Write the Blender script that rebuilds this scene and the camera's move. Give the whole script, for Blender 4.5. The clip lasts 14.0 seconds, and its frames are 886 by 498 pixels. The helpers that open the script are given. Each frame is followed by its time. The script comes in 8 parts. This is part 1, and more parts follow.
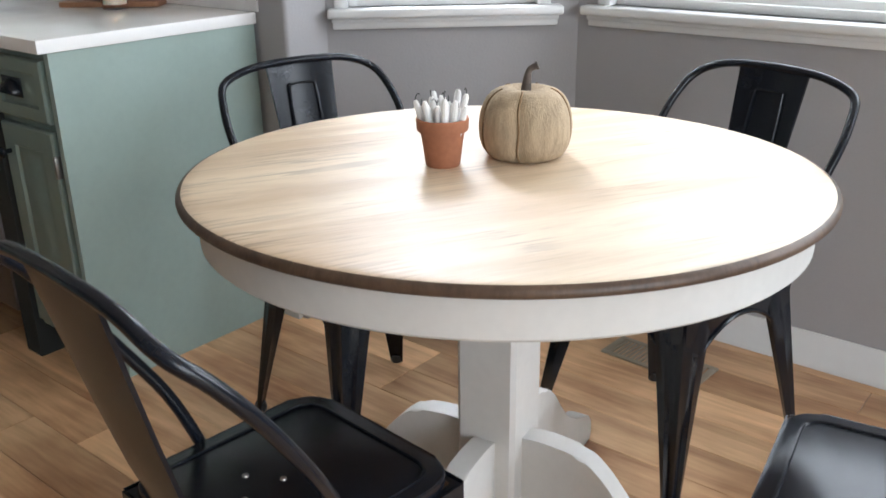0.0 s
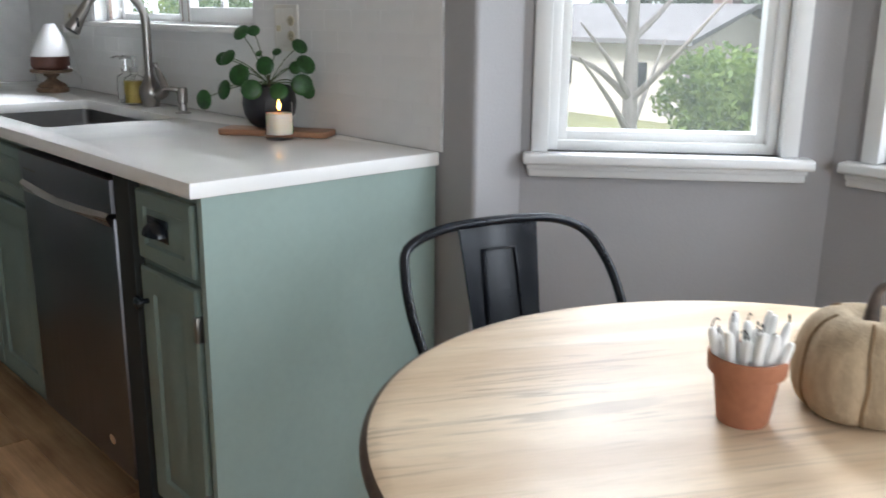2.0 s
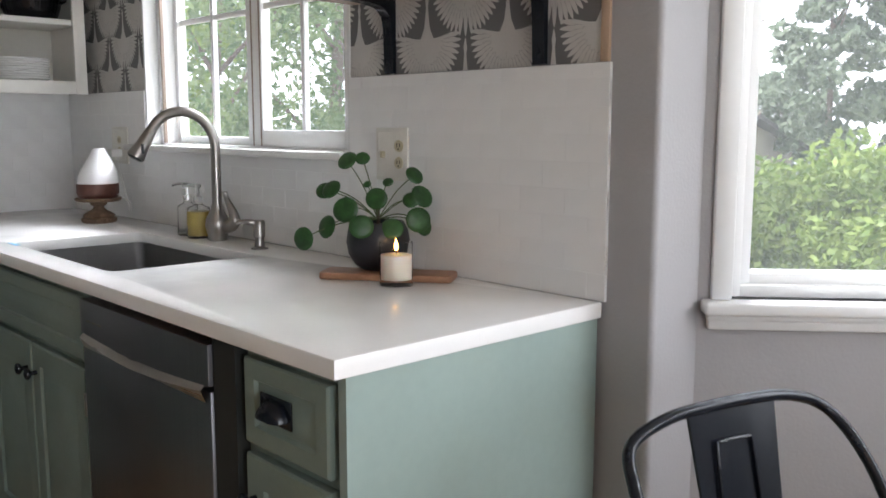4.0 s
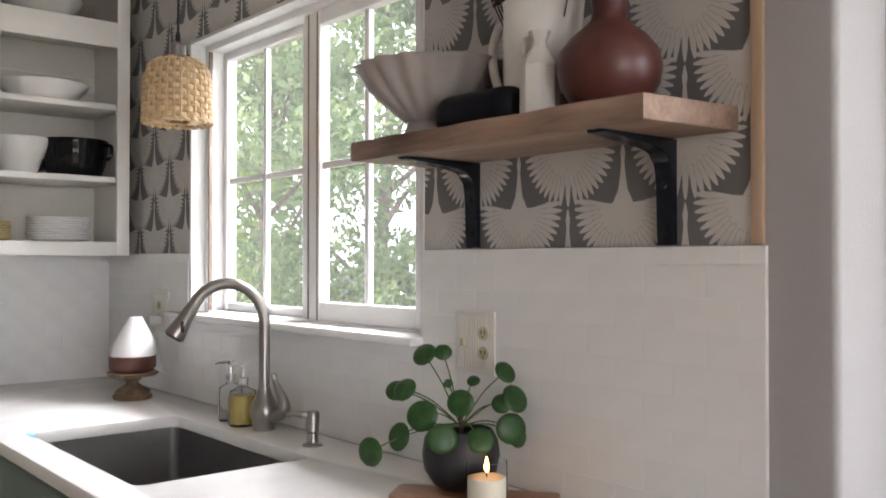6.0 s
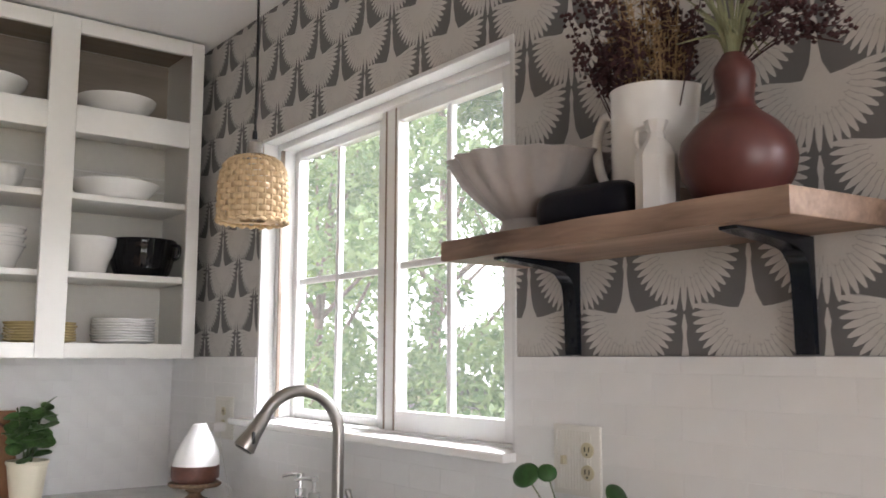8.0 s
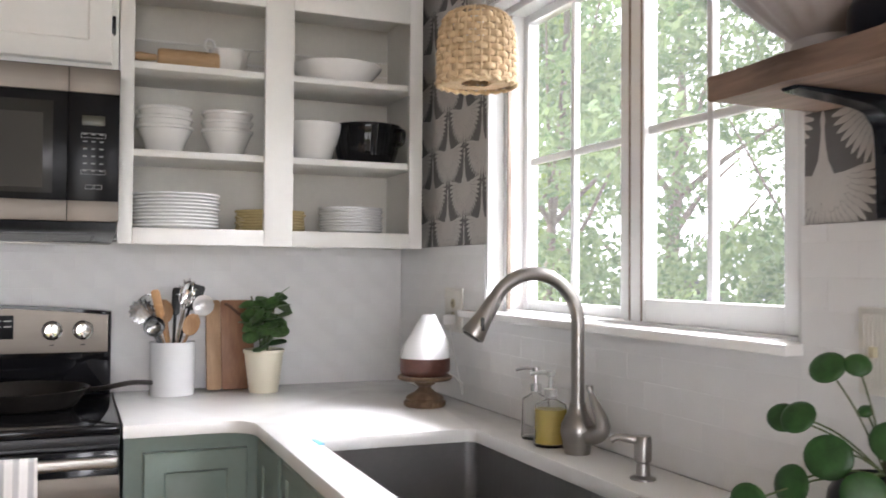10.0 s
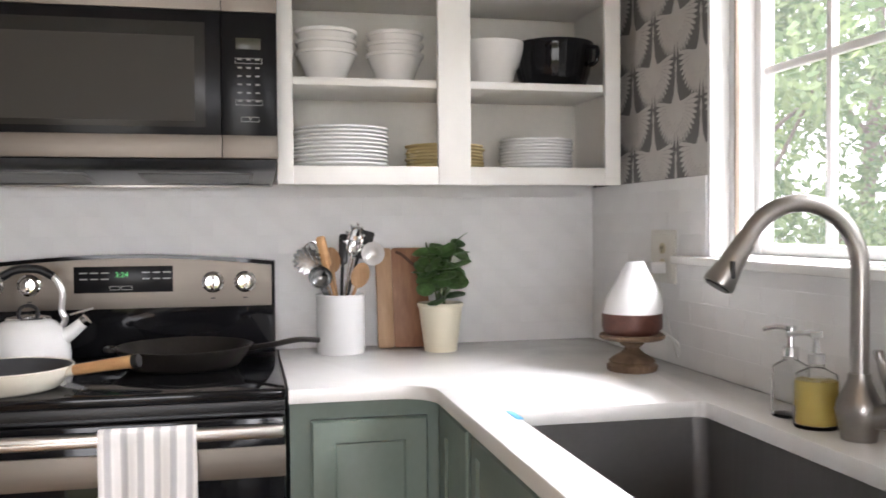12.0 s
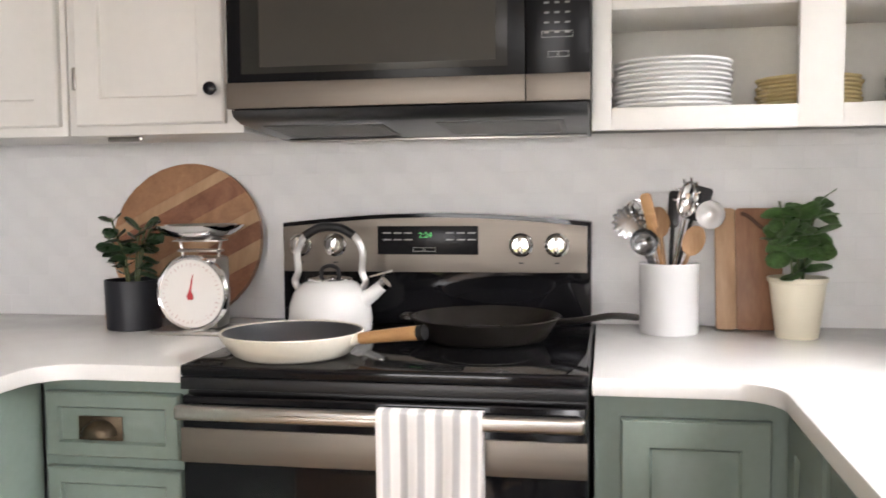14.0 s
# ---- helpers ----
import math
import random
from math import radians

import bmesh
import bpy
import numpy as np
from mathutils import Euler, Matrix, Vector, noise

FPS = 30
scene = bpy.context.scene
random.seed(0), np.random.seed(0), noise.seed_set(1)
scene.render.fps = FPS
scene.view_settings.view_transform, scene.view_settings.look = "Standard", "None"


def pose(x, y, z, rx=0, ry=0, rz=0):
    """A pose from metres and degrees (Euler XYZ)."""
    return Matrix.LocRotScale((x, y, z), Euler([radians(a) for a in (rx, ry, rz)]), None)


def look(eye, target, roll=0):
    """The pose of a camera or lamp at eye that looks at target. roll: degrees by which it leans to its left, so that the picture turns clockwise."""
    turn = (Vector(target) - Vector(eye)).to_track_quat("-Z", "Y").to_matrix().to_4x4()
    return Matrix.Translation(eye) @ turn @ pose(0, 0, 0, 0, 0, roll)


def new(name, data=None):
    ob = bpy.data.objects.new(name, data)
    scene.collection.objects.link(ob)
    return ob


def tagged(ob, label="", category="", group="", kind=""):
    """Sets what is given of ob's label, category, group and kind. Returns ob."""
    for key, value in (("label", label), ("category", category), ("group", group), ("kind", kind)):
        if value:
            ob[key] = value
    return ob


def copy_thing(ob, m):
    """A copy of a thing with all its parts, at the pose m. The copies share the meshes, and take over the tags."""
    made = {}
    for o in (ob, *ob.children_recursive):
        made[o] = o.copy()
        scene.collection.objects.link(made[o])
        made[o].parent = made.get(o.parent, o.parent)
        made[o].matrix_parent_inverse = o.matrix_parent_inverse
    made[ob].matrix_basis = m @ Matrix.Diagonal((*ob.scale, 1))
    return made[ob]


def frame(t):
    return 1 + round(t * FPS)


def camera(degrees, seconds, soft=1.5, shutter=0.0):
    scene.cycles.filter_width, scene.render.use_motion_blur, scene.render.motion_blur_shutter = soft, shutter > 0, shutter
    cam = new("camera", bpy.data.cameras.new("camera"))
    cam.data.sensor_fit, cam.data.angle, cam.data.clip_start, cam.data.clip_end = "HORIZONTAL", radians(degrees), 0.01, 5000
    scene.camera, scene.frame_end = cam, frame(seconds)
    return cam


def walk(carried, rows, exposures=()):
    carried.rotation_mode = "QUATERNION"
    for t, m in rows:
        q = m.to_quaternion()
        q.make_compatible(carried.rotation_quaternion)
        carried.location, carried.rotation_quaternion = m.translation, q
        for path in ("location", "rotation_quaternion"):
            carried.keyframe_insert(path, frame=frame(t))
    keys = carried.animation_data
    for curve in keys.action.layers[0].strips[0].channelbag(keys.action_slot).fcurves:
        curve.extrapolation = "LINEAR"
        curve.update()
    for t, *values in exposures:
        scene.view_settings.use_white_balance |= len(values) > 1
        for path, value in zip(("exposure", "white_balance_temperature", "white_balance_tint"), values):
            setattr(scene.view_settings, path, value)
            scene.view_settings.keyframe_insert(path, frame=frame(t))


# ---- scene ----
cam = camera(52.7, 14.0, soft=1.6, shutter=0.3)
PATH = [
    (0, (-0.104, 0.231, 1.207), (-1.281, 1.671, 0.472), -0.8),
    (0.5, (-0.199, 0.259, 1.2), (-1.346, 1.749, 0.52), -1.1),
    (1, (-0.285, 0.299, 1.207), (-1.434, 1.803, 0.56), -1.0),
    (1.5, (-0.423, 0.402, 1.22), (-1.693, 1.833, 0.64), -0.1),
    (2, (-0.568, 0.467, 1.232), (-1.986, 1.781, 0.72), 0.7),
    (2.2, (-0.623, 0.466, 1.23), (-2.066, 1.761, 0.736), 0.9),
    (2.5, (-0.711, 0.463, 1.231), (-2.168, 1.75, 0.761), 0.0),
    (3, (-0.85, 0.43, 1.242), (-2.286, 1.764, 0.841), -0.8),
    (5.5, (-1.331, 0.647, 1.308), (-2.843, 1.954, 1.24), 0.2),
    (6, (-1.406, 0.66, 1.349), (-2.93, 1.955, 1.374), 0.0),
    (6.5, (-1.45, 0.659, 1.366), (-2.972, 1.95, 1.501), 0.4),
    (7, (-1.485, 0.661, 1.375), (-3.008, 1.941, 1.574), 0.3),
    (7.2, (-1.497, 0.66, 1.378), (-3.021, 1.934, 1.613), 0.4),
    (9.5, (-1.747, 0.77, 1.312), (-3.527, 1.674, 1.421), 0.2),
    (10, (-1.821, 0.813, 1.294), (-3.668, 1.579, 1.344), 0.4),
    (10.5, (-1.911, 0.825, 1.278), (-3.799, 1.485, 1.264), 0.3),
    (11, (-2.007, 0.825, 1.269), (-3.911, 1.434, 1.227), 0.3),
    (11.5, (-2.109, 0.841, 1.276), (-4.032, 1.385, 1.205), 0.2),
    (12, (-2.215, 0.852, 1.258), (-4.168, 1.28, 1.207), -0.4),
    (12.5, (-2.317, 0.862, 1.242), (-4.302, 1.1, 1.18), -0.9),
    (13, (-2.426, 0.909, 1.247), (-4.423, 0.943, 1.145), -1.0),
    (13.5, (-2.506, 0.945, 1.25), (-4.497, 0.791, 1.137), -0.7),
    (14, (-2.564, 0.954, 1.239), (-4.529, 0.599, 1.113), -0.5),
]
EXPOSURES = [(0, 1.02, 5950, 9), (1.0, 0.70, 5980, 9), (1.7, 0.80, 5900, 8), (2.5, 1.18, 5900, 9), (3.2, 1.12, 5950, 10), (5.5, 1.27, 6450, 15), (7, 1.45, 6450, 15), (9.5, 1.54, 6350, 16), (11.5, 1.62, 6400, 16), (14, 1.82, 6700, 16)]
walk(cam, [(t, look(eye, target, roll)) for t, eye, target, roll in PATH], EXPOSURES)

# ---- world, sun, window light, added fill ----
world = bpy.data.worlds.new("overcast_sky")
scene.world = world
world.use_nodes = True
wn, wl = world.node_tree.nodes, world.node_tree.links
sky = wn.new("ShaderNodeTexSky")
sky.sky_type, sky.sun_disc = "NISHITA", False
sky.sun_elevation, sky.sun_rotation = radians(49), radians(203)
sky.air_density, sky.dust_density, sky.ozone_density = 1.0, 6.0, 0.6
hazy = wn.new("ShaderNodeMix")
hazy.data_type = "RGBA"
hazy.inputs["Factor"].default_value = 0.85
hazy.inputs["B"].default_value = (9.5, 9.8, 10.0, 1)
wl.new(sky.outputs[0], hazy.inputs["A"])
wl.new(hazy.outputs["Result"], wn["Background"].inputs["Color"])
wn["Background"].inputs["Strength"].default_value = 0.15

sun_data = bpy.data.lights.new("sun", "SUN")
sun_data.energy, sun_data.angle, sun_data.color = 4.5, radians(14), (1.0, 0.96, 0.9)
sun = new("sun", sun_data)
sun.matrix_basis = look((-5, -12, 15), (0, 0, 0))


def window_light(name, eye, target, wide, high, watts):
    """An area lamp outside a wall opening, shining in as daylight would."""
    data = bpy.data.lights.new(name, "AREA")
    data.shape, data.size, data.size_y, data.energy, data.color = "RECTANGLE", wide, high, watts, (0.97, 0.985, 1.0)
    ob = new(name, data)
    ob.matrix_basis = look(eye, target)
    return ob


window_light("window_light_sink", (-3.55, 2.95, 2.95), (-3.5, 0.9, 0.9), 2.0, 1.4, 150)
window_light("window_light_bay", (-0.55, 2.70, 1.67), (-0.75, 1.0, 0.95), 1.5, 0.8, 8)
window_light("window_light_bay_side", (-2.5, 3.35, 3.0), (-1.0, 1.3, 0.6), 1.0, 1.3, 6)
window_light("window_light_bay_right", (1.35, 2.85, 1.75), (-1.8, 0.9, 1.2), 0.7, 1.2, 14)
# added fill from an unseen east opening, brightens the range wall
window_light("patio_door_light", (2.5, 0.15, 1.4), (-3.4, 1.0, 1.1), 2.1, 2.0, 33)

# ---- building helpers ----
ROOT = {}


def thing(name, at=(0, 0, 0), label="", category="", group="", kind=""):
    """An Empty at the base of a thing; its parts are given in world metres."""
    ob = new(name)
    ob.empty_display_size = 0.05
    ob.location = at
    ROOT[ob] = Matrix.Translation(at)
    return tagged(ob, label, category, group, kind)


def mesh_of(name, bm, material, angle=38, smooth=True):
    bmesh.ops.recalc_face_normals(bm, faces=bm.faces)
    me = bpy.data.meshes.new(name)
    bm.to_mesh(me)
    bm.free()
    for m in (material if isinstance(material, (list, tuple)) else [material]):
        me.materials.append(m)
    if smooth:
        me.polygons.foreach_set("use_smooth", [True] * len(me.polygons))
        me.set_sharp_from_angle(angle=radians(angle))
    return me


def part(name, bm, material, parent, label="", angle=38, smooth=True):
    root = ROOT[parent]
    bm.transform(root.inverted())
    ob = new(name, mesh_of(name, bm, material, angle, smooth))
    ob.parent = parent
    ROOT[ob] = root
    return tagged(ob, label)


def solid(name, bm, material, label="", category="", group="", kind="", angle=38, at=None):
    """A thing or piece of the setting that is one mesh."""
    m = Matrix.Translation(at or (0, 0, 0))
    bm.transform(m.inverted())
    ob = new(name, mesh_of(name, bm, material, angle))
    ob.matrix_basis = m
    ROOT[ob] = m
    return tagged(ob, label, category, group, kind)


def B():
    return bmesh.new()


def box(bm, x0, x1, y0, y1, z0, z1, bev=0.0, seg=2, m=None):
    vs = bmesh.ops.create_cube(bm, size=1)["verts"]
    for v in vs:
        v.co = Vector(((x0 + x1) / 2 + v.co.x * (x1 - x0), (y0 + y1) / 2 + v.co.y * (y1 - y0), (z0 + z1) / 2 + v.co.z * (z1 - z0)))
    if m is not None:
        bmesh.ops.transform(bm, matrix=m, verts=vs)
    if bev:
        es = list({e for v in vs for e in v.link_edges})
        bmesh.ops.bevel(bm, geom=es, offset=bev, segments=seg, profile=0.5, affect="EDGES", clamp_overlap=True)
    return bm


def lathe(bm, profile, at=(0, 0, 0), n=36, wave=None, m=None, cap=True):
    """Turns (radius, height) pairs about z. wave(angle, index) scales the radius."""
    rings = []
    mm = Matrix.Translation(at) @ (m or Matrix())
    for i, (r, z) in enumerate(profile):
        if r < 1e-6:
            rings.append([bm.verts.new(mm @ Vector((0, 0, z)))])
            continue
        ring = []
        for k in range(n):
            a = 2 * math.pi * k / n
            q = r * (wave(a, i) if wave else 1)
            ring.append(bm.verts.new(mm @ Vector((q * math.cos(a), q * math.sin(a), z))))
        rings.append(ring)
    for a, b in zip(rings, rings[1:]):
        for k in range(n):
            j = (k + 1) % n
            if len(a) == 1 and len(b) == 1:
                break
            if len(a) == 1:
                bm.faces.new((a[0], b[k], b[j]))
            elif len(b) == 1:
                bm.faces.new((a[k], a[j], b[0]))
            else:
                bm.faces.new((a[k], a[j], b[j], b[k]))
    if cap:
        for ring in (rings[0], rings[-1]):
            if len(ring) > 2:
                bm.faces.new(ring)
    return bm


def smooth_line(pts, steps=6, closed=False):
    """A Catmull-Rom line through points."""
    P = [Vector(p) for p in pts]
    n = len(P)
    out = []
    for i in range(n if closed else n - 1):
        g = (lambda k: P[k % n]) if closed else (lambda k: P[max(0, min(n - 1, k))])
        a, b, c, d = g(i - 1), g(i), g(i + 1), g(i + 2)
        for s in range(steps):
            t = s / steps
            out.append(0.5 * (2 * b + (c - a) * t + (2 * a - 5 * b + 4 * c - d) * t * t + (3 * b - a - 3 * c + d) * t ** 3))
    if not closed:
        out.append(P[-1])
    return out


def tube(bm, pts, r, n=10, closed=False, flat=1.0):
    """Sweeps a round section along points; r a number or one for each point."""
    P = [Vector(p) for p in pts]
    k = len(P)
    rs = [r] * k if isinstance(r, (int, float)) else list(r)
    rings, up = [], None
    for i in range(k):
        a, b = (P[(i - 1) % k], P[(i + 1) % k]) if closed else (P[max(0, i - 1)], P[min(k - 1, i + 1)])
        d = (b - a).normalized()
        if up is None:
            up = d.orthogonal().normalized()
        up = (up - d * up.dot(d)).normalized()
        side = d.cross(up)
        rings.append([bm.verts.new(P[i] + rs[i] * (math.cos(2 * math.pi * j / n) * up + flat * math.sin(2 * math.pi * j / n) * side)) for j in range(n)])
    pairs = list(zip(rings, rings[1:])) + ([(rings[-1], rings[0])] if closed else [])
    for a, b in pairs:
        for j in range(n):
            bm.faces.new((a[j], a[(j + 1) % n], b[(j + 1) % n], b[j]))
    if not closed:
        bm.faces.new(rings[0])
        bm.faces.new(rings[-1])
    return bm


def prism(bm, outline, z0, z1, m=None, bev=0.0, seg=2):
    """A flat outline (x, y) drawn out from z0 to z1."""
    m = m or Matrix()
    lo = [bm.verts.new(m @ Vector((x, y, z0))) for x, y in outline]
    hi = [bm.verts.new(m @ Vector((x, y, z1))) for x, y in outline]
    f0, f1 = bm.faces.new(lo[::-1]), bm.faces.new(hi)
    k = len(lo)
    for i in range(k):
        bm.faces.new((lo[i], lo[(i + 1) % k], hi[(i + 1) % k], hi[i]))
    if bev:
        es = list(f0.edges) + list(f1.edges)
        bmesh.ops.bevel(bm, geom=es, offset=bev, segments=seg, profile=0.5, affect="EDGES", clamp_overlap=True)
    return bm


def rounded(x0, x1, y0, y1, r, n=5):
    out = []
    for cx, cy, a0 in ((x1 - r, y1 - r, 0), (x0 + r, y1 - r, 90), (x0 + r, y0 + r, 180), (x1 - r, y0 + r, 270)):
        for k in range(n + 1):
            a = radians(a0 + 90 * k / n)
            out.append((cx + r * math.cos(a), cy + r * math.sin(a)))
    return out


# axes for outlines drawn on walls: outline x, y and outwards
FACE_X = Matrix(((0, 0, 1, 0), (1, 0, 0, 0), (0, 1, 0, 0), (0, 0, 0, 1)))     # (y, z) outlines, drawn along +x
FACE_Y = Matrix(((1, 0, 0, 0), (0, 0, -1, 0), (0, 1, 0, 0), (0, 0, 0, 1)))    # (x, z) outlines, drawn along -y

# ---- materials ----
def shader(name, color, rough=0.5, metal=0.0, vary=0.06, scale=6.0, fine=60.0, bump=0.05, stretch=(1, 1, 1), rough_vary=0.08,
           coat=0.0, per_object=0.0, clear=0.0, ior=1.45, emit=None, tint=None, sub=0.0, spec=0.5):
    """A surface with variation at two scales and fine relief."""
    m = bpy.data.materials.new(name)
    m.use_nodes = True
    N, L = m.node_tree.nodes, m.node_tree.links
    P = N["Principled BSDF"]
    P.inputs["Metallic"].default_value = metal
    P.inputs["Coat Weight"].default_value = coat
    P.inputs["Transmission Weight"].default_value = clear
    P.inputs["IOR"].default_value = ior
    P.inputs["Specular IOR Level"].default_value = spec
    if sub:
        P.inputs["Subsurface Weight"].default_value = sub
        P.inputs["Subsurface Scale"].default_value = 0.01
    tc = N.new("ShaderNodeTexCoord")
    mp = N.new("ShaderNodeMapping")
    mp.inputs["Scale"].default_value = stretch
    L.new(tc.outputs["Object"], mp.inputs["Vector"])
    big, small = N.new("ShaderNodeTexNoise"), N.new("ShaderNodeTexNoise")
    big.inputs["Scale"].default_value, big.inputs["Detail"].default_value = scale, 4
    small.inputs["Scale"].default_value, small.inputs["Detail"].default_value = fine, 3
    L.new(mp.outputs[0], big.inputs["Vector"])
    L.new(mp.outputs[0], small.inputs["Vector"])
    add = N.new("ShaderNodeMath")
    add.operation = "MULTIPLY_ADD"
    L.new(small.outputs["Fac"], add.inputs[0])
    add.inputs[1].default_value = 0.45
    L.new(big.outputs["Fac"], add.inputs[2])
    ramp = N.new("ShaderNodeMapRange")
    ramp.inputs["From Min"].default_value, ramp.inputs["From Max"].default_value = 0.4, 1.05
    L.new(add.outputs[0], ramp.inputs["Value"])
    mix = N.new("ShaderNodeMix")
    mix.data_type = "RGBA"
    lo = [c * (1 - vary * 1.6) for c in color]
    hi = [min(0.95, c * (1 + vary)) for c in color]
    if tint:
        lo = list(tint)
    mix.inputs["A"].default_value, mix.inputs["B"].default_value = (*lo, 1), (*hi, 1)
    L.new(ramp.outputs[0], mix.inputs["Factor"])
    out = mix.outputs["Result"]
    if per_object:
        oi = N.new("ShaderNodeObjectInfo")
        mr = N.new("ShaderNodeMapRange")
        mr.inputs["To Min"].default_value, mr.inputs["To Max"].default_value = 1 - per_object, 1 + per_object
        L.new(oi.outputs["Random"], mr.inputs["Value"])
        hsv = N.new("ShaderNodeHueSaturation")
        L.new(mr.outputs[0], hsv.inputs["Value"])
        L.new(out, hsv.inputs["Color"])
        out = hsv.outputs["Color"]
    L.new(out, P.inputs["Base Color"])
    rr = N.new("ShaderNodeMapRange")
    rr.inputs["To Min"].default_value, rr.inputs["To Max"].default_value = max(0.0, rough - rough_vary), min(1.0, rough + rough_vary)
    L.new(big.outputs["Fac"], rr.inputs["Value"])
    L.new(rr.outputs[0], P.inputs["Roughness"])
    if bump:
        bp = N.new("ShaderNodeBump")
        bp.inputs["Strength"].default_value, bp.inputs["Distance"].default_value = bump, 0.004
        L.new(add.outputs[0], bp.inputs["Height"])
        L.new(bp.outputs[0], P.inputs["Normal"])
    if emit:
        P.inputs["Emission Color"].default_value, P.inputs["Emission Strength"].default_value = (*emit[0], 1), emit[1]
    return m


def wood(name, dark, light, rough=0.5, along=0, grain=14.0, bump=0.08, per_object=0.0, knots=0.35, coat=0.0):
    """Timber with grain along one axis of the thing: long streaks, fine fibres and cloudy tone."""
    m = bpy.data.materials.new(name)
    m.use_nodes = True
    N, L = m.node_tree.nodes, m.node_tree.links
    P = N["Principled BSDF"]
    P.inputs["Coat Weight"].default_value = coat
    tc, mp = N.new("ShaderNodeTexCoord"), N.new("ShaderNodeMapping")
    sc = [grain, grain, grain]
    sc[along] = grain * 0.09
    mp.inputs["Scale"].default_value = sc
    src = tc.outputs["Object"]
    oi = N.new("ShaderNodeObjectInfo")
    if per_object:
        sh = N.new("ShaderNodeVectorMath")
        sh.operation = "MULTIPLY_ADD"
        L.new(oi.outputs["Random"], sh.inputs[0])
        sh.inputs[1].default_value = (7.3, 11.1, 5.7)
        L.new(src, sh.inputs[2])
        src = sh.outputs[0]
    L.new(src, mp.inputs["Vector"])
    streak, fibre, cloud = N.new("ShaderNodeTexNoise"), N.new("ShaderNodeTexNoise"), N.new("ShaderNodeTexNoise")
    streak.inputs["Scale"].default_value, streak.inputs["Detail"].default_value, streak.inputs["Distortion"].default_value = 1.0, 6, 1.2
    fibre.inputs["Scale"].default_value, fibre.inputs["Detail"].default_value = 9.0, 3
    cloud.inputs["Scale"].default_value, cloud.inputs["Detail"].default_value = 3.0, 3
    L.new(mp.outputs[0], streak.inputs["Vector"])
    L.new(mp.outputs[0], fibre.inputs["Vector"])
    L.new(src, cloud.inputs["Vector"])
    a = N.new("ShaderNodeMath")
    a.operation = "MULTIPLY_ADD"
    L.new(fibre.outputs["Fac"], a.inputs[0])
    a.inputs[1].default_value = 0.35
    L.new(streak.outputs["Fac"], a.inputs[2])
    b = N.new("ShaderNodeMath")
    b.operation = "MULTIPLY_ADD"
    L.new(cloud.outputs["Fac"], b.inputs[0])
    b.inputs[1].default_value = knots
    L.new(a.outputs[0], b.inputs[2])
    mr = N.new("ShaderNodeMapRange")
    mr.inputs["From Min"].default_value, mr.inputs["From Max"].default_value = 0.42 + knots * 0.4, 0.95 + knots * 0.55
    L.new(b.outputs[0], mr.inputs["Value"])
    mix = N.new("ShaderNodeMix")
    mix.data_type = "RGBA"
    mix.inputs["A"].default_value, mix.inputs["B"].default_value = (*dark, 1), (*light, 1)
    L.new(mr.outputs[0], mix.inputs["Factor"])
    out = mix.outputs["Result"]
    if per_object:
        r2 = N.new("ShaderNodeMapRange")
        r2.inputs["To Min"].default_value, r2.inputs["To Max"].default_value = 1 - per_object, 1 + per_object
        L.new(oi.outputs["Random"], r2.inputs["Value"])
        hsv = N.new("ShaderNodeHueSaturation")
        L.new(r2.outputs[0], hsv.inputs["Value"])
        L.new(out, hsv.inputs["Color"])
        out = hsv.outputs["Color"]
    L.new(out, P.inputs["Base Color"])
    rr = N.new("ShaderNodeMapRange")
    rr.inputs["To Min"].default_value, rr.inputs["To Max"].default_value = rough - 0.08, rough + 0.1
    L.new(cloud.outputs["Fac"], rr.inputs["Value"])
    L.new(rr.outputs[0], P.inputs["Roughness"])
    bp = N.new("ShaderNodeBump")
    bp.inputs["Strength"].default_value, bp.inputs["Distance"].default_value = bump, 0.003
    L.new(a.outputs[0], bp.inputs["Height"])
    L.new(bp.outputs[0], P.inputs["Normal"])
    return m


def clear_pane(name, color=(1, 1, 1), veil=0.022):
    m = bpy.data.materials.new(name)
    m.use_nodes = True
    P = m.node_tree.nodes["Principled BSDF"]
    P.inputs["Base Color"].default_value = (*color, 1)
    P.inputs["Transmission Weight"].default_value = 1.0
    P.inputs["Roughness"].default_value = 0.0
    P.inputs["IOR"].default_value = 1.05
    # a faint translucent layer that scatters daylight: painted glare haze plus insect screen
    N, L = m.node_tree.nodes, m.node_tree.links
    film, ms = N.new("ShaderNodeBsdfTranslucent"), N.new("ShaderNodeMixShader")
    film.inputs["Color"].default_value = (0.92, 0.95, 0.94, 1)
    ms.inputs[0].default_value = veil
    L.new(P.outputs[0], ms.inputs[1])
    L.new(film.outputs[0], ms.inputs[2])
    L.new(ms.outputs[0], N["Material Output"].inputs["Surface"])
    return m


WALL = shader("grey_wall_paint", (0.36, 0.352, 0.355), 0.75, vary=0.03, scale=3, fine=140, bump=0.35)
CEIL = shader("ceiling_paint", (0.78, 0.77, 0.75), 0.85, vary=0.02, scale=3, fine=120, bump=0.3)
TRIM = shader("white_trim_paint", (0.71, 0.71, 0.70), 0.38, vary=0.03, scale=5, fine=40, bump=0.03)
CABW = shader("white_cabinet_paint", (0.76, 0.745, 0.71), 0.42, vary=0.03, scale=4, fine=50, bump=0.04)
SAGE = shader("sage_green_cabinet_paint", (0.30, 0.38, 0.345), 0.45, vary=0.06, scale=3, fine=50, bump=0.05)
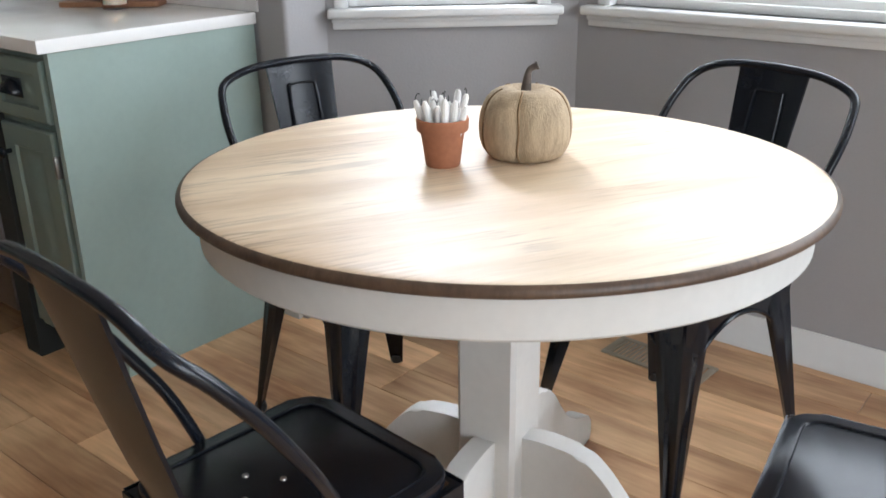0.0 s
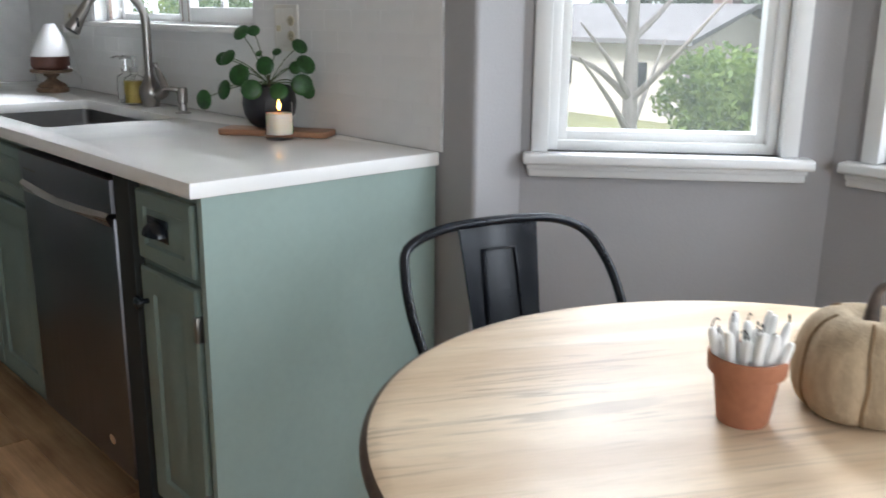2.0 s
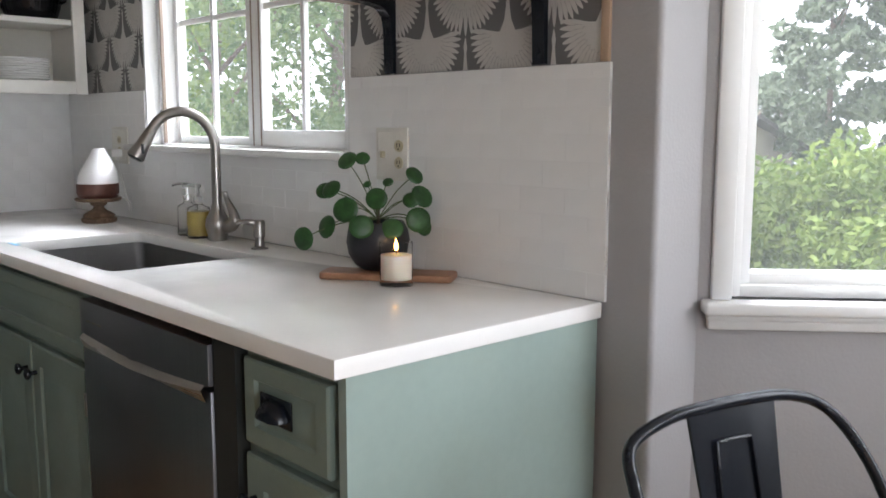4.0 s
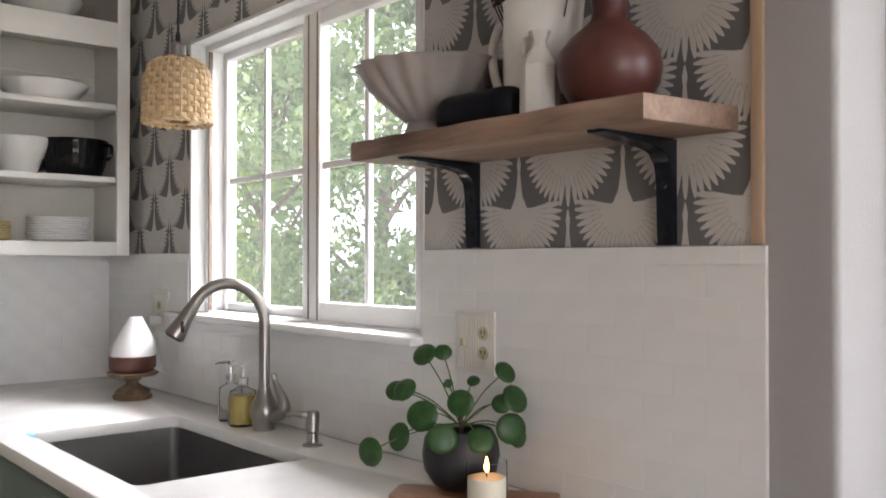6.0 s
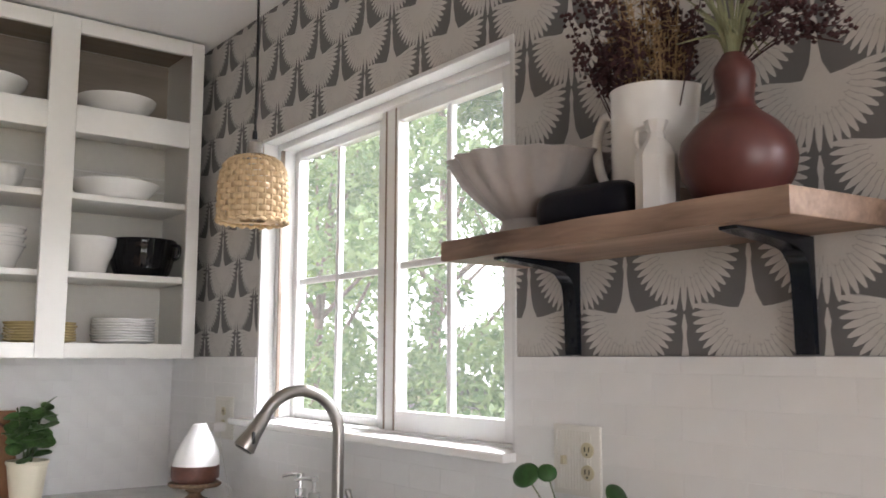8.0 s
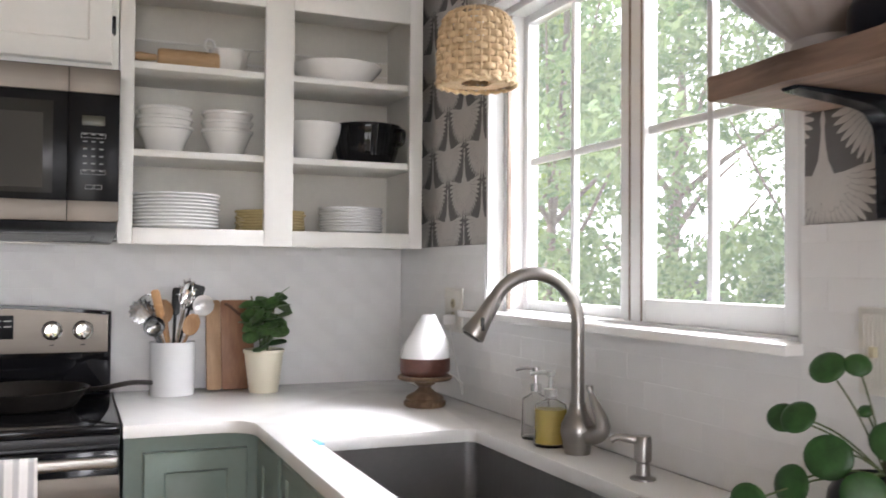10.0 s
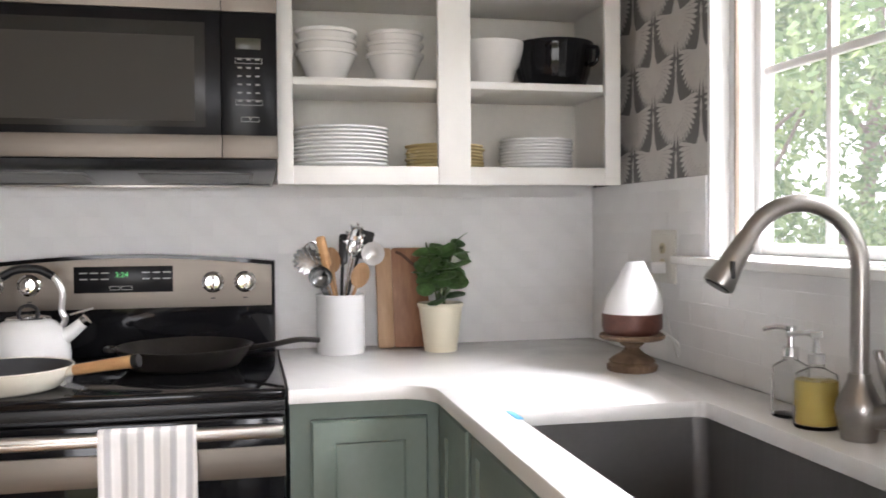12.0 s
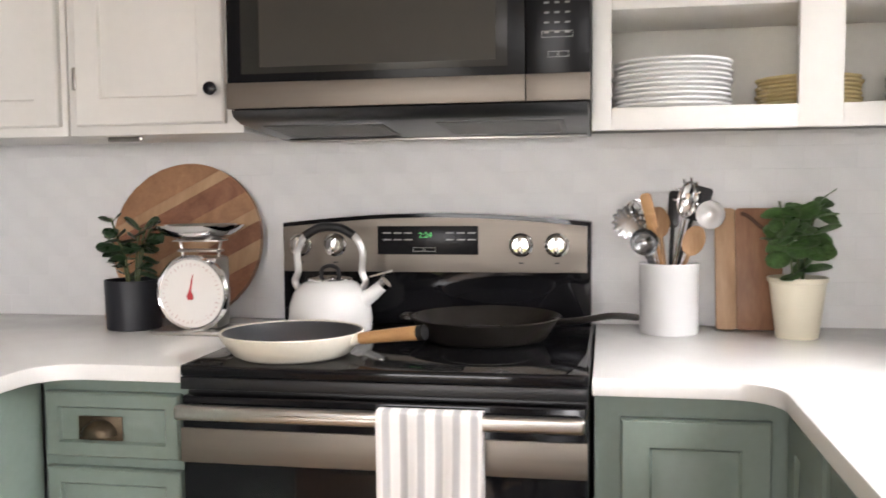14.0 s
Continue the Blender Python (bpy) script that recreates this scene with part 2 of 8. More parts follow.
# same sage paint, darkened to carry the shade on the cabinet fronts
SAGE_SHADE = shader("sage_paint_shaded", (0.185, 0.235, 0.205), 0.42, vary=0.08, scale=4, fine=60, bump=0.05)
QUARTZ = shader("white_quartz", (0.84, 0.83, 0.81), 0.17, vary=0.025, scale=9, fine=180, bump=0.0, rough_vary=0.05)
TILE = shader("white_glazed_tile", (0.78, 0.775, 0.77), 0.40, vary=0.03, scale=7, fine=20, bump=0.05, per_object=0.01)
GROUT = shader("pale_grout", (0.765, 0.76, 0.755), 0.7, vary=0.03, fine=200, bump=0.3)
PLANK = wood("oak_laminate_floor", (0.30, 0.138, 0.060), (0.80, 0.52, 0.285), 0.36, 0, 12, 0.06, per_object=0.26, knots=1.1)
UNDER = shader("floor_joint", (0.10, 0.055, 0.03), 0.8)

def oak_top():
    """Bleached oak: pale boards with soft tone and sparse grey-brown grain marks."""
    m = bpy.data.materials.new("bleached_oak_top")
    m.use_nodes = True
    N, L = m.node_tree.nodes, m.node_tree.links
    P = N["Principled BSDF"]
    P.inputs["Roughness"].default_value = 0.46
    P.inputs["Specular IOR Level"].default_value = 0.5
    P.inputs["Coat Weight"].default_value = 0.08
    P.inputs["Coat Roughness"].default_value = 0.3
    tc, mp, mp2 = N.new("ShaderNodeTexCoord"), N.new("ShaderNodeMapping"), N.new("ShaderNodeMapping")
    for q, s in ((mp, (4.0, 62, 10)), (mp2, (1.2, 9.0, 4))):
        rot = N.new("ShaderNodeMapping")
        rot.inputs["Rotation"].default_value = (0, 0, -GRAIN)
        L.new(tc.outputs["Object"], rot.inputs["Vector"])
        L.new(rot.outputs[0], q.inputs["Vector"])
        q.inputs["Scale"].default_value = s
    marks, cloud, spread, fibre = (N.new("ShaderNodeTexNoise") for _ in range(4))
    for q, vec, s, det, dist in ((marks, mp, 1.0, 5, 1.6), (cloud, mp2, 1.0, 4, 0.8), (spread, tc, 5.0, 3, 0.0), (fibre, mp, 6.0, 2, 0.0)):
        L.new(vec.outputs["Object"] if vec is tc else vec.outputs[0], q.inputs["Vector"])
        q.inputs["Scale"].default_value, q.inputs["Detail"].default_value, q.inputs["Distortion"].default_value = s, det, dist

    def span(src, a, b, lo=0.0, hi=1.0):
        r = N.new("ShaderNodeMapRange")
        r.interpolation_type = "SMOOTHSTEP"
        for k, v in (("From Min", a), ("From Max", b), ("To Min", lo), ("To Max", hi)):
            r.inputs[k].default_value = v
        L.new(src, r.inputs["Value"])
        return r.outputs[0]

    def blend(fac, a, b):
        x = N.new("ShaderNodeMix")
        x.data_type = "RGBA"
        L.new(fac, x.inputs["Factor"])
        for k, v in (("A", a), ("B", b)):
            if isinstance(v, tuple):
                x.inputs[k].default_value = (*v, 1)
            else:
                L.new(v, x.inputs[k])
        return x.outputs["Result"]

    base = blend(span(cloud.outputs["Fac"], 0.32, 0.68), (0.55, 0.395, 0.245), (0.74, 0.595, 0.42))
    fine = N.new("ShaderNodeMath")
    fine.operation = "MULTIPLY"
    L.new(span(marks.outputs["Fac"], 0.50, 0.64), fine.inputs[0])
    L.new(span(spread.outputs["Fac"], 0.40, 0.68, 0.08, 0.52), fine.inputs[1])
    col = blend(fine.outputs[0], base, (0.20, 0.145, 0.10))
    col = blend(span(fibre.outputs["Fac"], 0.3, 0.75, 0.0, 0.16), col, (0.30, 0.21, 0.14))
    L.new(col, P.inputs["Base Color"])
    bp = N.new("ShaderNodeBump")
    bp.inputs["Strength"].default_value, bp.inputs["Distance"].default_value = 0.12, 0.002
    L.new(marks.outputs["Fac"], bp.inputs["Height"])
    L.new(bp.outputs[0], P.inputs["Normal"])
    return m


GRAIN = radians(62)
TABLETOP = oak_top()
TABLERIM = wood("dark_worn_edge", (0.045, 0.026, 0.017), (0.14, 0.085, 0.052), 0.45, 2, 22, 0.1)
CHALK = shader("off_white_chalk_paint", (0.66, 0.65, 0.62), 0.5, vary=0.05, scale=7, fine=60, bump=0.08)
BLACKM = shader("black_powder_coated_steel", (0.007, 0.009, 0.014), 0.23, vary=0.15, scale=12, fine=260, bump=0.03, spec=0.42, rough_vary=0.05)
STEEL = shader("brushed_stainless_steel", (0.52, 0.50, 0.47), 0.30, 1.0, vary=0.06, scale=2, fine=40, bump=0.04, stretch=(2, 1, 60))
STEELH = shader("brushed_steel_along", (0.215, 0.19, 0.163), 0.48, 0.9, vary=0.05, scale=2, fine=40, bump=0.03, stretch=(30, 1, 60))
DWSTEEL = shader("dark_stainless_steel", (0.155, 0.152, 0.163), 0.36, 1.0, vary=0.06, scale=2, fine=40, bump=0.04, stretch=(60, 60, 1))
NICKEL = shader("brushed_nickel", (0.33, 0.31, 0.29), 0.30, 1.0, vary=0.05, scale=10, fine=120, bump=0.02)
CHROME = shader("polished_chrome", (0.75, 0.75, 0.75), 0.08, 1.0, vary=0.02, bump=0.0, rough_vary=0.03)
BRASS = shader("aged_bronze_pull", (0.10, 0.075, 0.05), 0.38, 0.9, vary=0.25, scale=40, fine=200, bump=0.1)
BLACKG = shader("black_glass", (0.006, 0.006, 0.007), 0.07, vary=0.05, bump=0.0, rough_vary=0.03, spec=0.3)
BLACKP = shader("black_plastic", (0.012, 0.012, 0.013), 0.38, vary=0.1, fine=200, bump=0.04)
DARKGAP = shader("dark_gap", (0.02, 0.022, 0.02), 0.8)
SINKM = shader("sink_steel", (0.46, 0.45, 0.44), 0.45, 1.0, vary=0.06, scale=3, fine=60, bump=0.03, stretch=(40, 1, 1))
PANE = clear_pane("window_glass")
PANE_BAY = clear_pane("hazy_screened_glass", veil=0.035)
VINYL = shader("white_window_vinyl", (0.80, 0.80, 0.79), 0.35, vary=0.02, bump=0.02)

# ---- the shell: floor, walls, ceiling ----
YN, XW, CEILING = 1.888, -4.785, 2.465
CTR, EDGE = 0.914, 0.032
BAY0, BAY1 = Vector((-2.0, 2.042, 0)), Vector((-1.467, 2.53, 0))

bm = B()
box(bm, -4.95, 2.05, -2.75, 2.7, -0.12, -0.008)
floor = solid("floor", bm, UNDER, "worn oak-toned plank floor", "floor", kind="structure")
bm = B()
box(bm, -4.95, 2.05, -2.75, 2.7, CEILING, CEILING + 0.12)
solid("ceiling", bm, CEIL, "white painted ceiling", "ceiling", kind="structure")


def wall_run(name, a, b, opening=None, thick=0.14, mat=WALL, z1=CEILING, label="light grey painted wall with fine texture"):
    """A wall whose inner face runs from a to b; its thickness lies to the left of that way. opening: (s0, s1, z0, z1)."""
    a, b = Vector((*a[:2], 0)), Vector((*b[:2], 0))
    u = (b - a).normalized()
    m = Matrix.Translation(a) @ Matrix(((u.x, -u.y, 0, 0), (u.y, u.x, 0, 0), (0, 0, 1, 0), (0, 0, 0, 1)))
    n = (b - a).length
    bm = B()
    if opening:
        s0, s1, z0, zt = opening
        box(bm, 0, s0, 0, thick, 0, z1, m=m)
        box(bm, s1, n, 0, thick, 0, z1, m=m)
        box(bm, s0, s1, 0, thick, 0, z0, m=m)
        box(bm, s0, s1, 0, thick, zt, z1, m=m)
    else:
        box(bm, 0, n, 0, thick, 0, z1, m=m)
    return solid(name, bm, mat, label, "wall", kind="structure"), m


WIN = (-4.09, -2.912, 1.166, 2.045)
wall_run("wall_north", (XW - 0.16, YN), (-2.03, YN), (WIN[0] - XW + 0.16, WIN[1] - XW + 0.16, WIN[2], WIN[3]), 0.16)
# rounded plaster corner where the kitchen wall ends
bm = B()
arc = [(-2.0 - 0.013 + 0.013 * math.sin(radians(a)), YN + 0.013 - 0.013 * math.cos(radians(a))) for a in range(0, 91, 10)]
prism(bm, [(-2.03, YN)] + arc[1:] + [(-2.0, 2.042), (-2.0, 2.11), (-2.03, 2.11)], 0, CEILING)
solid("wall_corner", bm, WALL, "rounded plaster wall corner beside the bay", "wall", kind="structure", angle=30)
BAYWIN = (0.052, 0.612, 0.915, 2.12)
bay_left, BAYM = wall_run("wall_bay_left", BAY0, BAY1, BAYWIN)
wall_run("wall_bay", BAY1, (0.55, 2.53), (0.095, 1.75, 0.915, 2.12))
wall_run("wall_bay_right", (0.55, 2.53), (1.083, 2.042), BAYWIN)
wall_run("wall_north_east", (1.083, 2.042), (1.9, 2.042))
# opening out of view, made up to let the east fill lamp in
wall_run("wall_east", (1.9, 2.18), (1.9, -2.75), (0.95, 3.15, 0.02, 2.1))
wall_run("wall_south", (2.04, -2.6), (XW - 0.16, -2.6))
wall_run("wall_west", (XW, -2.75), (XW, YN), thick=0.16)
wall_run("wall_kitchen_south", (-3.0, -0.785), (XW, -0.785), thick=0.12)


def baseboard(a, b):
    a, b = Vector((*a[:2], 0)), Vector((*b[:2], 0))
    u = (b - a).normalized()
    m = Matrix.Translation(a) @ Matrix(((u.x, -u.y, 0, 0), (u.y, u.x, 0, 0), (0, 0, 1, 0), (0, 0, 0, 1)))
    bm = B()
    n = (b - a).length
    sect = [(0, 0), (0, 0.1), (-0.006, 0.1), (-0.009, 0.088), (-0.012, 0.078), (-0.012, 0.03), (-0.017, 0.022), (-0.017, 0)]
    lo = [bm.verts.new(m @ Vector((0, y, z))) for y, z in sect]
    hi = [bm.verts.new(m @ Vector((n, y, z))) for y, z in sect]
    bm.faces.new(lo), bm.faces.new(hi[::-1])
    for i in range(len(sect)):
        j = (i + 1) % len(sect)
        bm.faces.new((lo[i], lo[j], hi[j], hi[i]))
    return solid("baseboard", bm, TRIM, "white painted moulded baseboard", "baseboard", kind="structure")


baseboard((-2.0, YN + 0.02), BAY0)
baseboard(BAY0, BAY1)
baseboard(BAY1, (0.55, 2.53))
baseboard((0.55, 2.53), (1.083, 2.042))
baseboard((-2.1, YN), (-2.02, YN))

# ---- bay windows: casing, stool, apron, frame and pane ----


def bay_window(name, m, s0, s1, z0, z1, sill0, sill1):
    w = thing(name, m @ Vector((s0, 0, z0)), "white vinyl window with painted casing and sill", "window", kind="structure")
    t = lambda bm: bm.transform(m)
    bm = B()
    box(bm, s0 - 0.028, s0 + 0.012, -0.014, 0.05, z0, z1 + 0.03, 0.004)
    box(bm, s1 - 0.012, s1 + 0.028, -0.014, 0.05, z0, z1 + 0.03, 0.004)
    box(bm, s0 + 0.012, s1 - 0.012, -0.014, 0.05, z1 - 0.012, z1 + 0.03, 0.004)
    t(bm)
    part("casing", bm, TRIM, w)
    bm = B()
    a, b, c = s0 + 0.012, s1 - 0.012, z0
    for k, (wd, y0, y1) in enumerate(((0.024, 0.026, 0.085), (0.024, 0.044, 0.1))):
        o = 0.0 if k == 0 else 0.022
        box(bm, a + o, a + o + wd, y0, y1, c + o, z1 - 0.012 - o, 0.003)
        box(bm, b - o - wd, b - o, y0, y1, c + o, z1 - 0.012 - o, 0.003)
        box(bm, a + o + wd - 0.001, b - o - wd + 0.001, y0 + 0.001, y1, c + o, c + o + wd, 0.003)
        box(bm, a + o + wd - 0.001, b - o - wd + 0.001, y0 + 0.001, y1, z1 - 0.012 - o - wd, z1 - 0.012 - o, 0.003)
    t(bm)
    fr = part("window_frame", bm, VINYL, w)
    bm = B()
    box(bm, a + 0.042, b - 0.042, 0.066, 0.07, c + 0.042, z1 - 0.052)
    t(bm)
    pane = part("pane", bm, PANE_BAY, fr)
    pane.visible_shadow = False
    bm = B()
    box(bm, sill0, sill1, -0.048, 0.03, z0 - 0.026, z0, 0.007, 3)
    t(bm)
    part("window_sill", bm, TRIM, w)
    bm = B()
    box(bm, sill0 + 0.012, sill1 - 0.012, -0.02, 0.0, z0 - 0.058, z0 - 0.0265, 0.005, 2)
    box(bm, sill0 + 0.010, sill1 - 0.010, -0.026, 0.0, z0 - 0.040, z0 - 0.0267, 0.004, 2)
    t(bm)
    part("apron", bm, TRIM, w)
    return w


bay_window("window_1", BAYM, *BAYWIN, 0.006, 0.672)
bay_window("window_2", Matrix.Translation(BAY1), 0.095, 1.75, 0.915, 2.12, 0.03, 1.80)

# ---- sliding kitchen window ----
wk = thing("window_3", (-3.5, YN, WIN[2]), "white sliding kitchen window with muntins, closed", "window", kind="structure")
bm = B()
x0, x1, z0, z1 = WIN
box(bm, x0, x0 + 0.03, 1.935, 2.03, z0, z1, 0.003)
box(bm, x1 - 0.03, x1, 1.935, 2.03, z0, z1, 0.003)
box(bm, x0 + 0.03, x1 - 0.03, 1.936, 2.03, z0, z0 + 0.022, 0.003)
box(bm, x0 + 0.03, x1 - 0.03, 1.936, 2.03, z1 - 0.03, z1, 0.003)
part("window_frame", bm, VINYL, wk)


def sash(xa, xb, za, zb, y0, left, right, rail, low):
    """One sash: stiles of two widths, top rail, bottom rail, muntins and pane."""
    bm = B()
    box(bm, xa, xa + left, y0, y0 + 0.035, za, zb, 0.004)
    box(bm, xb - right, xb, y0, y0 + 0.035, za, zb, 0.004)
    box(bm, xa + left, xb - right, y0 + 0.001, y0 + 0.034, za, za + low, 0.004)
    box(bm, xa + left, xb - right, y0 + 0.001, y0 + 0.034, zb - rail, zb, 0.004)
    s = part("sash", bm, VINYL, wk)
    xm, zm = (xa + left + xb - right) / 2, (za + zb) / 2
    bm = B()
    box(bm, xm - 0.009, xm + 0.009, y0 + 0.008, y0 + 0.026, za + low, zb - rail, 0.003)
    part("muntin", bm, VINYL, s)
    for a, b in ((xa + left, xm - 0.009), (xm + 0.009, xb - right)):
        bm = B()
        box(bm, a, b, y0 + 0.009, y0 + 0.025, zm - 0.009, zm + 0.009, 0.003)
        part("muntin", bm, VINYL, s)
    bm = B()
    box(bm, xa + left - 0.004, xb - right + 0.004, y0 + 0.016, y0 + 0.019, za + low - 0.004, zb - rail + 0.004)
    p = part("pane", bm, PANE, s)
    p.visible_shadow = False


WEATHER = shader("tan_weatherstrip", (0.28, 0.22, 0.175), 0.6, vary=0.15, bump=0.05)
sash(x0 + 0.03, -3.505, z0 + 0.022, z1 - 0.03, 1.985, 0.026, 0.072, 0.026, 0.026)
sash(-3.505, x1 - 0.03, z0 + 0.022, z1 - 0.03, 1.946, 0.078, 0.078, 0.038, 0.05)
for xs, ys in ((-3.484, 1.9445), (-3.440, 1.9445), (x0 + 0.030, 1.9335)):
    bm = B()
    box(bm, xs, xs + 0.007, ys, ys + 0.012, z0 + 0.024, z1 - 0.032, 0.001)
    part("weatherstrip", bm, WEATHER, wk, "tan weatherstrip")
bm = B()
box(bm, x0 - 0.11, x1 + 0.003, 1.845, 1.934, z0 - 0.002, z0 + 0.017, 0.003)
part("window_sill", bm, QUARTZ, wk, "white quartz sill")
bm = B()
box(bm, x0 + 0.0, x1 - 0.0, 1.884, 1.934, z1 - 0.012, z1 + 0.0, 0.002)
box(bm, x0 - 0.001, x0 + 0.012, 1.884, 1.934, z0 + 0.018, z1 - 0.012, 0.002)
box(bm, x1 - 0.012, x1 + 0.001, 1.884, 1.934, z0 + 0.018, z1 - 0.012, 0.002)
part("reveal", bm, TRIM, wk)

# ---- countertops ----


def countertop(name, outline, hole=None, label=""):
    bm = B()
    loops = [outline] + ([hole] if hole else [])
    edges = []
    for lp in loops:
        vs = [bm.verts.new((x, y, CTR)) for x, y in lp]
        edges += [bm.edges.new((vs[i], vs[(i + 1) % len(vs)])) for i in range(len(vs))]
    bmesh.ops.triangle_fill(bm, edges=edges, use_beauty=True)
    rim = [e for e in bm.edges if len(e.link_faces) == 1]
    got = bmesh.ops.extrude_face_region(bm, geom=list(bm.faces))["geom"]
    for v in got:
        if isinstance(v, bmesh.types.BMVert):
            v.co.z -= EDGE
    bmesh.ops.recalc_face_normals(bm, faces=bm.faces)
    rim = [e for e in bm.edges if len(e.link_faces) == 2 and e.calc_face_angle(0) > 1.2 and abs(e.verts[0].co.z - e.verts[1].co.z) < 1e-5]
    bmesh.ops.bevel(bm, geom=rim, offset=0.003, segments=2, profile=0.5, affect="EDGES", clamp_overlap=True)
    return solid(name, bm, QUARTZ, label, "countertop", kind="", angle=30)


SINK = (-3.806, -3.103, 1.327, 1.719)
arc = [(-4.047 + 0.08 * math.cos(radians(a)), 1.162 + 0.08 * math.sin(radians(a))) for a in range(180, 89, -15)]
countertop("countertop", [(-2.11, 1.242), (-2.11, 1.879), (-4.777, 1.879), (-4.777, 0.934), (-4.127, 0.934)] + arc,
           rounded(*SINK, 0.022), "white quartz countertop with cut-out for the sink")
arc = [(-4.047 + 0.08 * math.cos(radians(a)), -0.04 + 0.08 * math.sin(radians(a))) for a in range(180, 271, 15)]
countertop("countertop", [(-4.777, 0.163), (-4.777, -0.78), (-3.05, -0.78), (-3.05, -0.12)] + arc[::-1] + [(-4.127, 0.163)],
           None, "white quartz countertop beside the range")

# ---- sink ----
sk = thing("kitchen_sink", (-3.45, 1.52, 0.66), "dark brushed steel undermount sink in the countertop", "sink")
bm = B()
outer = rounded(SINK[0] - 0.006, SINK[1] + 0.006, SINK[2] - 0.006, SINK[3] + 0.006, 0.028, 6)
cx, cy = (SINK[0] + SINK[1]) / 2, (SINK[2] + SINK[3]) / 2
rings = []
for z, k in ((0.881, 1.0), (0.72, 0.985), (0.69, 0.972), (0.672, 0.93), (0.668, 0.85), (0.664, 0.1)):
    rings.append([bm.verts.new((cx + (x - cx) * k, cy + (y - cy) * k, z)) for x, y in outer])
for a, b in zip(rings, rings[1:]):
    for i in range(len(a)):
        bm.faces.new((a[i], a[(i + 1) % len(a)], b[(i + 1) % len(a)], b[i]))
bm.faces.new(rings[-1])
bmesh.ops.solidify(bm, geom=list(bm.faces), thickness=-0.002)
part("basin", bm, SINKM, sk)
bm = B()
lathe(bm, [(0.0, 0.0), (0.045, 0.0), (0.047, 0.003), (0.03, 0.004), (0.028, 0.001), (0, 0.001)], (cx, cy, 0.667), 24)
part("drain", bm, NICKEL, sk)
bm = B()
box(bm, -3.800, -3.728, 1.316, 1.3285, CTR + 0.0003, CTR + 0.0014, 0.0003)
part("sticker", bm, shader("blue_film", (0.10, 0.42, 0.68), 0.3, bump=0.0), sk, "scrap of blue protective film")

# ---- base cabinets ----


def raised_panel(bm, a0, a1, z0, z1, face, axis, thick=0.02, frame_w=0.05):
    """A cabinet door or drawer front with a routed panel, standing proud of face along -y or +x."""
    m = FACE_Y if axis == "y" else FACE_X
    base = -face if axis == "y" else face
    fr = min(frame_w, (z1 - z0) * 0.22)

    def ring(i, d):
        return [bm.verts.new(m @ Vector((x, y, base + d))) for x, y in ((a0 + i, z0 + i), (a1 - i, z0 + i), (a1 - i, z1 - i), (a0 + i, z1 - i))]
    rs = [ring(0, 0), ring(0, thick - 0.004), ring(0.004, thick), ring(fr, thick), ring(fr + 0.005, thick - 0.007), ring(fr + 0.014, thick - 0.007), ring(fr + 0.03, thick - 0.001)]
    for a, b in zip(rs, rs[1:]):
        for i in range(4):
            bm.faces.new((a[i], a[(i + 1) % 4], b[(i + 1) % 4], b[i]))
    bm.faces.new(rs[-1])
    bm.faces.new(rs[0][::-1])
    return bm


def round_knob(at, axis, parent, mat=None):
    bm = B()
    m = Matrix.Rotation(radians(90), 4, "X") if axis == "y" else Matrix.Rotation(radians(90), 4, "Y")
    lathe(bm, [(0.0, 0.0), (0.006, 0.0), (0.006, 0.008), (0.005, 0.014), (0.012, 0.018), (0.0155, 0.023), (0.0145, 0.028), (0.008, 0.031), (0, 0.032)], at, 18, m=m)
    part("knob", bm, mat or BLACKM, parent, "round black knob")


def bin_pull(at, axis, parent, mat):
    """A cup pull on its back plate."""
    bm = B()
    m = Matrix.Translation(at) @ (FACE_Y if axis == "y" else FACE_X)
    box(bm, -0.047, 0.047, -0.024, 0.024, 0, 0.003, 0.001, m=m)
    pts = 12
    top = []
    for d, s in ((0.0, 1.0), (0.012, 0.97), (0.021, 0.8), (0.025, 0.5)):
        top.append([bm.verts.new(m @ Vector((0.036 * s * math.cos(math.pi * k / pts), -0.012 + 0.03 * s * math.sin(math.pi * k / pts) * (1 if d < 0.02 else 0.9), 0.003 + d))) for k in range(pts + 1)])
    for a, b in zip(top, top[1:]):
        for k in range(pts):
            bm.faces.new((a[k], a[k + 1], b[k + 1], b[k]))
    bm.faces.new(top[-1])
    part("handle", bm, mat, parent, "dark bronze bin pull")


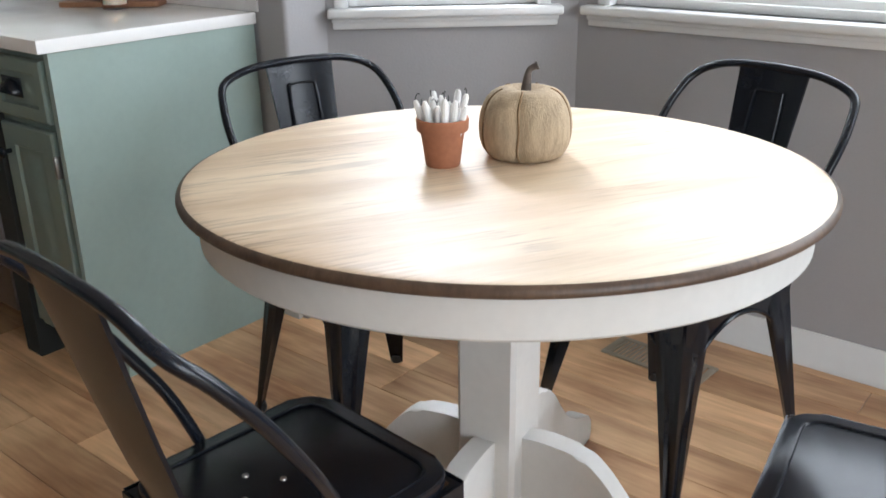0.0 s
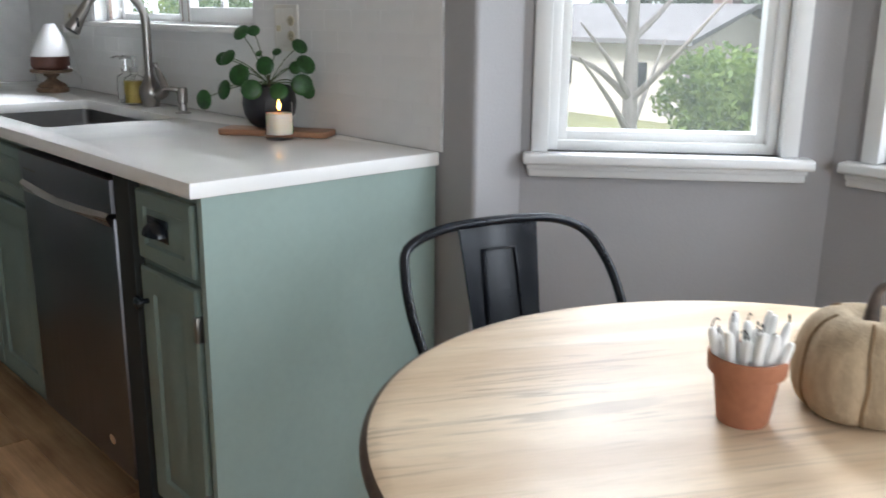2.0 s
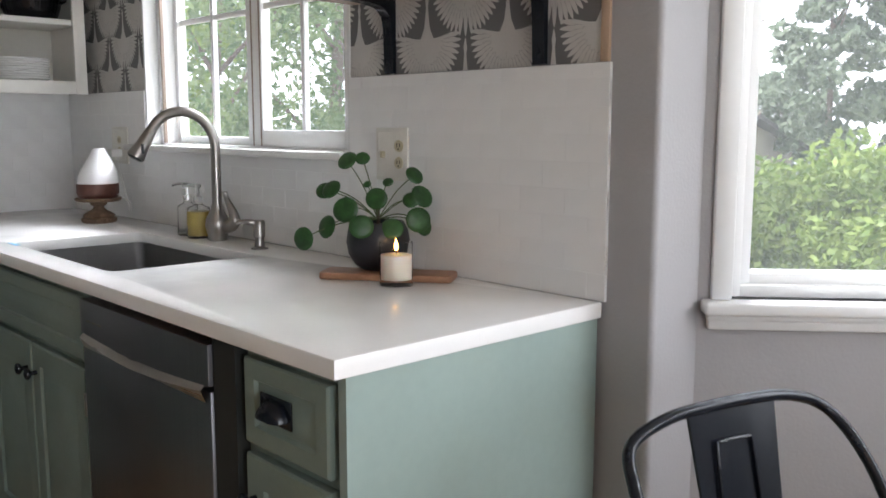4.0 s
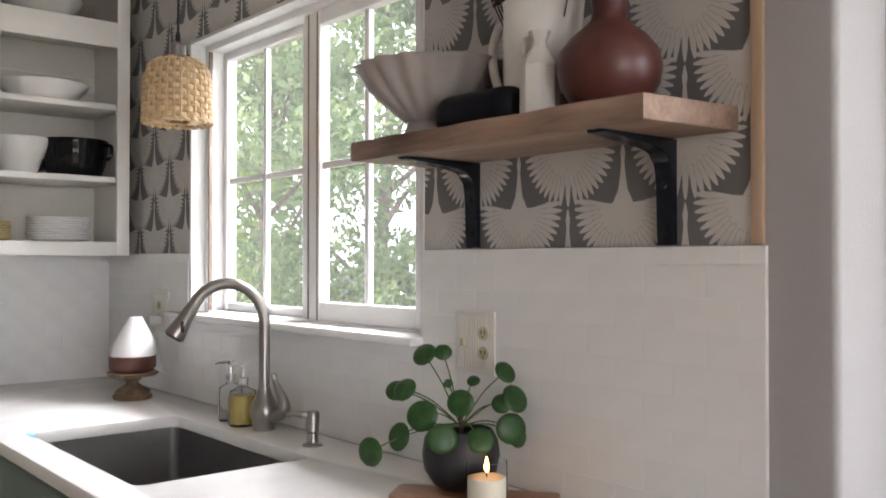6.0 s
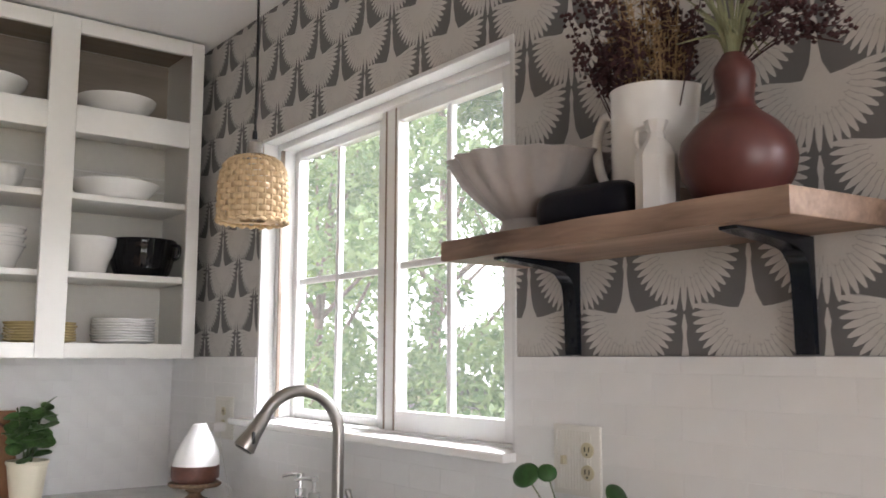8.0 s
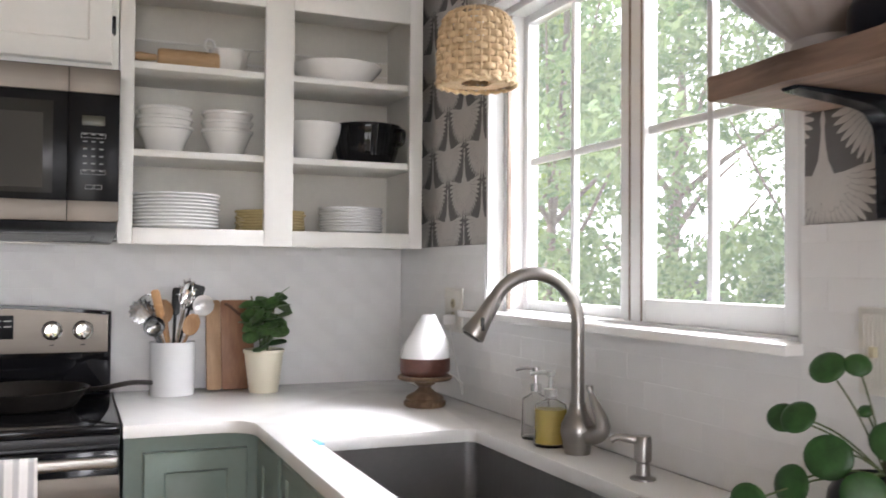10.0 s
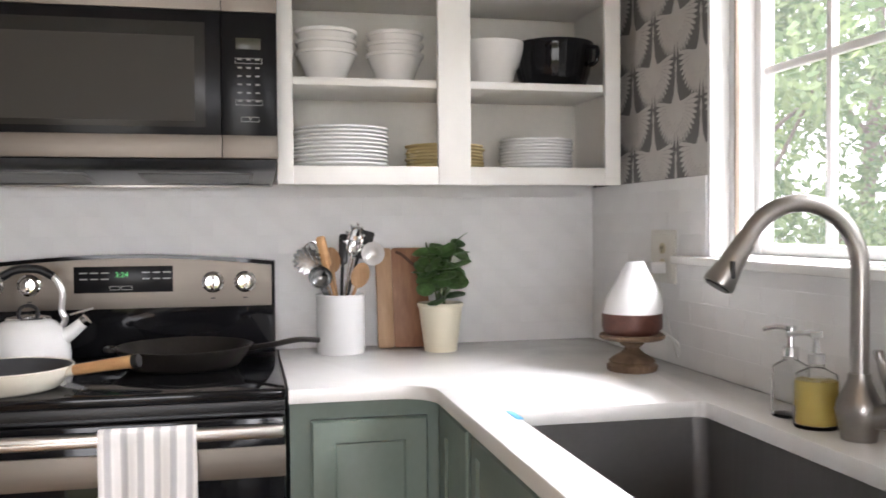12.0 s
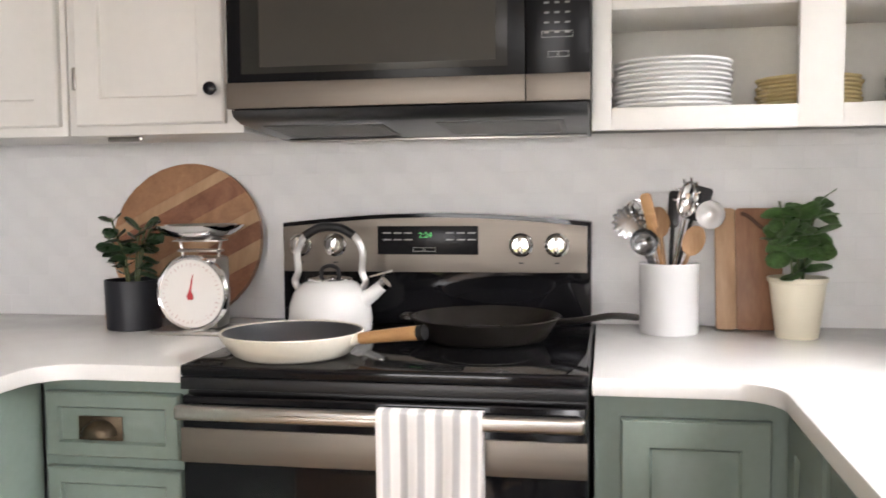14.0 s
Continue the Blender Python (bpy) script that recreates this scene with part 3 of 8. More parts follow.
def base_unit(x0, x1, drawer=True, doors=1, pull=None, label="sage green base cabinet with raised-panel fronts"):
    c = thing("base_cabinet", ((x0 + x1) / 2, 1.58, 0), label, "cabinet", "base cabinets")
    bm = B()
    zb = 0.64 if doors == 2 else 0.881
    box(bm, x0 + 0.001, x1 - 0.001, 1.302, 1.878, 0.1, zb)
    part("body", bm, SAGE_SHADE, c)
    part("face_frame", box(B(), x0 + 0.001, x1 - 0.001, 1.282, 1.3015, 0.1, 0.881, 0.001), SAGE_SHADE, c)
    part("toe_kick", box(B(), x0 + 0.001, x1 - 0.001, 1.345, 1.86, 0.0, 0.0995), SAGE_SHADE, c)
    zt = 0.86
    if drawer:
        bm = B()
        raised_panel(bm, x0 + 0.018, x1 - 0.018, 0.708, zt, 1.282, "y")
        d = part("drawer", bm, SAGE_SHADE, c)
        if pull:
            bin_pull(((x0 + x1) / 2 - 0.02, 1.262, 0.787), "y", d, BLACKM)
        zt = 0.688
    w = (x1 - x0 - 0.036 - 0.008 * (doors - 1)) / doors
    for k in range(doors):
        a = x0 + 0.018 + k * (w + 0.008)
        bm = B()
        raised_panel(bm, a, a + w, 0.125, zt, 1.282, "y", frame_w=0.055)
        d = part("door", bm, SAGE_SHADE, c)
        kx = a + 0.03 if (doors == 1 or k == 1) else a + w - 0.03
        if drawer:
            round_knob((kx, 1.262, zt - 0.075), "y", d)
        hx = a + w - 0.001 if (doors == 1 or k == 1) else a + 0.001
        for hz in ((0.2, zt - 0.085) if drawer else ()):
            bm = B()
            box(bm, hx - 0.005, hx + 0.009, 1.258, 1.281, hz - 0.028, hz + 0.028, 0.003)
            part("hinge", bm, NICKEL, d)
    return c


base_unit(-2.422, -2.138, True, 1, True)
base_unit(-3.87, -3.106, True, 2)
base_unit(-4.155, -3.872, False, 1)
bm = B()
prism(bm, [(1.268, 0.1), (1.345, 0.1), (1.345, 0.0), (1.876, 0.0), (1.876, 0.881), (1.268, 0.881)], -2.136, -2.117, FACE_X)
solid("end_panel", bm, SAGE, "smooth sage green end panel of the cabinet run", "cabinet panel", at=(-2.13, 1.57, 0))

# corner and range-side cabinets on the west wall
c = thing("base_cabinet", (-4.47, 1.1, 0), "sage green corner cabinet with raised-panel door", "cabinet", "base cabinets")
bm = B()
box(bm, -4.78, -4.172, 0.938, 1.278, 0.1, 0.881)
part("body", bm, SAGE_SHADE, c)
part("toe_kick", box(B(), -4.78, -4.24, 0.938, 1.278, 0.0, 0.0995), SAGE_SHADE, c)
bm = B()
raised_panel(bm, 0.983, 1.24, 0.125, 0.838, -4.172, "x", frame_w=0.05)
part("door", bm, SAGE_SHADE, c)

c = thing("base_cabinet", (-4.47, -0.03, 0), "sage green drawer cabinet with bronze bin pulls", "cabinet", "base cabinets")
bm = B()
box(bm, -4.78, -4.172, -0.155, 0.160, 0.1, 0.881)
part("body", bm, SAGE_SHADE, c)
part("toe_kick", box(B(), -4.78, -4.24, -0.155, 0.160, 0.0, 0.0995), SAGE_SHADE, c)
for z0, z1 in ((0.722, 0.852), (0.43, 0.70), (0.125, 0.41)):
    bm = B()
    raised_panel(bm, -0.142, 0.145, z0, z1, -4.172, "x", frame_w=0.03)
    d = part("drawer", bm, SAGE_SHADE, c)
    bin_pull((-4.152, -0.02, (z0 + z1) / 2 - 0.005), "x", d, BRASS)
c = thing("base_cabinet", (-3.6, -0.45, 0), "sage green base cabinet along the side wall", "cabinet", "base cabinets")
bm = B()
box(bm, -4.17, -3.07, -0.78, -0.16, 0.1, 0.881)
part("body", bm, SAGE_SHADE, c)
part("toe_kick", box(B(), -4.17, -3.07, -0.78, -0.23, 0.0, 0.0995), SAGE_SHADE, c)

# ---- dishwasher ----
dw = thing("dishwasher", (-2.79, 1.5, 0), "dark stainless dishwasher with pocket handle", "dishwasher")
bm = B()
box(bm, -3.105, -2.43, 1.30, 1.87, 0.1, 0.876)
part("body", bm, BLACKP, dw)
bm = B()
box(bm, -3.10, -2.505, 1.252, 1.30, 0.12, 0.775, 0.006)
part("door", bm, DWSTEEL, dw)
bm = B()
# control panel, bowed over the pocket
n = 16
pts = [(-3.10 + 0.595 * k / n, 0.785 - 0.03 * math.sin(math.pi * k / n) ** 0.8) for k in range(n + 1)]
prism(bm, pts + [(-2.505, 0.862), (-3.10, 0.862)], -1.30, -1.249, FACE_Y, 0.003)
part("control_panel", bm, DWSTEEL, dw)
bm = B()
n = 16
a = [bm.verts.new((-3.085 + 0.565 * k / n, 1.2505, 0.752)) for k in range(n + 1)]
b = [bm.verts.new((-3.085 + 0.565 * k / n, 1.240 - 0.012 * math.sin(math.pi * k / n), 0.776 - 0.012 * math.sin(math.pi * k / n))) for k in range(n + 1)]
e = [bm.verts.new((-3.085 + 0.565 * k / n, 1.2505, 0.786 - 0.012 * math.sin(math.pi * k / n))) for k in range(n + 1)]
for k in range(n):
    bm.faces.new((a[k], a[k + 1], b[k + 1], b[k]))
    bm.faces.new((b[k], b[k + 1], e[k + 1], e[k]))
part("handle", bm, STEEL, dw, "bowed steel pocket handle")
bm = B()
lathe(bm, [(0, 0), (0.018, 0), (0.018, 0.0012), (0, 0.0012)], (-2.62, 1.2515, 0.19), 24, m=Matrix.Rotation(radians(90), 4, "X") @ Matrix.Diagonal((1, 0.7, 1, 1)))
part("badge", bm, CHROME, dw)
bm = B()
for k in range(3):
    box(bm, -3.06 + 0.03 * k, -3.04 + 0.03 * k, 1.2475, 1.2492, 0.815, 0.819)
part("mark", bm, STEELH, dw)
bm = B()
box(bm, -2.502, -2.424, 1.258, 1.87, 0.0, 0.88)
solid("filler_strip", bm, DARKGAP, "dark filler strip beside the dishwasher", "cabinet filler", at=(-2.46, 1.5, 0))

# ---- white upper cabinets ----
FX = -4.475


def frame_piece(bm, y0, y1, z0, z1, x0=FX - 0.02, x1=FX):
    box(bm, x0, x1, y0, y1, z0, z1, 0.002)


INNER = shader("cream_cabinet_back", (0.67, 0.645, 0.59), 0.5, vary=0.05, scale=4, fine=50, bump=0.04)
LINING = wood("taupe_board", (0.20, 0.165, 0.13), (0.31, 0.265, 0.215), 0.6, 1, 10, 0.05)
up = thing("upper_cabinet", (-4.63, 1.38, 1.363), "white painted open-front upper cabinet with shelves", "cabinet", "upper cabinets")
y0, y1, ya, yb = 0.928, 1.84, 1.338, 1.424
zb, zt = 1.365, 2.455
for nm, dims in (("side_panel", (XW + 0.002, FX - 0.02, y0, y0 + 0.018, zb + 0.02, zt)), ("side_panel", (XW + 0.002, FX - 0.02, y1 - 0.018, y1, zb + 0.02, zt)),
                 ("bottom_panel", (XW + 0.002, FX - 0.02, y0 + 0.018, y1 - 0.018, zb + 0.02, zb + 0.046)), ("back_panel", (XW + 0.002, XW + 0.012, y0 + 0.018, y1 - 0.018, zb + 0.046, zt)),
                 ("fixed_shelf", (XW + 0.012, FX - 0.02, y0 + 0.018, y1 - 0.018, 2.13, 2.15))):
    part(nm, box(B(), *dims), INNER if nm == "back_panel" else CABW, up)
# thin taupe sheets, darker than the back panel, behind and above the top compartment
part("lining", box(B(), XW + 0.0125, XW + 0.0155, y0 + 0.02, y1 - 0.02, 2.152, 2.445), LINING, up, "darker taupe board lining")
part("lining", box(B(), XW + 0.016, FX - 0.022, y0 + 0.02, y1 - 0.02, 2.447, 2.4535), LINING, up, "darker taupe board lining")
bm = B()
frame_piece(bm, y0, 0.968, zb, zt)
frame_piece(bm, ya, yb, zb, zt)
frame_piece(bm, 1.797, y1, zb, zt)
for a, b in ((0.968, ya), (yb, 1.797)):
    frame_piece(bm, a, b, zb, 1.412, x1=FX - 0.0008)
    frame_piece(bm, a, b, 2.080, 2.168, x1=FX - 0.0008)
    frame_piece(bm, a, b, 2.405, zt, x1=FX - 0.0008)
part("face_frame", bm, CABW, up)
for zs in (1.637, 1.888):
    bm = B()
    box(bm, XW + 0.013, FX - 0.022, y0 + 0.019, y1 - 0.019, zs - 0.02, zs, 0.002)
    part("shelf", bm, CABW, up)
for zs in (1.97, 2.02):
    bm = B()
    box(bm, XW + 0.0125, XW + 0.018, y0 + 0.02, y1 - 0.02, zs - 0.006, zs + 0.0, 0.001)
    part("batten", bm, CABW, up)


def upper_door_unit(y0, y1, z0, doors, label, knob=None, hinges=None):
    c = thing("upper_cabinet", (-4.63, (y0 + y1) / 2, z0), label, "cabinet", "upper cabinets")
    bm = B()
    box(bm, XW + 0.002, FX, y0 + 0.001, y1 - 0.001, z0, zt, 0.002)
    part("body", bm, CABW, c)
    for a, b, k, h in doors:
        bm = B()
        raised_panel(bm, a, b, z0 + 0.022, zt - 0.05, FX, "x", 0.02, 0.06)
        d = part("door", bm, CABW, c)
        if k:
            round_knob((FX + 0.02, k + 0.012, z0 + 0.096), "x", d)
        if h:
            for hz in (z0 + 0.13, zt - 0.16):
                bm = B()
                box(bm, FX - 0.0, FX + 0.022, h - 0.004, h + 0.006, hz - 0.026, hz + 0.026, 0.003)
                part("hinge", bm, BLACKM if z0 > 1.6 else NICKEL, d)
    return c


upper_door_unit(0.16, 0.926, 1.842, ((0.175, 0.538, 0, 0), (0.548, 0.908, 0, 0.91)), "white upper cabinet with black hinges over the microwave")
upper_door_unit(-0.272, 0.158, 1.377, ((-0.245, 0.118, 0.085, -0.247),), "white upper cabinet with raised-panel door and black knob")
upper_door_unit(-0.78, -0.275, 1.377, ((-0.74, -0.29, 0, 0),), "white upper cabinet with raised-panel door in the corner")
bm = B()
tube(bm, [(-4.52, -0.2, 1.371), (-4.52, -0.12, 1.371)], 0.006, 8)
tube(bm, [(-4.52, -0.12, 1.371), (-4.505, -0.11, 1.3715)], 0.005, 8)
solid("under_cabinet_clip", bm, NICKEL, "small metal clip under the cabinet", "clip", at=(-4.52, -0.16, 1.371))

# ---- microwave over the range ----
MWBLACK = shader("satin_black_glass", (0.008, 0.008, 0.009), 0.24, vary=0.08, bump=0.0, spec=0.16)
mw = thing("microwave", (-4.58, 0.545, 1.345), "stainless and black over-range microwave", "microwave")
MX = -4.374
bm = B()
box(bm, XW + 0.004, MX - 0.03, 0.163, 0.926, 1.412, 1.838, 0.004)
part("body", bm, BLACKP, mw)
bm = B()
box(bm, MX - 0.03, MX, 0.163, 0.7975, 1.42, 1.8255, 0.002)
door = part("door", bm, MWBLACK, mw)
bm = B()
box(bm, MX + 0.0005, MX + 0.002, 0.196, 0.762, 1.492, 1.735, 0.0005)
part("window", bm, shader("microwave_glass", (0.026, 0.025, 0.023), 0.22, vary=0.06, scale=3, fine=300, bump=0.0, spec=0.35), door)
part("mesh_screen", box(B(), MX + 0.0021, MX + 0.0026, 0.238, 0.738, 1.506, 1.702), shader("microwave_mesh_window", (0.048, 0.044, 0.037), 0.45, vary=0.06, scale=3, fine=300, bump=0.02, spec=0.2), door)
for z0, z1 in ((1.42, 1.474), (1.762, 1.828)):
    bm = B()
    box(bm, MX - 0.004, MX + 0.006, 0.1625, 0.7975, z0, z1, 0.0015)
    part("steel_band", bm, STEELH, door, "brushed steel band")
bm = B()
box(bm, MX - 0.03, MX, 0.7990, 0.926, 1.42, 1.8255, 0.002)
cp = part("control_panel", bm, MWBLACK, mw)
for z0, z1 in ((1.42, 1.474), (1.762, 1.828)):
    bm = B()
    box(bm, MX - 0.004, MX + 0.006, 0.7990, 0.9265, z0, z1, 0.0015)
    part("steel_band", bm, STEELH, cp, "brushed steel band")
KEY_PRINT = shader("pale_key_print", (0.30, 0.30, 0.29), 0.5, bump=0.0)
bm = B()
box(bm, MX, MX + 0.0015, 0.832, 0.889, 1.676, 1.702, 0.0004)
part("display", bm, shader("olive_display", (0.05, 0.05, 0.03), 0.3, bump=0.0), cp)


def key_outline(bm, ya, yb, za, zb, x, w=0.0012):
    box(bm, x, x + 0.001, ya, yb, za, za + w)
    box(bm, x, x + 0.001, ya, yb, zb - w, zb)
    box(bm, x, x + 0.001, ya, ya + w, za + w, zb - w)
    box(bm, x, x + 0.001, yb - w, yb, za + w, zb - w)


bm = B()
for r in range(6):
    for q in range(3):
        ya, za = 0.832 + 0.0205 * q, 1.548 + 0.0195 * r
        box(bm, MX, MX + 0.001, ya + 0.003, ya + 0.013, za + 0.005, za + 0.0085)
    if r in (0, 5):
        key_outline(bm, 0.830, 0.892, 1.545 + 0.0195 * r, 1.558 + 0.0195 * r, MX)
key_outline(bm, 0.842, 0.862, 1.506, 1.518, MX)
key_outline(bm, 0.864, 0.884, 1.506, 1.518, MX)
part("keys", bm, KEY_PRINT, cp)["kind"] = "stuff"
bm = B()
sect = [(MX + 0.0, 1.417), (MX - 0.012, 1.403), (MX - 0.05, 1.392), (MX - 0.31, 1.372), (XW + 0.01, 1.371), (XW + 0.01, 1.411), (MX - 0.03, 1.417)]
m = Matrix(((1, 0, 0, 0), (0, 0, 1, 0), (0, 1, 0, 0), (0, 0, 0, 1)))
prism(bm, sect, 0.17, 0.922, m, 0.002)
vent = part("vent_base", bm, shader("dark_grey_metal", (0.11, 0.115, 0.12), 0.30, 0.8, vary=0.1, bump=0.03), mw)
part("flange", box(B(), MX - 0.325, MX - 0.305, 0.19, 0.915, 1.3665, 1.3715, 0.001), STEEL, vent, "bright steel flange")
FILTERM = shader("greasy_filter_mesh", (0.15, 0.15, 0.15), 0.42, 0.8, vary=0.15, fine=300, bump=0.1)
for ya in (0.21, 0.60):
    bm = B()
    tilt = Matrix(((1, 0, 0, 0), (0, 1, 0, 0), (0.077, 0, 1, -0.077 * (MX - 0.18)), (0, 0, 0, 1)))
    box(bm, MX - 0.26, MX - 0.08, ya, ya + 0.27, 1.3795, 1.3835, 0.001, m=tilt)
    for k in range(10):
        box(bm, MX - 0.25 + 0.016 * k, MX - 0.243 + 0.016 * k, ya + 0.01, ya + 0.26, 1.3785, 1.3796, m=tilt)
    part("filter", bm, FILTERM, vent)

# ---- range ----
rg = thing("range", (-4.45, 0.547, 0), "stainless and black electric range with oven door", "range")
RX = -4.118
bm = B()
box(bm, -4.77, RX - 0.03, 0.167, 0.928, 0.04, 0.898, 0.003)
part("body", bm, BLACKP, rg)
bm = B()
prism(bm, rounded(-4.70, RX + 0.006, 0.166, 0.9295, 0.012, 3), 0.898, 0.92, bev=0.006)
ck = part("cooktop", bm, BLACKG, rg, "black ceramic glass cooktop")
BURN = shader("burner_ring_print", (0.02, 0.02, 0.021), 0.2, bump=0.0)
for bx, by, r in ((-4.28, 0.36, 0.10), (-4.28, 0.73, 0.085), (-4.53, 0.36, 0.075), (-4.53, 0.73, 0.10)):
    bm = B()
    lathe(bm, [(r, 0.9202), (r + 0.004, 0.9206), (r + 0.006, 0.9202)], (bx, by, 0), 40, cap=False)
    part("burner_ring", bm, BURN, ck)
bm = B()
box(bm, RX - 0.012, RX + 0.003, 0.168, 0.927, 0.873, 0.897, 0.003)
part("front_trim", bm, BLACKP, rg)
bm = B()
box(bm, RX - 0.03, RX + 0.002, 0.17, 0.925, 0.29, 0.862, 0.005)
od = part("oven_door", bm, BLACKG, rg)
bm = B()
box(bm, RX - 0.004, RX + 0.006, 0.168, 0.927, 0.735, 0.801, 0.002)
part("steel_band", bm, STEELH, od, "brushed steel band")
bm = B()
tube(bm, smooth_line([(RX - 0.005, 0.185, 0.835), (RX + 0.028, 0.2, 0.835), (RX + 0.033, 0.26, 0.835), (RX + 0.033, 0.84, 0.835), (RX + 0.028, 0.895, 0.835), (RX - 0.005, 0.91, 0.835)], 6), 0.011, 12)
box(bm, RX + 0.022, RX + 0.044, 0.172, 0.923, 0.824, 0.852, 0.007, 3)
part("handle", bm, STEEL, od, "broad brushed steel bar handle")
bm = B()
box(bm, RX - 0.03, RX + 0.002, 0.17, 0.925, 0.06, 0.275, 0.006)
part("drawer", bm, STEELH, rg)
# back guard with a gently arched top
bm = B()
n = 20
arch = [(0.170 + 0.755 * k / n, 1.168 + 0.022 * math.sin(math.pi * k / n)) for k in range(n + 1)]
prism(bm, [(0.170, 0.921), (0.925, 0.921)] + arch[::-1], -4.765, -4.668, FACE_X, 0.008)
bg = part("backguard", bm, BLACKG, rg)
bm = B()
prism(bm, [(0.180, 1.05), (0.915, 1.05)] + [(y * 0.974 + 0.0142, z - 0.010) for y, z in arch[::-1]], -4.6675, -4.650, FACE_X, 0.002)
fp = part("steel_panel", bm, STEELH, bg, "brushed steel control panel")
bm = B()
box(bm, -4.6498, -4.6475, 0.418, 0.662, 1.092, 1.160, 0.0008)
dp = part("display", bm, MWBLACK, fp)
bm = B()
for q in range(3):
    for r in range(2):
        box(bm, -4.6474, -4.6466, 0.432 + 0.026 * q, 0.451 + 0.026 * q, 1.126 + 0.016 * r, 1.129 + 0.016 * r)
        box(bm, -4.6474, -4.6466, 0.585 + 0.026 * q, 0.604 + 0.026 * q, 1.126 + 0.016 * r, 1.129 + 0.016 * r)
key_outline(bm, 0.505, 0.53, 1.099, 1.109, -4.6474)
key_outline(bm, 0.533, 0.56, 1.099, 1.109, -4.6474)
part("keys", bm, KEY_PRINT, dp)["kind"] = "stuff"
for y in (0.224, 0.312, 0.763, 0.846):
    bm = B()
    mk = Matrix.Rotation(radians(90), 4, "Y")
    lathe(bm, [(0, 0), (0.027, 0), (0.028, 0.004), (0.024, 0.007), (0.021, 0.02), (0.018, 0.026), (0, 0.027)], (-4.65, y, 1.115), 24, m=mk)
    box(bm, -4.640, -4.617, y - 0.006, y + 0.006, 1.095, 1.135, 0.003)
    part("knob", bm, CHROME, fp, "chrome control knob")
bm = B()
for y in (0.224, 0.312, 0.763, 0.846):
    box(bm, -4.6499, -4.6493, y - 0.006, y + 0.006, 1.071, 1.074)
part("mark", bm, BLACKP, fp)["kind"] = "stuff"


def lettering(name, text, size, m, mat, parent):
    cu = bpy.data.curves.new(name, "FONT")
    cu.body, cu.size, cu.extrude, cu.align_x, cu.align_y = text, size, 0.0003, "CENTER", "CENTER"
    cu.resolution_u = 2
    cu.materials.append(mat)
    ob = new(name, cu)
    ob.parent = parent
    ob.matrix_basis = ROOT[parent].inverted() @ m
    ROOT[ob] = ROOT[parent]
    return ob


GREEN = shader("green_clock_light", (0.02, 0.2, 0.04), 0.4, bump=0.0, emit=((0.1, 0.8, 0.2), 0.16))
lettering("clock", "2:24", 0.019, Matrix.Translation((-4.6465, 0.535, 1.138)) @ FACE_X, GREEN, dp)

# ---- round pedestal table ----
TX, TY, TZ = -0.935, 1.405, 0.784
OVAL = Matrix.Translation((TX, TY, TZ - 0.757)) @ Matrix.Rotation(0.626, 4, "Z") @ Matrix.Diagonal((1.0, 0.92, 1, 1))
tb = thing("dining_table", (TX, TY, 0), "slightly oval pedestal table with bleached oak top and off-white base", "table")
bm = B()
lathe(bm, [(0, 0.7572), (0.50, 0.7572), (0.517, 0.7570), (0.5215, 0.7557)], n=120, m=OVAL, cap=False)
lathe(bm, [(0, 0.740), (0.5215, 0.740), (0.5215, 0.7557)], n=120, m=OVAL, cap=False)
part("tabletop", bm, TABLETOP, tb)
bm = B()
lathe(bm, [(0.505, 0.737), (0.520, 0.737), (0.5265, 0.739), (0.5300, 0.7425), (0.5305, 0.7455), (0.5295, 0.750), (0.5265, 0.7540), (0.5218, 0.7559), (0.5218, 0.740), (0.505, 0.737)], n=120, m=OVAL, cap=False)
part("rim", bm, TABLERIM, tb, "dark worn moulded edge")
bm = B()
lathe(bm, [(0.470, 0.668), (0.495, 0.668), (0.500, 0.673), (0.500, 0.70), (0.503, 0.7367), (0.470, 0.7367), (0.470, 0.668)], n=96, m=OVAL, cap=False)
part("apron", bm, CHALK, tb)
bm = B()
box(bm, TX - 0.07, TX + 0.07, TY - 0.40, TY + 0.40, 0.70, 0.74, 0.004)
part("crosspiece", bm, CHALK, tb)
bm = B()
m = Matrix.Translation((TX, TY, 0)) @ Matrix.Rotation(radians(-81), 4, "Z")
post = [(sx * p, sy * q) for sx, sy, o in ((1, 1, 0), (-1, 1, 1), (-1, -1, 0), (1, -1, 1)) for p, q in (((0.058, 0.050), (0.050, 0.058))[::-1 if o else 1])]
prism(bm, post, 0.12, 0.70, m, 0.004)
part("pedestal", bm, CHALK, tb)
for k in range(4):
    bm = B()
    prof = smooth_line([(0.05, 0.285, 0), (0.10, 0.288, 0), (0.17, 0.278, 0), (0.215, 0.245, 0), (0.255, 0.195, 0), (0.30, 0.145, 0), (0.36, 0.105, 0), (0.42, 0.08, 0), (0.445, 0.06, 0), (0.45, 0.02, 0)], 4)
    low = [(0.45, 0.0), (0.36, 0.0), (0.33, 0.03), (0.22, 0.075), (0.12, 0.10), (0.05, 0.10)]
    mm = m @ Matrix.Rotation(radians(90 * k), 4, "Z") @ Matrix(((1, 0, 0, 0), (0, 0, 1, 0), (0, 1, 0, 0), (0, 0, 0, 1)))
    prism(bm, [(p.x, p.y) for p in prof] + low, -0.021, 0.021, mm, 0.005)
    part("foot", bm, CHALK, tb)

# ---- four steel cafe chairs ----


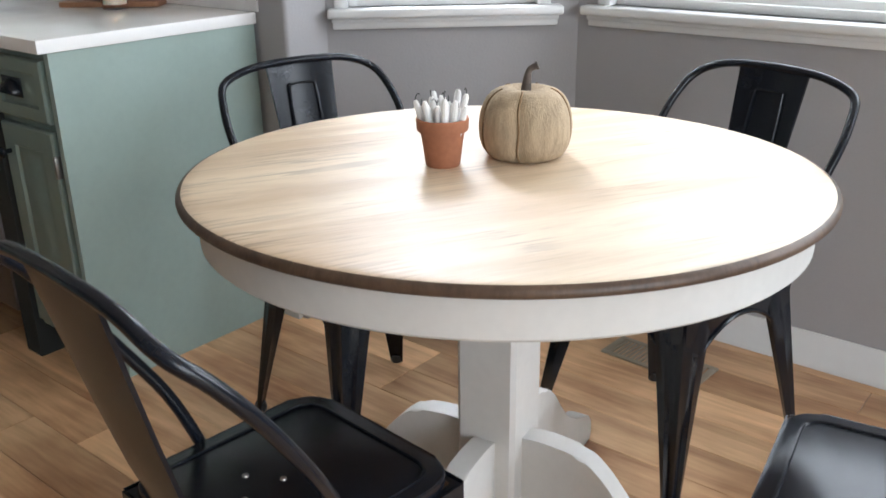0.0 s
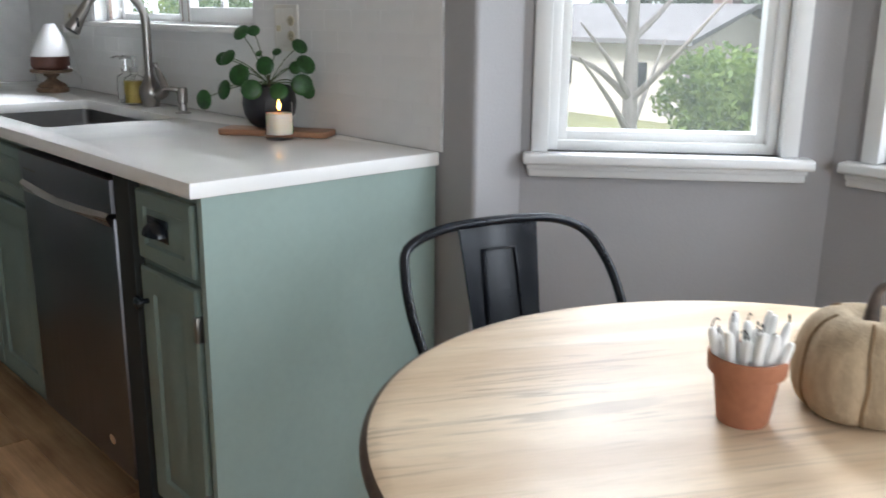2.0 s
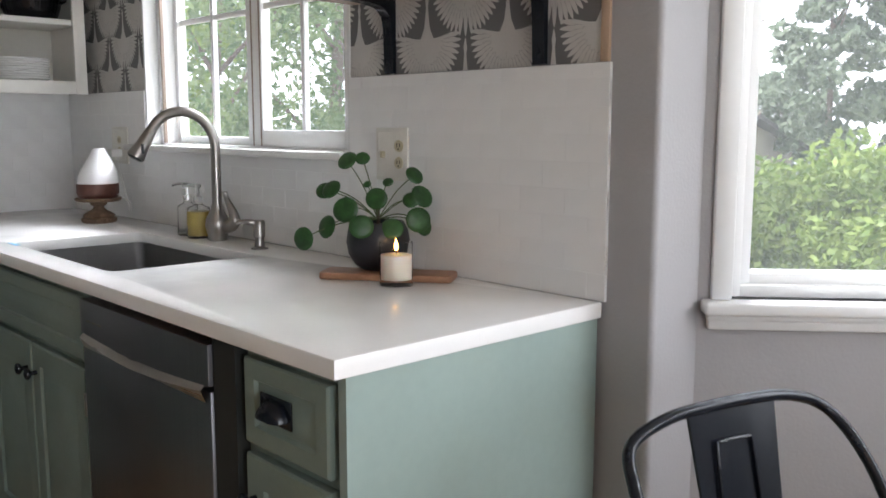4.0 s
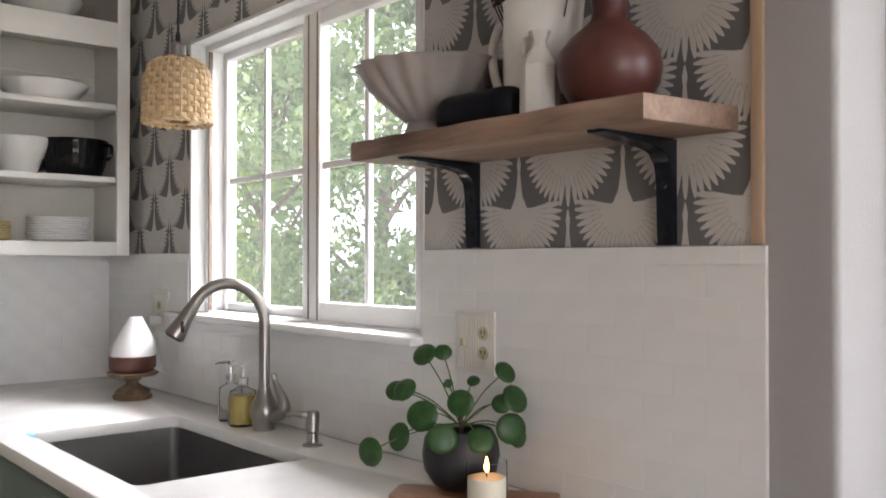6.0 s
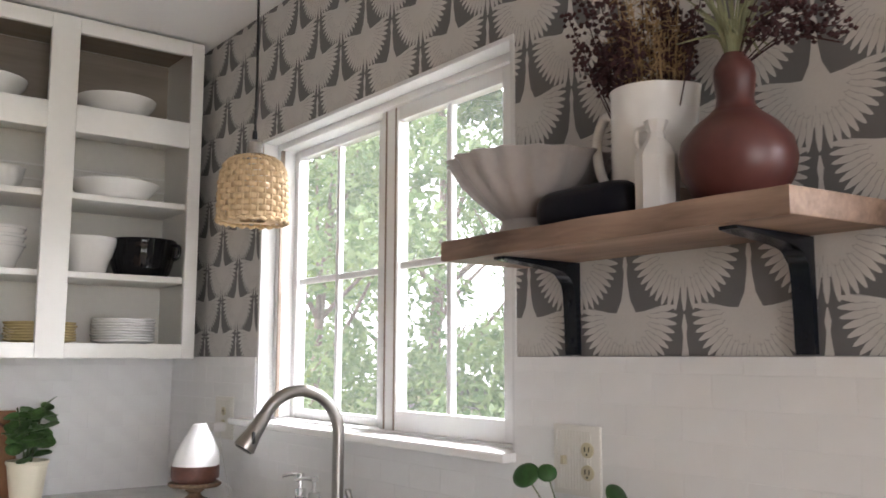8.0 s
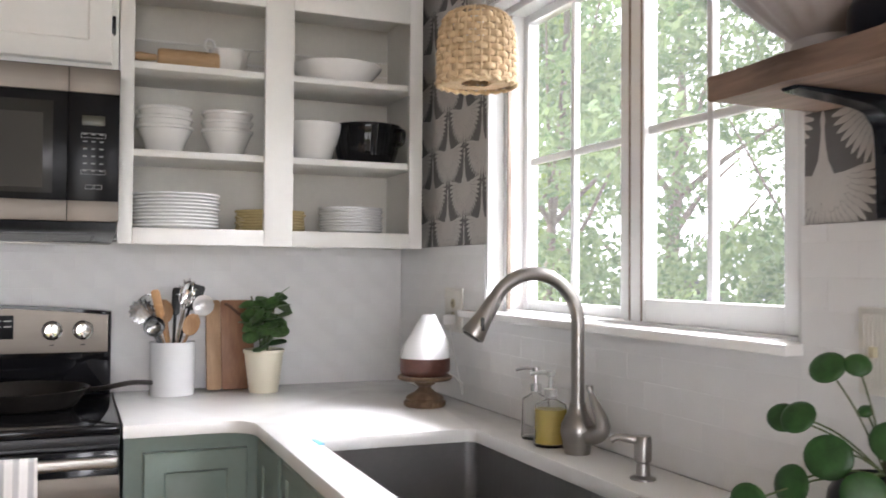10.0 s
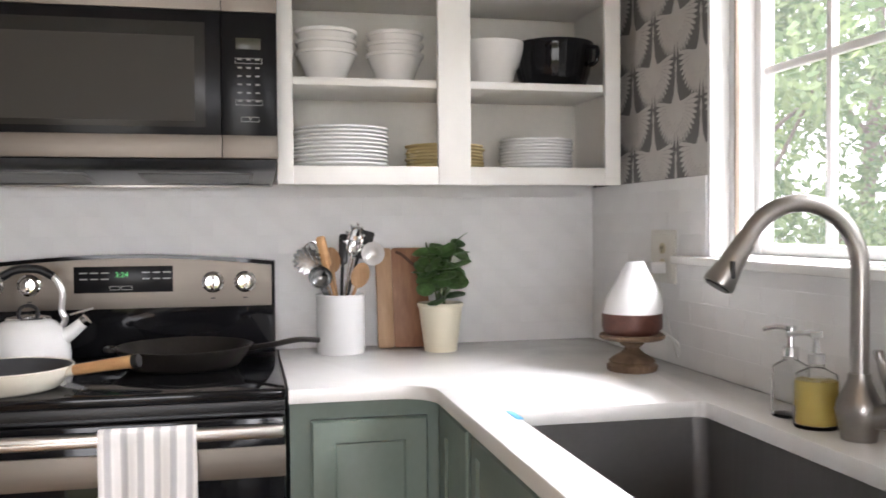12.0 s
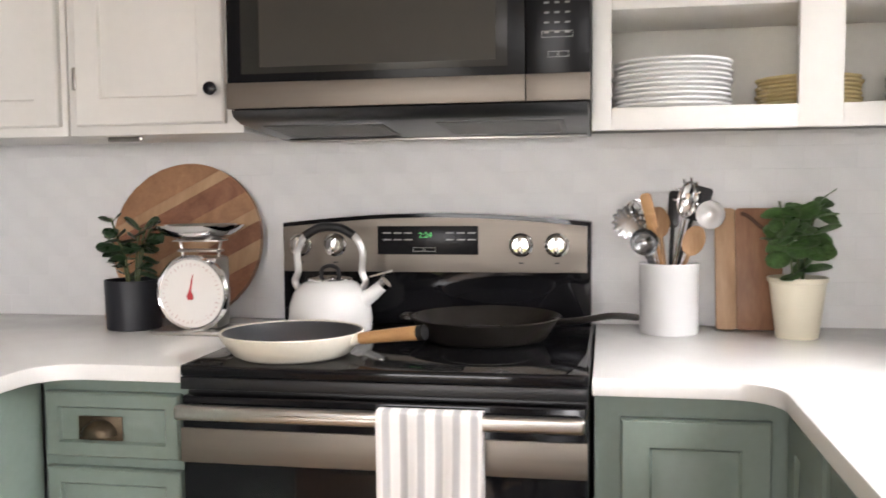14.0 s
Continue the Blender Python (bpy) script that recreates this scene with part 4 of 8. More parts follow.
def cafe_chair(m):
    c = thing("dining_chair", (0, 0, 0), "black powder-coated steel cafe chair at the table", "chair", "chairs round the table")
    bm = B()
    prism(bm, rounded(-0.166, 0.166, -0.168, 0.168, 0.05, 6), 0.430, 0.452, bev=0.007, seg=3)
    seat = part("seat", bm, BLACKM, c)
    bm = B()
    ins = rounded(-0.140, 0.140, -0.142, 0.142, 0.035, 5)
    tube(bm, [(x, y, 0.4525) for x, y in ins], 0.0028, 6, closed=True)
    part("seat_bead", bm, BLACKM, seat)
    for sx, sy in ((-0.045, -0.048), (0.045, -0.048), (0, -0.016), (0, -0.080)):
        bm = B()
        lathe(bm, [(0, 0.4522), (0.005, 0.4522), (0.004, 0.4545), (0, 0.455)], (sx, sy, 0), 10)
        part("rivet", bm, NICKEL, seat)
    # skirt with arched openings
    for k in range(4):
        bm = B()
        mm = Matrix.Rotation(radians(90 * k), 4, "Z")
        n = 12
        outl = [(-0.168, 0.432), (-0.168, 0.36)]
        outl += [(-0.128 + 0.256 * q / n, 0.33 + 0.072 * math.sin(math.pi * q / n) ** 0.7) for q in range(n + 1)]
        outl += [(0.168, 0.36), (0.168, 0.432)]
        prism(bm, outl, 0.170, 0.173, mm @ Matrix(((1, 0, 0, 0), (0, 0, -1, 0), (0, 1, 0, 0), (0, 0, 0, 1))))
        tube(bm, smooth_line([mm @ Vector((x, -0.1745, z)) for x, z in outl[2:-2]], 2), 0.0045, 6)
        part("skirt", bm, BLACKM, c)
    # pressed tapering legs: a folded channel
    for sx in (-1, 1):
        for sy in (-1, 1):
            bm = B()
            rows = []
            for f in (0.0, 0.15, 0.35, 0.6, 0.8, 0.93, 1.0):
                z = 0.43 * (1 - f)
                cx, cy = sx * (0.160 + 0.048 * f), sy * (0.160 + 0.052 * f)
                w = 0.060 * (1 - f) ** 1.1 + 0.015
                ox, oy = sx * 0.014, sy * 0.014
                rows.append([bm.verts.new(p) for p in (
                    (cx - sx * w, cy + oy * 0.6, z), (cx - sx * w * 0.5, cy + oy, z), (cx - sx * w * 0.35, cy + oy * 0.4, z), (cx + ox * 0.55, cy + oy * 0.55, z),
                    (cx + ox * 0.4, cy - sy * w * 0.35, z), (cx + ox, cy - sy * w * 0.5, z), (cx + ox * 0.6, cy - sy * w, z), (cx - sx * 0.004, cy - sy * 0.004, z))])
            for a, b in zip(rows, rows[1:]):
                for q in range(8):
                    bm.faces.new((a[q], a[(q + 1) % 8], b[(q + 1) % 8], b[q]))
            bm.faces.new(rows[0]), bm.faces.new(rows[-1])
            leg = part("leg", bm, BLACKM, c, angle=50)
            bm = B()
            lathe(bm, [(0, 0), (0.015, 0), (0.016, 0.012), (0.013, 0.02), (0, 0.02)], (sx * 0.207, sy * 0.211, 0), 12)
            part("rubber_foot", bm, BLACKP, leg)
    # hoop back
    bm = B()
    hoop = smooth_line([(-0.172, -0.035, 0.43), (-0.180, -0.065, 0.52), (-0.194, -0.112, 0.62), (-0.203, -0.166, 0.72), (-0.196, -0.208, 0.785), (-0.176, -0.241, 0.826), (-0.120, -0.247, 0.851), (-0.05, -0.249, 0.859),
                        (0.05, -0.249, 0.859), (0.120, -0.247, 0.851), (0.176, -0.241, 0.826), (0.196, -0.208, 0.785), (0.203, -0.166, 0.72), (0.194, -0.112, 0.62), (0.180, -0.065, 0.52), (0.172, -0.035, 0.43)], 5)
    hoop = [Vector((p.x * (1.0 + 0.105 * min(1, max(0, (p.z - 0.42) / 0.2))), p.y - 0.026 * max(0, (p.z - 0.55) / 0.31), 0.43 + (p.z - 0.43) * 0.975)) for p in hoop]
    tube(bm, hoop, 0.0092, 12)
    part("hoop", bm, BLACKM, c)
    bm = B()
    rows = []
    for f in (0, 0.25, 0.5, 0.75, 1.0):
        z, y = 0.44 + 0.401 * f, -0.168 - 0.106 * f ** 0.85
        w = 0.060 + 0.026 * f
        rows.append([bm.verts.new((x, y + dy, z)) for x, dy in ((-w, 0.006), (-w, 0), (-w * 0.5, -0.004), (w * 0.5, -0.004), (w, 0), (w, 0.006), (w * 0.5, -0.002), (-w * 0.5, -0.002))])
    for a, b in zip(rows, rows[1:]):
        for q in range(8):
            bm.faces.new((a[q], a[(q + 1) % 8], b[(q + 1) % 8], b[q]))
    bm.faces.new(rows[0]), bm.faces.new(rows[-1])
    sp = part("splat", bm, BLACKM, c, angle=30)
    bm = B()
    yy = lambda z: -0.168 - 0.106 * ((z - 0.44) / 0.412) ** 0.85 + 0.0005
    tube(bm, smooth_line([(-0.040, yy(0.56), 0.56), (-0.038, yy(0.68), 0.68), (-0.035, yy(0.785), 0.785), (-0.026, yy(0.797), 0.797), (0.026, yy(0.797), 0.797), (0.035, yy(0.785), 0.785), (0.038, yy(0.68), 0.68), (0.040, yy(0.56), 0.56)], 3), 0.003, 6)
    part("embossed_bead", bm, BLACKM, sp)
    c.matrix_basis = m
    return c


def chair_pose(x, y, fx, fy):
    return pose(x, y, 0, 0, 0, math.degrees(math.atan2(fy, fx)) - 90)


chair = cafe_chair(chair_pose(-1.454, 1.604, 0.967, -0.255))
for spot in ((-0.848, 1.945, -0.26, -0.965), (-0.940, 0.912, 0.084, 0.996), (-0.262, 1.38, -1.0, -0.15)):
    copy_thing(chair, chair_pose(*spot))

# ---- wallpaper with winged birds ----
PAPER = shader("grey_wallpaper_ground", (0.150, 0.145, 0.145), 0.8, vary=0.06, scale=8, fine=220, bump=0.06)
PRINT = shader("pale_wallpaper_print", (0.55, 0.53, 0.505), 0.75, vary=0.06, scale=10, fine=260, bump=0.04)
LINES = shader("grey_wallpaper_line", (0.36, 0.35, 0.34), 0.8, vary=0.05, bump=0.0)
FIELDS = ((XW + 0.001, WIN[0], 1.3725, CEILING), (WIN[1], -2.130, 1.3725, CEILING), (WIN[0], WIN[1], WIN[3], CEILING))
bm = B()
for xa, xb, za, zc in FIELDS:
    box(bm, xa, xb, YN - 0.0010, YN - 0.0002, za, zc - 0.0005)
paper = solid("wallpaper", bm, PAPER, "grey wallpaper printed with pale spread-winged birds", "wallpaper", kind="structure")


def clip(poly, xa, xb, za, zc):
    for ax, v, sgn in ((0, xa, 1), (0, xb, -1), (1, za, 1), (1, zc, -1)):
        out = []
        for i in range(len(poly)):
            p, q = poly[i], poly[(i + 1) % len(poly)]
            dp, dq = sgn * (p[ax] - v), sgn * (q[ax] - v)
            if dp >= 0:
                out.append(p)
            if dp * dq < 0:
                t = dp / (dp - dq)
                out.append((p[0] + t * (q[0] - p[0]), p[1] + t * (q[1] - p[1])))
        poly = out
        if len(poly) < 3:
            return []
    return poly


def bird_shapes():
    """Convex polygons of one bird about the root of its neck: (polygon, layer)."""
    out = []
    for s in (-1, 1):
        for k in range(13):
            if s < 0 and k == 12:
                continue
            a = radians(7 - 97 * k / 12)
            L = 0.108 - 0.004 * math.sin(math.pi * k / 12)
            ox, oz = s * 0.004 * (k < 12), -0.008
            d = (s * math.cos(a), math.sin(a))
            nrm = (-d[1], d[0])
            w = 0.0060
            pt = lambda r, q: (ox + d[0] * r + nrm[0] * q, oz + d[1] * r + nrm[1] * q)
            out.append(([pt(0.035, -0.0025), pt(0.072, -w), pt(0.088, -w * 0.86), pt(L - 0.004, -w * 0.42), pt(L, 0), pt(L - 0.004, w * 0.42), pt(0.088, w * 0.86), pt(0.072, w), pt(0.035, 0.0025)], 0))
            for r0, r1, q in ((0.050, 0.070, 0.0035), (0.062, 0.082, -0.0045)):
                out.append(([pt(r0, q - 0.0005), pt(r1, q - 0.0005), pt(r1, q + 0.0005), pt(r0, q + 0.0005)], 2))
        fan = [(0.0, -0.004)] + [(s * (0.004 + 0.069 * math.cos(radians(8 - 97 * k / 8))), -0.008 + 0.069 * math.sin(radians(8 - 97 * k / 8))) for k in range(9)]
        out.append((fan, 1))
        for k in range(5):
            a = radians(-4 - 70 * k / 4)
            c = (s * (0.004 + 0.044 * math.cos(a)), -0.012 + 0.044 * math.sin(a))
            for q in range(5):
                b0, b1 = a + radians(-100 + 40 * q), a + radians(-60 + 40 * q)
                p0, p1 = (c[0] + 0.0065 * math.cos(b0) * s, c[1] + 0.0065 * math.sin(b0)), (c[0] + 0.0065 * math.cos(b1) * s, c[1] + 0.0065 * math.sin(b1))
                out.append(([p0, p1, (p1[0] * 0.992, p1[1] - 0.0010), (p0[0] * 0.992, p0[1] - 0.0010)], 2))
    out.append(([(-0.024, -0.006), (-0.010, 0.020), (0.010, 0.020), (0.024, -0.006), (0.0, -0.05)], 3))
    out.append(([(-0.010, 0.020), (-0.0056, 0.046), (-0.0032, 0.068), (0.0032, 0.068), (0.0056, 0.046), (0.010, 0.020)], 3))
    out.append(([(-0.0032, 0.068), (-0.0056, 0.082), (-0.0012, 0.102), (0.0012, 0.102), (0.0056, 0.082), (0.0032, 0.068)], 3))
    return out


prints, lines = B(), B()
shapes = bird_shapes()
for j in range(-1, 11):
    for i in range(-9, 4):
        cx, cz = -2.623 + 0.25 * i + (0.125 if j % 2 else 0.0), 1.450 + 0.111 * j
        for xa, xb, za, zc in FIELDS:
            if cx + 0.13 < xa or cx - 0.13 > xb or cz + 0.13 < za or cz - 0.13 > zc:
                continue
            for poly, layer in shapes:
                c = clip([(cx + x, cz + z) for x, z in poly], xa, xb, za, zc - 0.001)
                if c:
                    tgt = lines if layer == 2 else prints
                    y = YN - (0.0014, 0.0017, 0.0024, 0.0020)[layer] - 0.00014 * (j % 2)
                    tgt.faces.new([tgt.verts.new((x, y, z)) for x, z in c])
part("print", prints, PRINT, paper, smooth=False)
part("print_lines", lines, LINES, paper, smooth=False)
for o in paper.children:
    o["kind"] = "stuff"
bm = B()
box(bm, -2.129, -2.109, YN - 0.008, YN - 0.0003, 1.3725, CEILING - 0.001, 0.001)
solid("trim", bm, wood("pine_strip", (0.36, 0.25, 0.175), (0.47, 0.34, 0.24), 0.6, 2, 20), "bare pine edge strip beside the wallpaper", "trim", kind="structure")

# ---- live-edge shelf on black brackets ----
SHELFW = wood("rough_oak_shelf", (0.080, 0.048, 0.034), (0.38, 0.258, 0.19), 0.6, 0, 14, 0.3, knots=1.3)
SZ = 1.584
bm = B()
n = 24
rs = random.Random(3)
front = [(-2.885 + 0.713 * k / n, 1.676 + 0.004 * math.sin(k * 0.9) + rs.uniform(-0.002, 0.002)) for k in range(n + 1)]
prism(bm, front + [(-2.152, YN - 0.003), (-2.885, YN - 0.003)], SZ - 0.038, SZ, bev=0.003)
solid("wall_shelf", bm, SHELFW, "thick rough-sawn oak shelf on black brackets", "shelf", at=(-2.5, 1.78, SZ - 0.038))
for bx in (-2.747, -2.278):
    bk = thing("shelf_bracket", (bx, YN - 0.01, 1.374), "black forged steel shelf bracket", "bracket", "shelf brackets")
    bm = B()
    my = Matrix(((0, 0, 1, 0), (1, 0, 0, 0), (0, 1, 0, 0), (0, 0, 0, 1)))
    inner = [(p.x, p.y) for p in smooth_line([(1.874, 1.374, 0), (1.872, 1.45, 0), (1.867, 1.50, 0), (1.852, 1.521, 0), (1.81, 1.531, 0), (1.700, 1.5405, 0)], 5)]
    prism(bm, [(YN - 0.0022, 1.374)] + inner + [(1.698, 1.5455), (YN - 0.0022, 1.5455)], bx - 0.016, bx + 0.016, my, 0.003)
    part("arm", bm, BLACKM, bk)
    for z in (1.40, 1.47):
        bm = B()
        lathe(bm, [(0, 0), (0.006, 0), (0.005, 0.003), (0, 0.004)], (bx, 1.8735 if z < 1.43 else 1.871, z), 10, m=Matrix.Rotation(radians(90), 4, "X"))
        part("screw", bm, BLACKM, bk)

# ---- things on the shelf ----
STONE = shader("grey_stoneware", (0.35, 0.322, 0.308), 0.42, vary=0.08, scale=9, fine=80, bump=0.08)
CERAM = shader("white_glazed_ceramic", (0.74, 0.725, 0.70), 0.16, vary=0.03, scale=12, bump=0.02)
MATTEW = shader("matte_white_ceramic", (0.66, 0.645, 0.625), 0.55, vary=0.04, scale=12, bump=0.05)
CLAYR = shader("raw_clay", (0.33, 0.255, 0.20), 0.8, vary=0.1, fine=150, bump=0.15)
GOURD = shader("oxblood_leather_brown_gourd", (0.088, 0.027, 0.023), 0.36, vary=0.3, scale=9, fine=40, bump=0.06)
INKY = shader("black_enamel", (0.006, 0.006, 0.011), 0.42, vary=0.2, bump=0.03, spec=0.2)

fb = thing("fluted_bowl", (-2.745, 1.775, SZ), "large grey fluted stoneware bowl on a foot", "bowl")
bm = B()
lathe(bm, [(0.058, 0), (0.062, 0.004), (0.052, 0.03), (0.060, 0.036), (0.094, 0.066), (0.126, 0.099), (0.144, 0.130), (0.153, 0.137), (0.149, 0.139), (0.137, 0.130), (0.119, 0.099), (0.088, 0.074), (0.03, 0.046), (0, 0.045)], (-2.745, 1.775, SZ), 108,
      wave=lambda a, i: 1 + (0 if (i < 4 or i > 11) else 0.042) * math.cos(18 * a))
part("bowl", bm, STONE, fb, angle=60)
lp = thing("loaf_pan", (-2.58, 1.735, SZ), "black enamel rounded loaf dish on the shelf", "baking dish")
for k, (x0, x1) in enumerate(((-2.68, -2.465),)):
    bm = B()
    rings = []
    for inset, z in ((0.016, 0.0), (0.006, 0.003), (0.001, 0.014), (0.0, 0.030), (0.002, 0.044), (0.008, 0.055), (0.020, 0.062), (0.034, 0.064)):
        rings.append([bm.verts.new((x, y, SZ + z)) for x, y in rounded(x0 + inset, x1 - inset, 1.70 + inset, 1.795 - inset, 0.047 - inset, 8)])
    for a, b in zip(rings, rings[1:]):
        for q in range(len(a)):
            bm.faces.new((a[q], a[(q + 1) % len(a)], b[(q + 1) % len(b)], b[q]))
    bm.faces.new(rings[0]), bm.faces.new(rings[-1])
    part("dish", bm, INKY, lp, angle=60)
pt = thing("pitcher", (-2.487, 1.812, SZ), "tall white glazed pitcher holding dried flowers", "pitcher")
PX, PY = -2.487, 1.808
bm = B()
lathe(bm, [(0, 0), (0.066, 0), (0.068, 0.004), (0.068, 0.048), (0.0685, 0.05), (0.069, 0.12), (0.069, 0.205), (0.071, 0.215), (0.068, 0.216), (0.064, 0.205), (0.064, 0.03), (0, 0.028)], (PX, PY, SZ), 48,
      wave=lambda a, i: 1 + (0.16 * max(0, math.cos(a - 0.2)) ** 16 if 6 <= i <= 9 else 0))
body = part("body", bm, CERAM, pt)
bm = B()
lathe(bm, [(0.0684, 0.0045), (0.0690, 0.006), (0.0690, 0.044), (0.0684, 0.046)], (PX, PY, SZ), 48, cap=False)
part("clay_band", bm, CLAYR, body, "unglazed clay band")
bm = B()
tube(bm, smooth_line([(PX - 0.066, PY - 0.01, SZ + 0.185), (PX - 0.095, PY - 0.012, SZ + 0.19), (PX - 0.112, PY - 0.014, SZ + 0.15), (PX - 0.106, PY - 0.014, SZ + 0.10), (PX - 0.085, PY - 0.012, SZ + 0.06), (PX - 0.066, PY - 0.01, SZ + 0.05)], 6), 0.009, 10)
part("handle", bm, CERAM, pt)
jg = thing("small_jug", (-2.418, 1.728, SZ), "small faceted matte white jug", "jug")
bm = B()
lathe(bm, [(0, 0), (0.030, 0), (0.033, 0.003), (0.033, 0.082), (0.029, 0.092), (0.014, 0.112), (0.012, 0.122), (0.019, 0.140), (0.016, 0.140), (0.009, 0.120), (0, 0.118)], (-2.418, 1.728, SZ), 8)
part("body", bm, MATTEW, jg, angle=20)
bm = B()
tube(bm, smooth_line([(-2.434, 1.728, SZ + 0.134), (-2.452, 1.727, SZ + 0.132), (-2.455, 1.727, SZ + 0.112), (-2.445, 1.728, SZ + 0.094)], 5), 0.0045, 8)
part("handle", bm, MATTEW, jg)
gv = thing("gourd_vase", (-2.306, 1.768, SZ), "dark red-brown gourd-shaped vase with green sprigs", "vase")
bm = B()
lathe(bm, [(0, 0), (0.042, 0), (0.062, 0.012), (0.078, 0.04), (0.083, 0.066), (0.078, 0.092), (0.060, 0.115), (0.040, 0.131), (0.029, 0.142), (0.0265, 0.155), (0.028, 0.172), (0.030, 0.188), (0.028, 0.203), (0.022, 0.212), (0.016, 0.222), (0.016, 0.19), (0, 0.188)], (-2.306, 1.768, SZ), 48)
part("body", bm, GOURD, gv, angle=60)


def sprig(bm, base, tip, bend, r, rnd, kinds, count, size, low=0.52, least=SZ + 0.224):
    """A stem with small buds or blades along its upper half."""
    b, t = Vector(base), Vector(tip)
    mid = (b + t) / 2 + Vector(bend)
    line = smooth_line([b, mid, t], 5)
    tube(bm, line, [r * (1 - 0.6 * i / len(line)) for i in range(len(line))], 5)
    for _ in range(count):
        f = rnd.uniform(low, 1.0)
        p = line[min(len(line) - 1, int(f * (len(line) - 1)))] + Vector((rnd.uniform(-1, 1), rnd.uniform(-1, 1), rnd.uniform(-1, 1))) * size * 1.6
        if p.z < least:
            continue
        if p.y > YN - 0.012:
            p.y = YN - 0.012
        d = Vector((rnd.uniform(-1, 1), rnd.uniform(-1, 0.4), rnd.uniform(-0.3, 1.2))).normalized()
        side = d.orthogonal().normalized() * size * (0.55 if kinds == "bud" else 0.14)
        up = d.cross(side.normalized()) * size * (0.5 if kinds == "bud" else 0.14)
        L = size * (1.1 if kinds == "bud" else 3.2)
        a, e = bm.verts.new(p), bm.verts.new(p + d * L)
        q = [bm.verts.new(p + d * L * 0.45 + v) for v in (side, up, -side, -up)]
        for i in range(4):
            bm.faces.new((a, q[i], q[(i + 1) % 4]))
            bm.faces.new((e, q[(i + 1) % 4], q[i]))


BURG = shader("dried_burgundy_flower", (0.055, 0.022, 0.024), 0.85, vary=0.4, scale=40, fine=120, bump=0.1)
STRAW = shader("dried_straw_grass", (0.30, 0.20, 0.10), 0.8, vary=0.2, scale=40, bump=0.1)
PALEG = shader("pale_green_sprig", (0.22, 0.23, 0.13), 0.7, vary=0.2, scale=40, bump=0.1)
rnd = random.Random(11)
df = thing("dried_flowers", (PX, PY, SZ + 0.03), "bunch of dried burgundy flowers and straw grasses in the pitcher", "dried flowers")
for k in range(34):
    bm = B()
    a, w = rnd.uniform(0, 6.28), rnd.uniform(0.03, 0.13)
    tip = (PX + w * math.cos(a) * 1.15, min(YN - 0.02, PY - 0.02 + w * math.sin(a) * 0.8), SZ + rnd.uniform(0.25, 0.44))
    sprig(bm, (PX + 0.02 * math.cos(a), PY + 0.02 * math.sin(a), SZ + 0.06), tip, (0.01 * math.cos(a), 0.0, 0.02), 0.0016, rnd, "bud", 46, 0.0085)
    part("flower_stem", bm, BURG, df, smooth=False)
for k in range(34):
    bm = B()
    a, w = rnd.uniform(0, 6.28), rnd.uniform(0.02, 0.11)
    tip = (PX + w * math.cos(a), min(YN - 0.02, PY - 0.02 + w * math.sin(a) * 0.7), SZ + rnd.uniform(0.25, 0.40))
    sprig(bm, (PX + 0.02 * math.cos(a), PY + 0.02 * math.sin(a), SZ + 0.06), tip, (0.012 * math.cos(a), 0.0, 0.02), 0.0016, rnd, "blade", 22, 0.008)
    part("grass_stem", bm, STRAW, df, smooth=False)
gs = thing("green_sprigs", (-2.306, 1.768, SZ + 0.19), "tangle of pale green sprigs spilling from the gourd vase", "sprigs")
for k in range(58):
    bm = B()
    a, w = rnd.uniform(0, 6.28), rnd.uniform(0.03, 0.085)
    hz = rnd.uniform(0.205, 0.40)
    tip = (-2.306 + w * math.cos(a), min(YN - 0.02, 1.758 + w * math.sin(a) * 0.8), SZ + hz)
    line = smooth_line([(-2.306, 1.768, SZ + 0.192), (-2.306 + 0.02 * math.cos(a), 1.766 + 0.02 * math.sin(a), SZ + 0.25 + 0.2 * max(0, hz - 0.25)), tip], 7)
    tube(bm, line, [0.0032 * (1 - 0.7 * i / len(line)) for i in range(len(line))], 5)
    part("sprig", bm, PALEG, gs)
for k in range(10):
    bm = B()
    tip = (-2.306 + rnd.uniform(0.05, 0.15), rnd.uniform(1.72, 1.84), SZ + rnd.uniform(0.21, 0.34))
    sprig(bm, (-2.306, 1.768, SZ + 0.192), tip, (0.0, 0, 0.03), 0.0014, rnd, "bud", 40, 0.0085)
    part("dark_sprig", bm, BURG, gs, "dark burgundy dried sprig", smooth=False)

# ---- pendant lamp with a woven shade ----
WICKER = wood("woven_rattan", (0.46, 0.31, 0.16), (0.76, 0.58, 0.37), 0.6, 2, 60, 0.1, knots=0.3)
LX, LY = -3.583, 1.62
pl = thing("pendant_lamp", (LX, LY, 1.70), "small woven rattan pendant lamp on a black cord", "pendant lamp")
prof = [(0.0835, 1.703), (0.0845, 1.72), (0.0845, 1.76), (0.083, 1.795), (0.079, 1.822), (0.070, 1.845), (0.054, 1.858), (0.034, 1.864)]


def shade_r(z):
    for (r0, z0), (r1, z1) in zip(prof, prof[1:]):
        if z0 <= z <= z1:
            return r0 + (r1 - r0) * (z - z0) / (z1 - z0)
    return prof[-1][0]


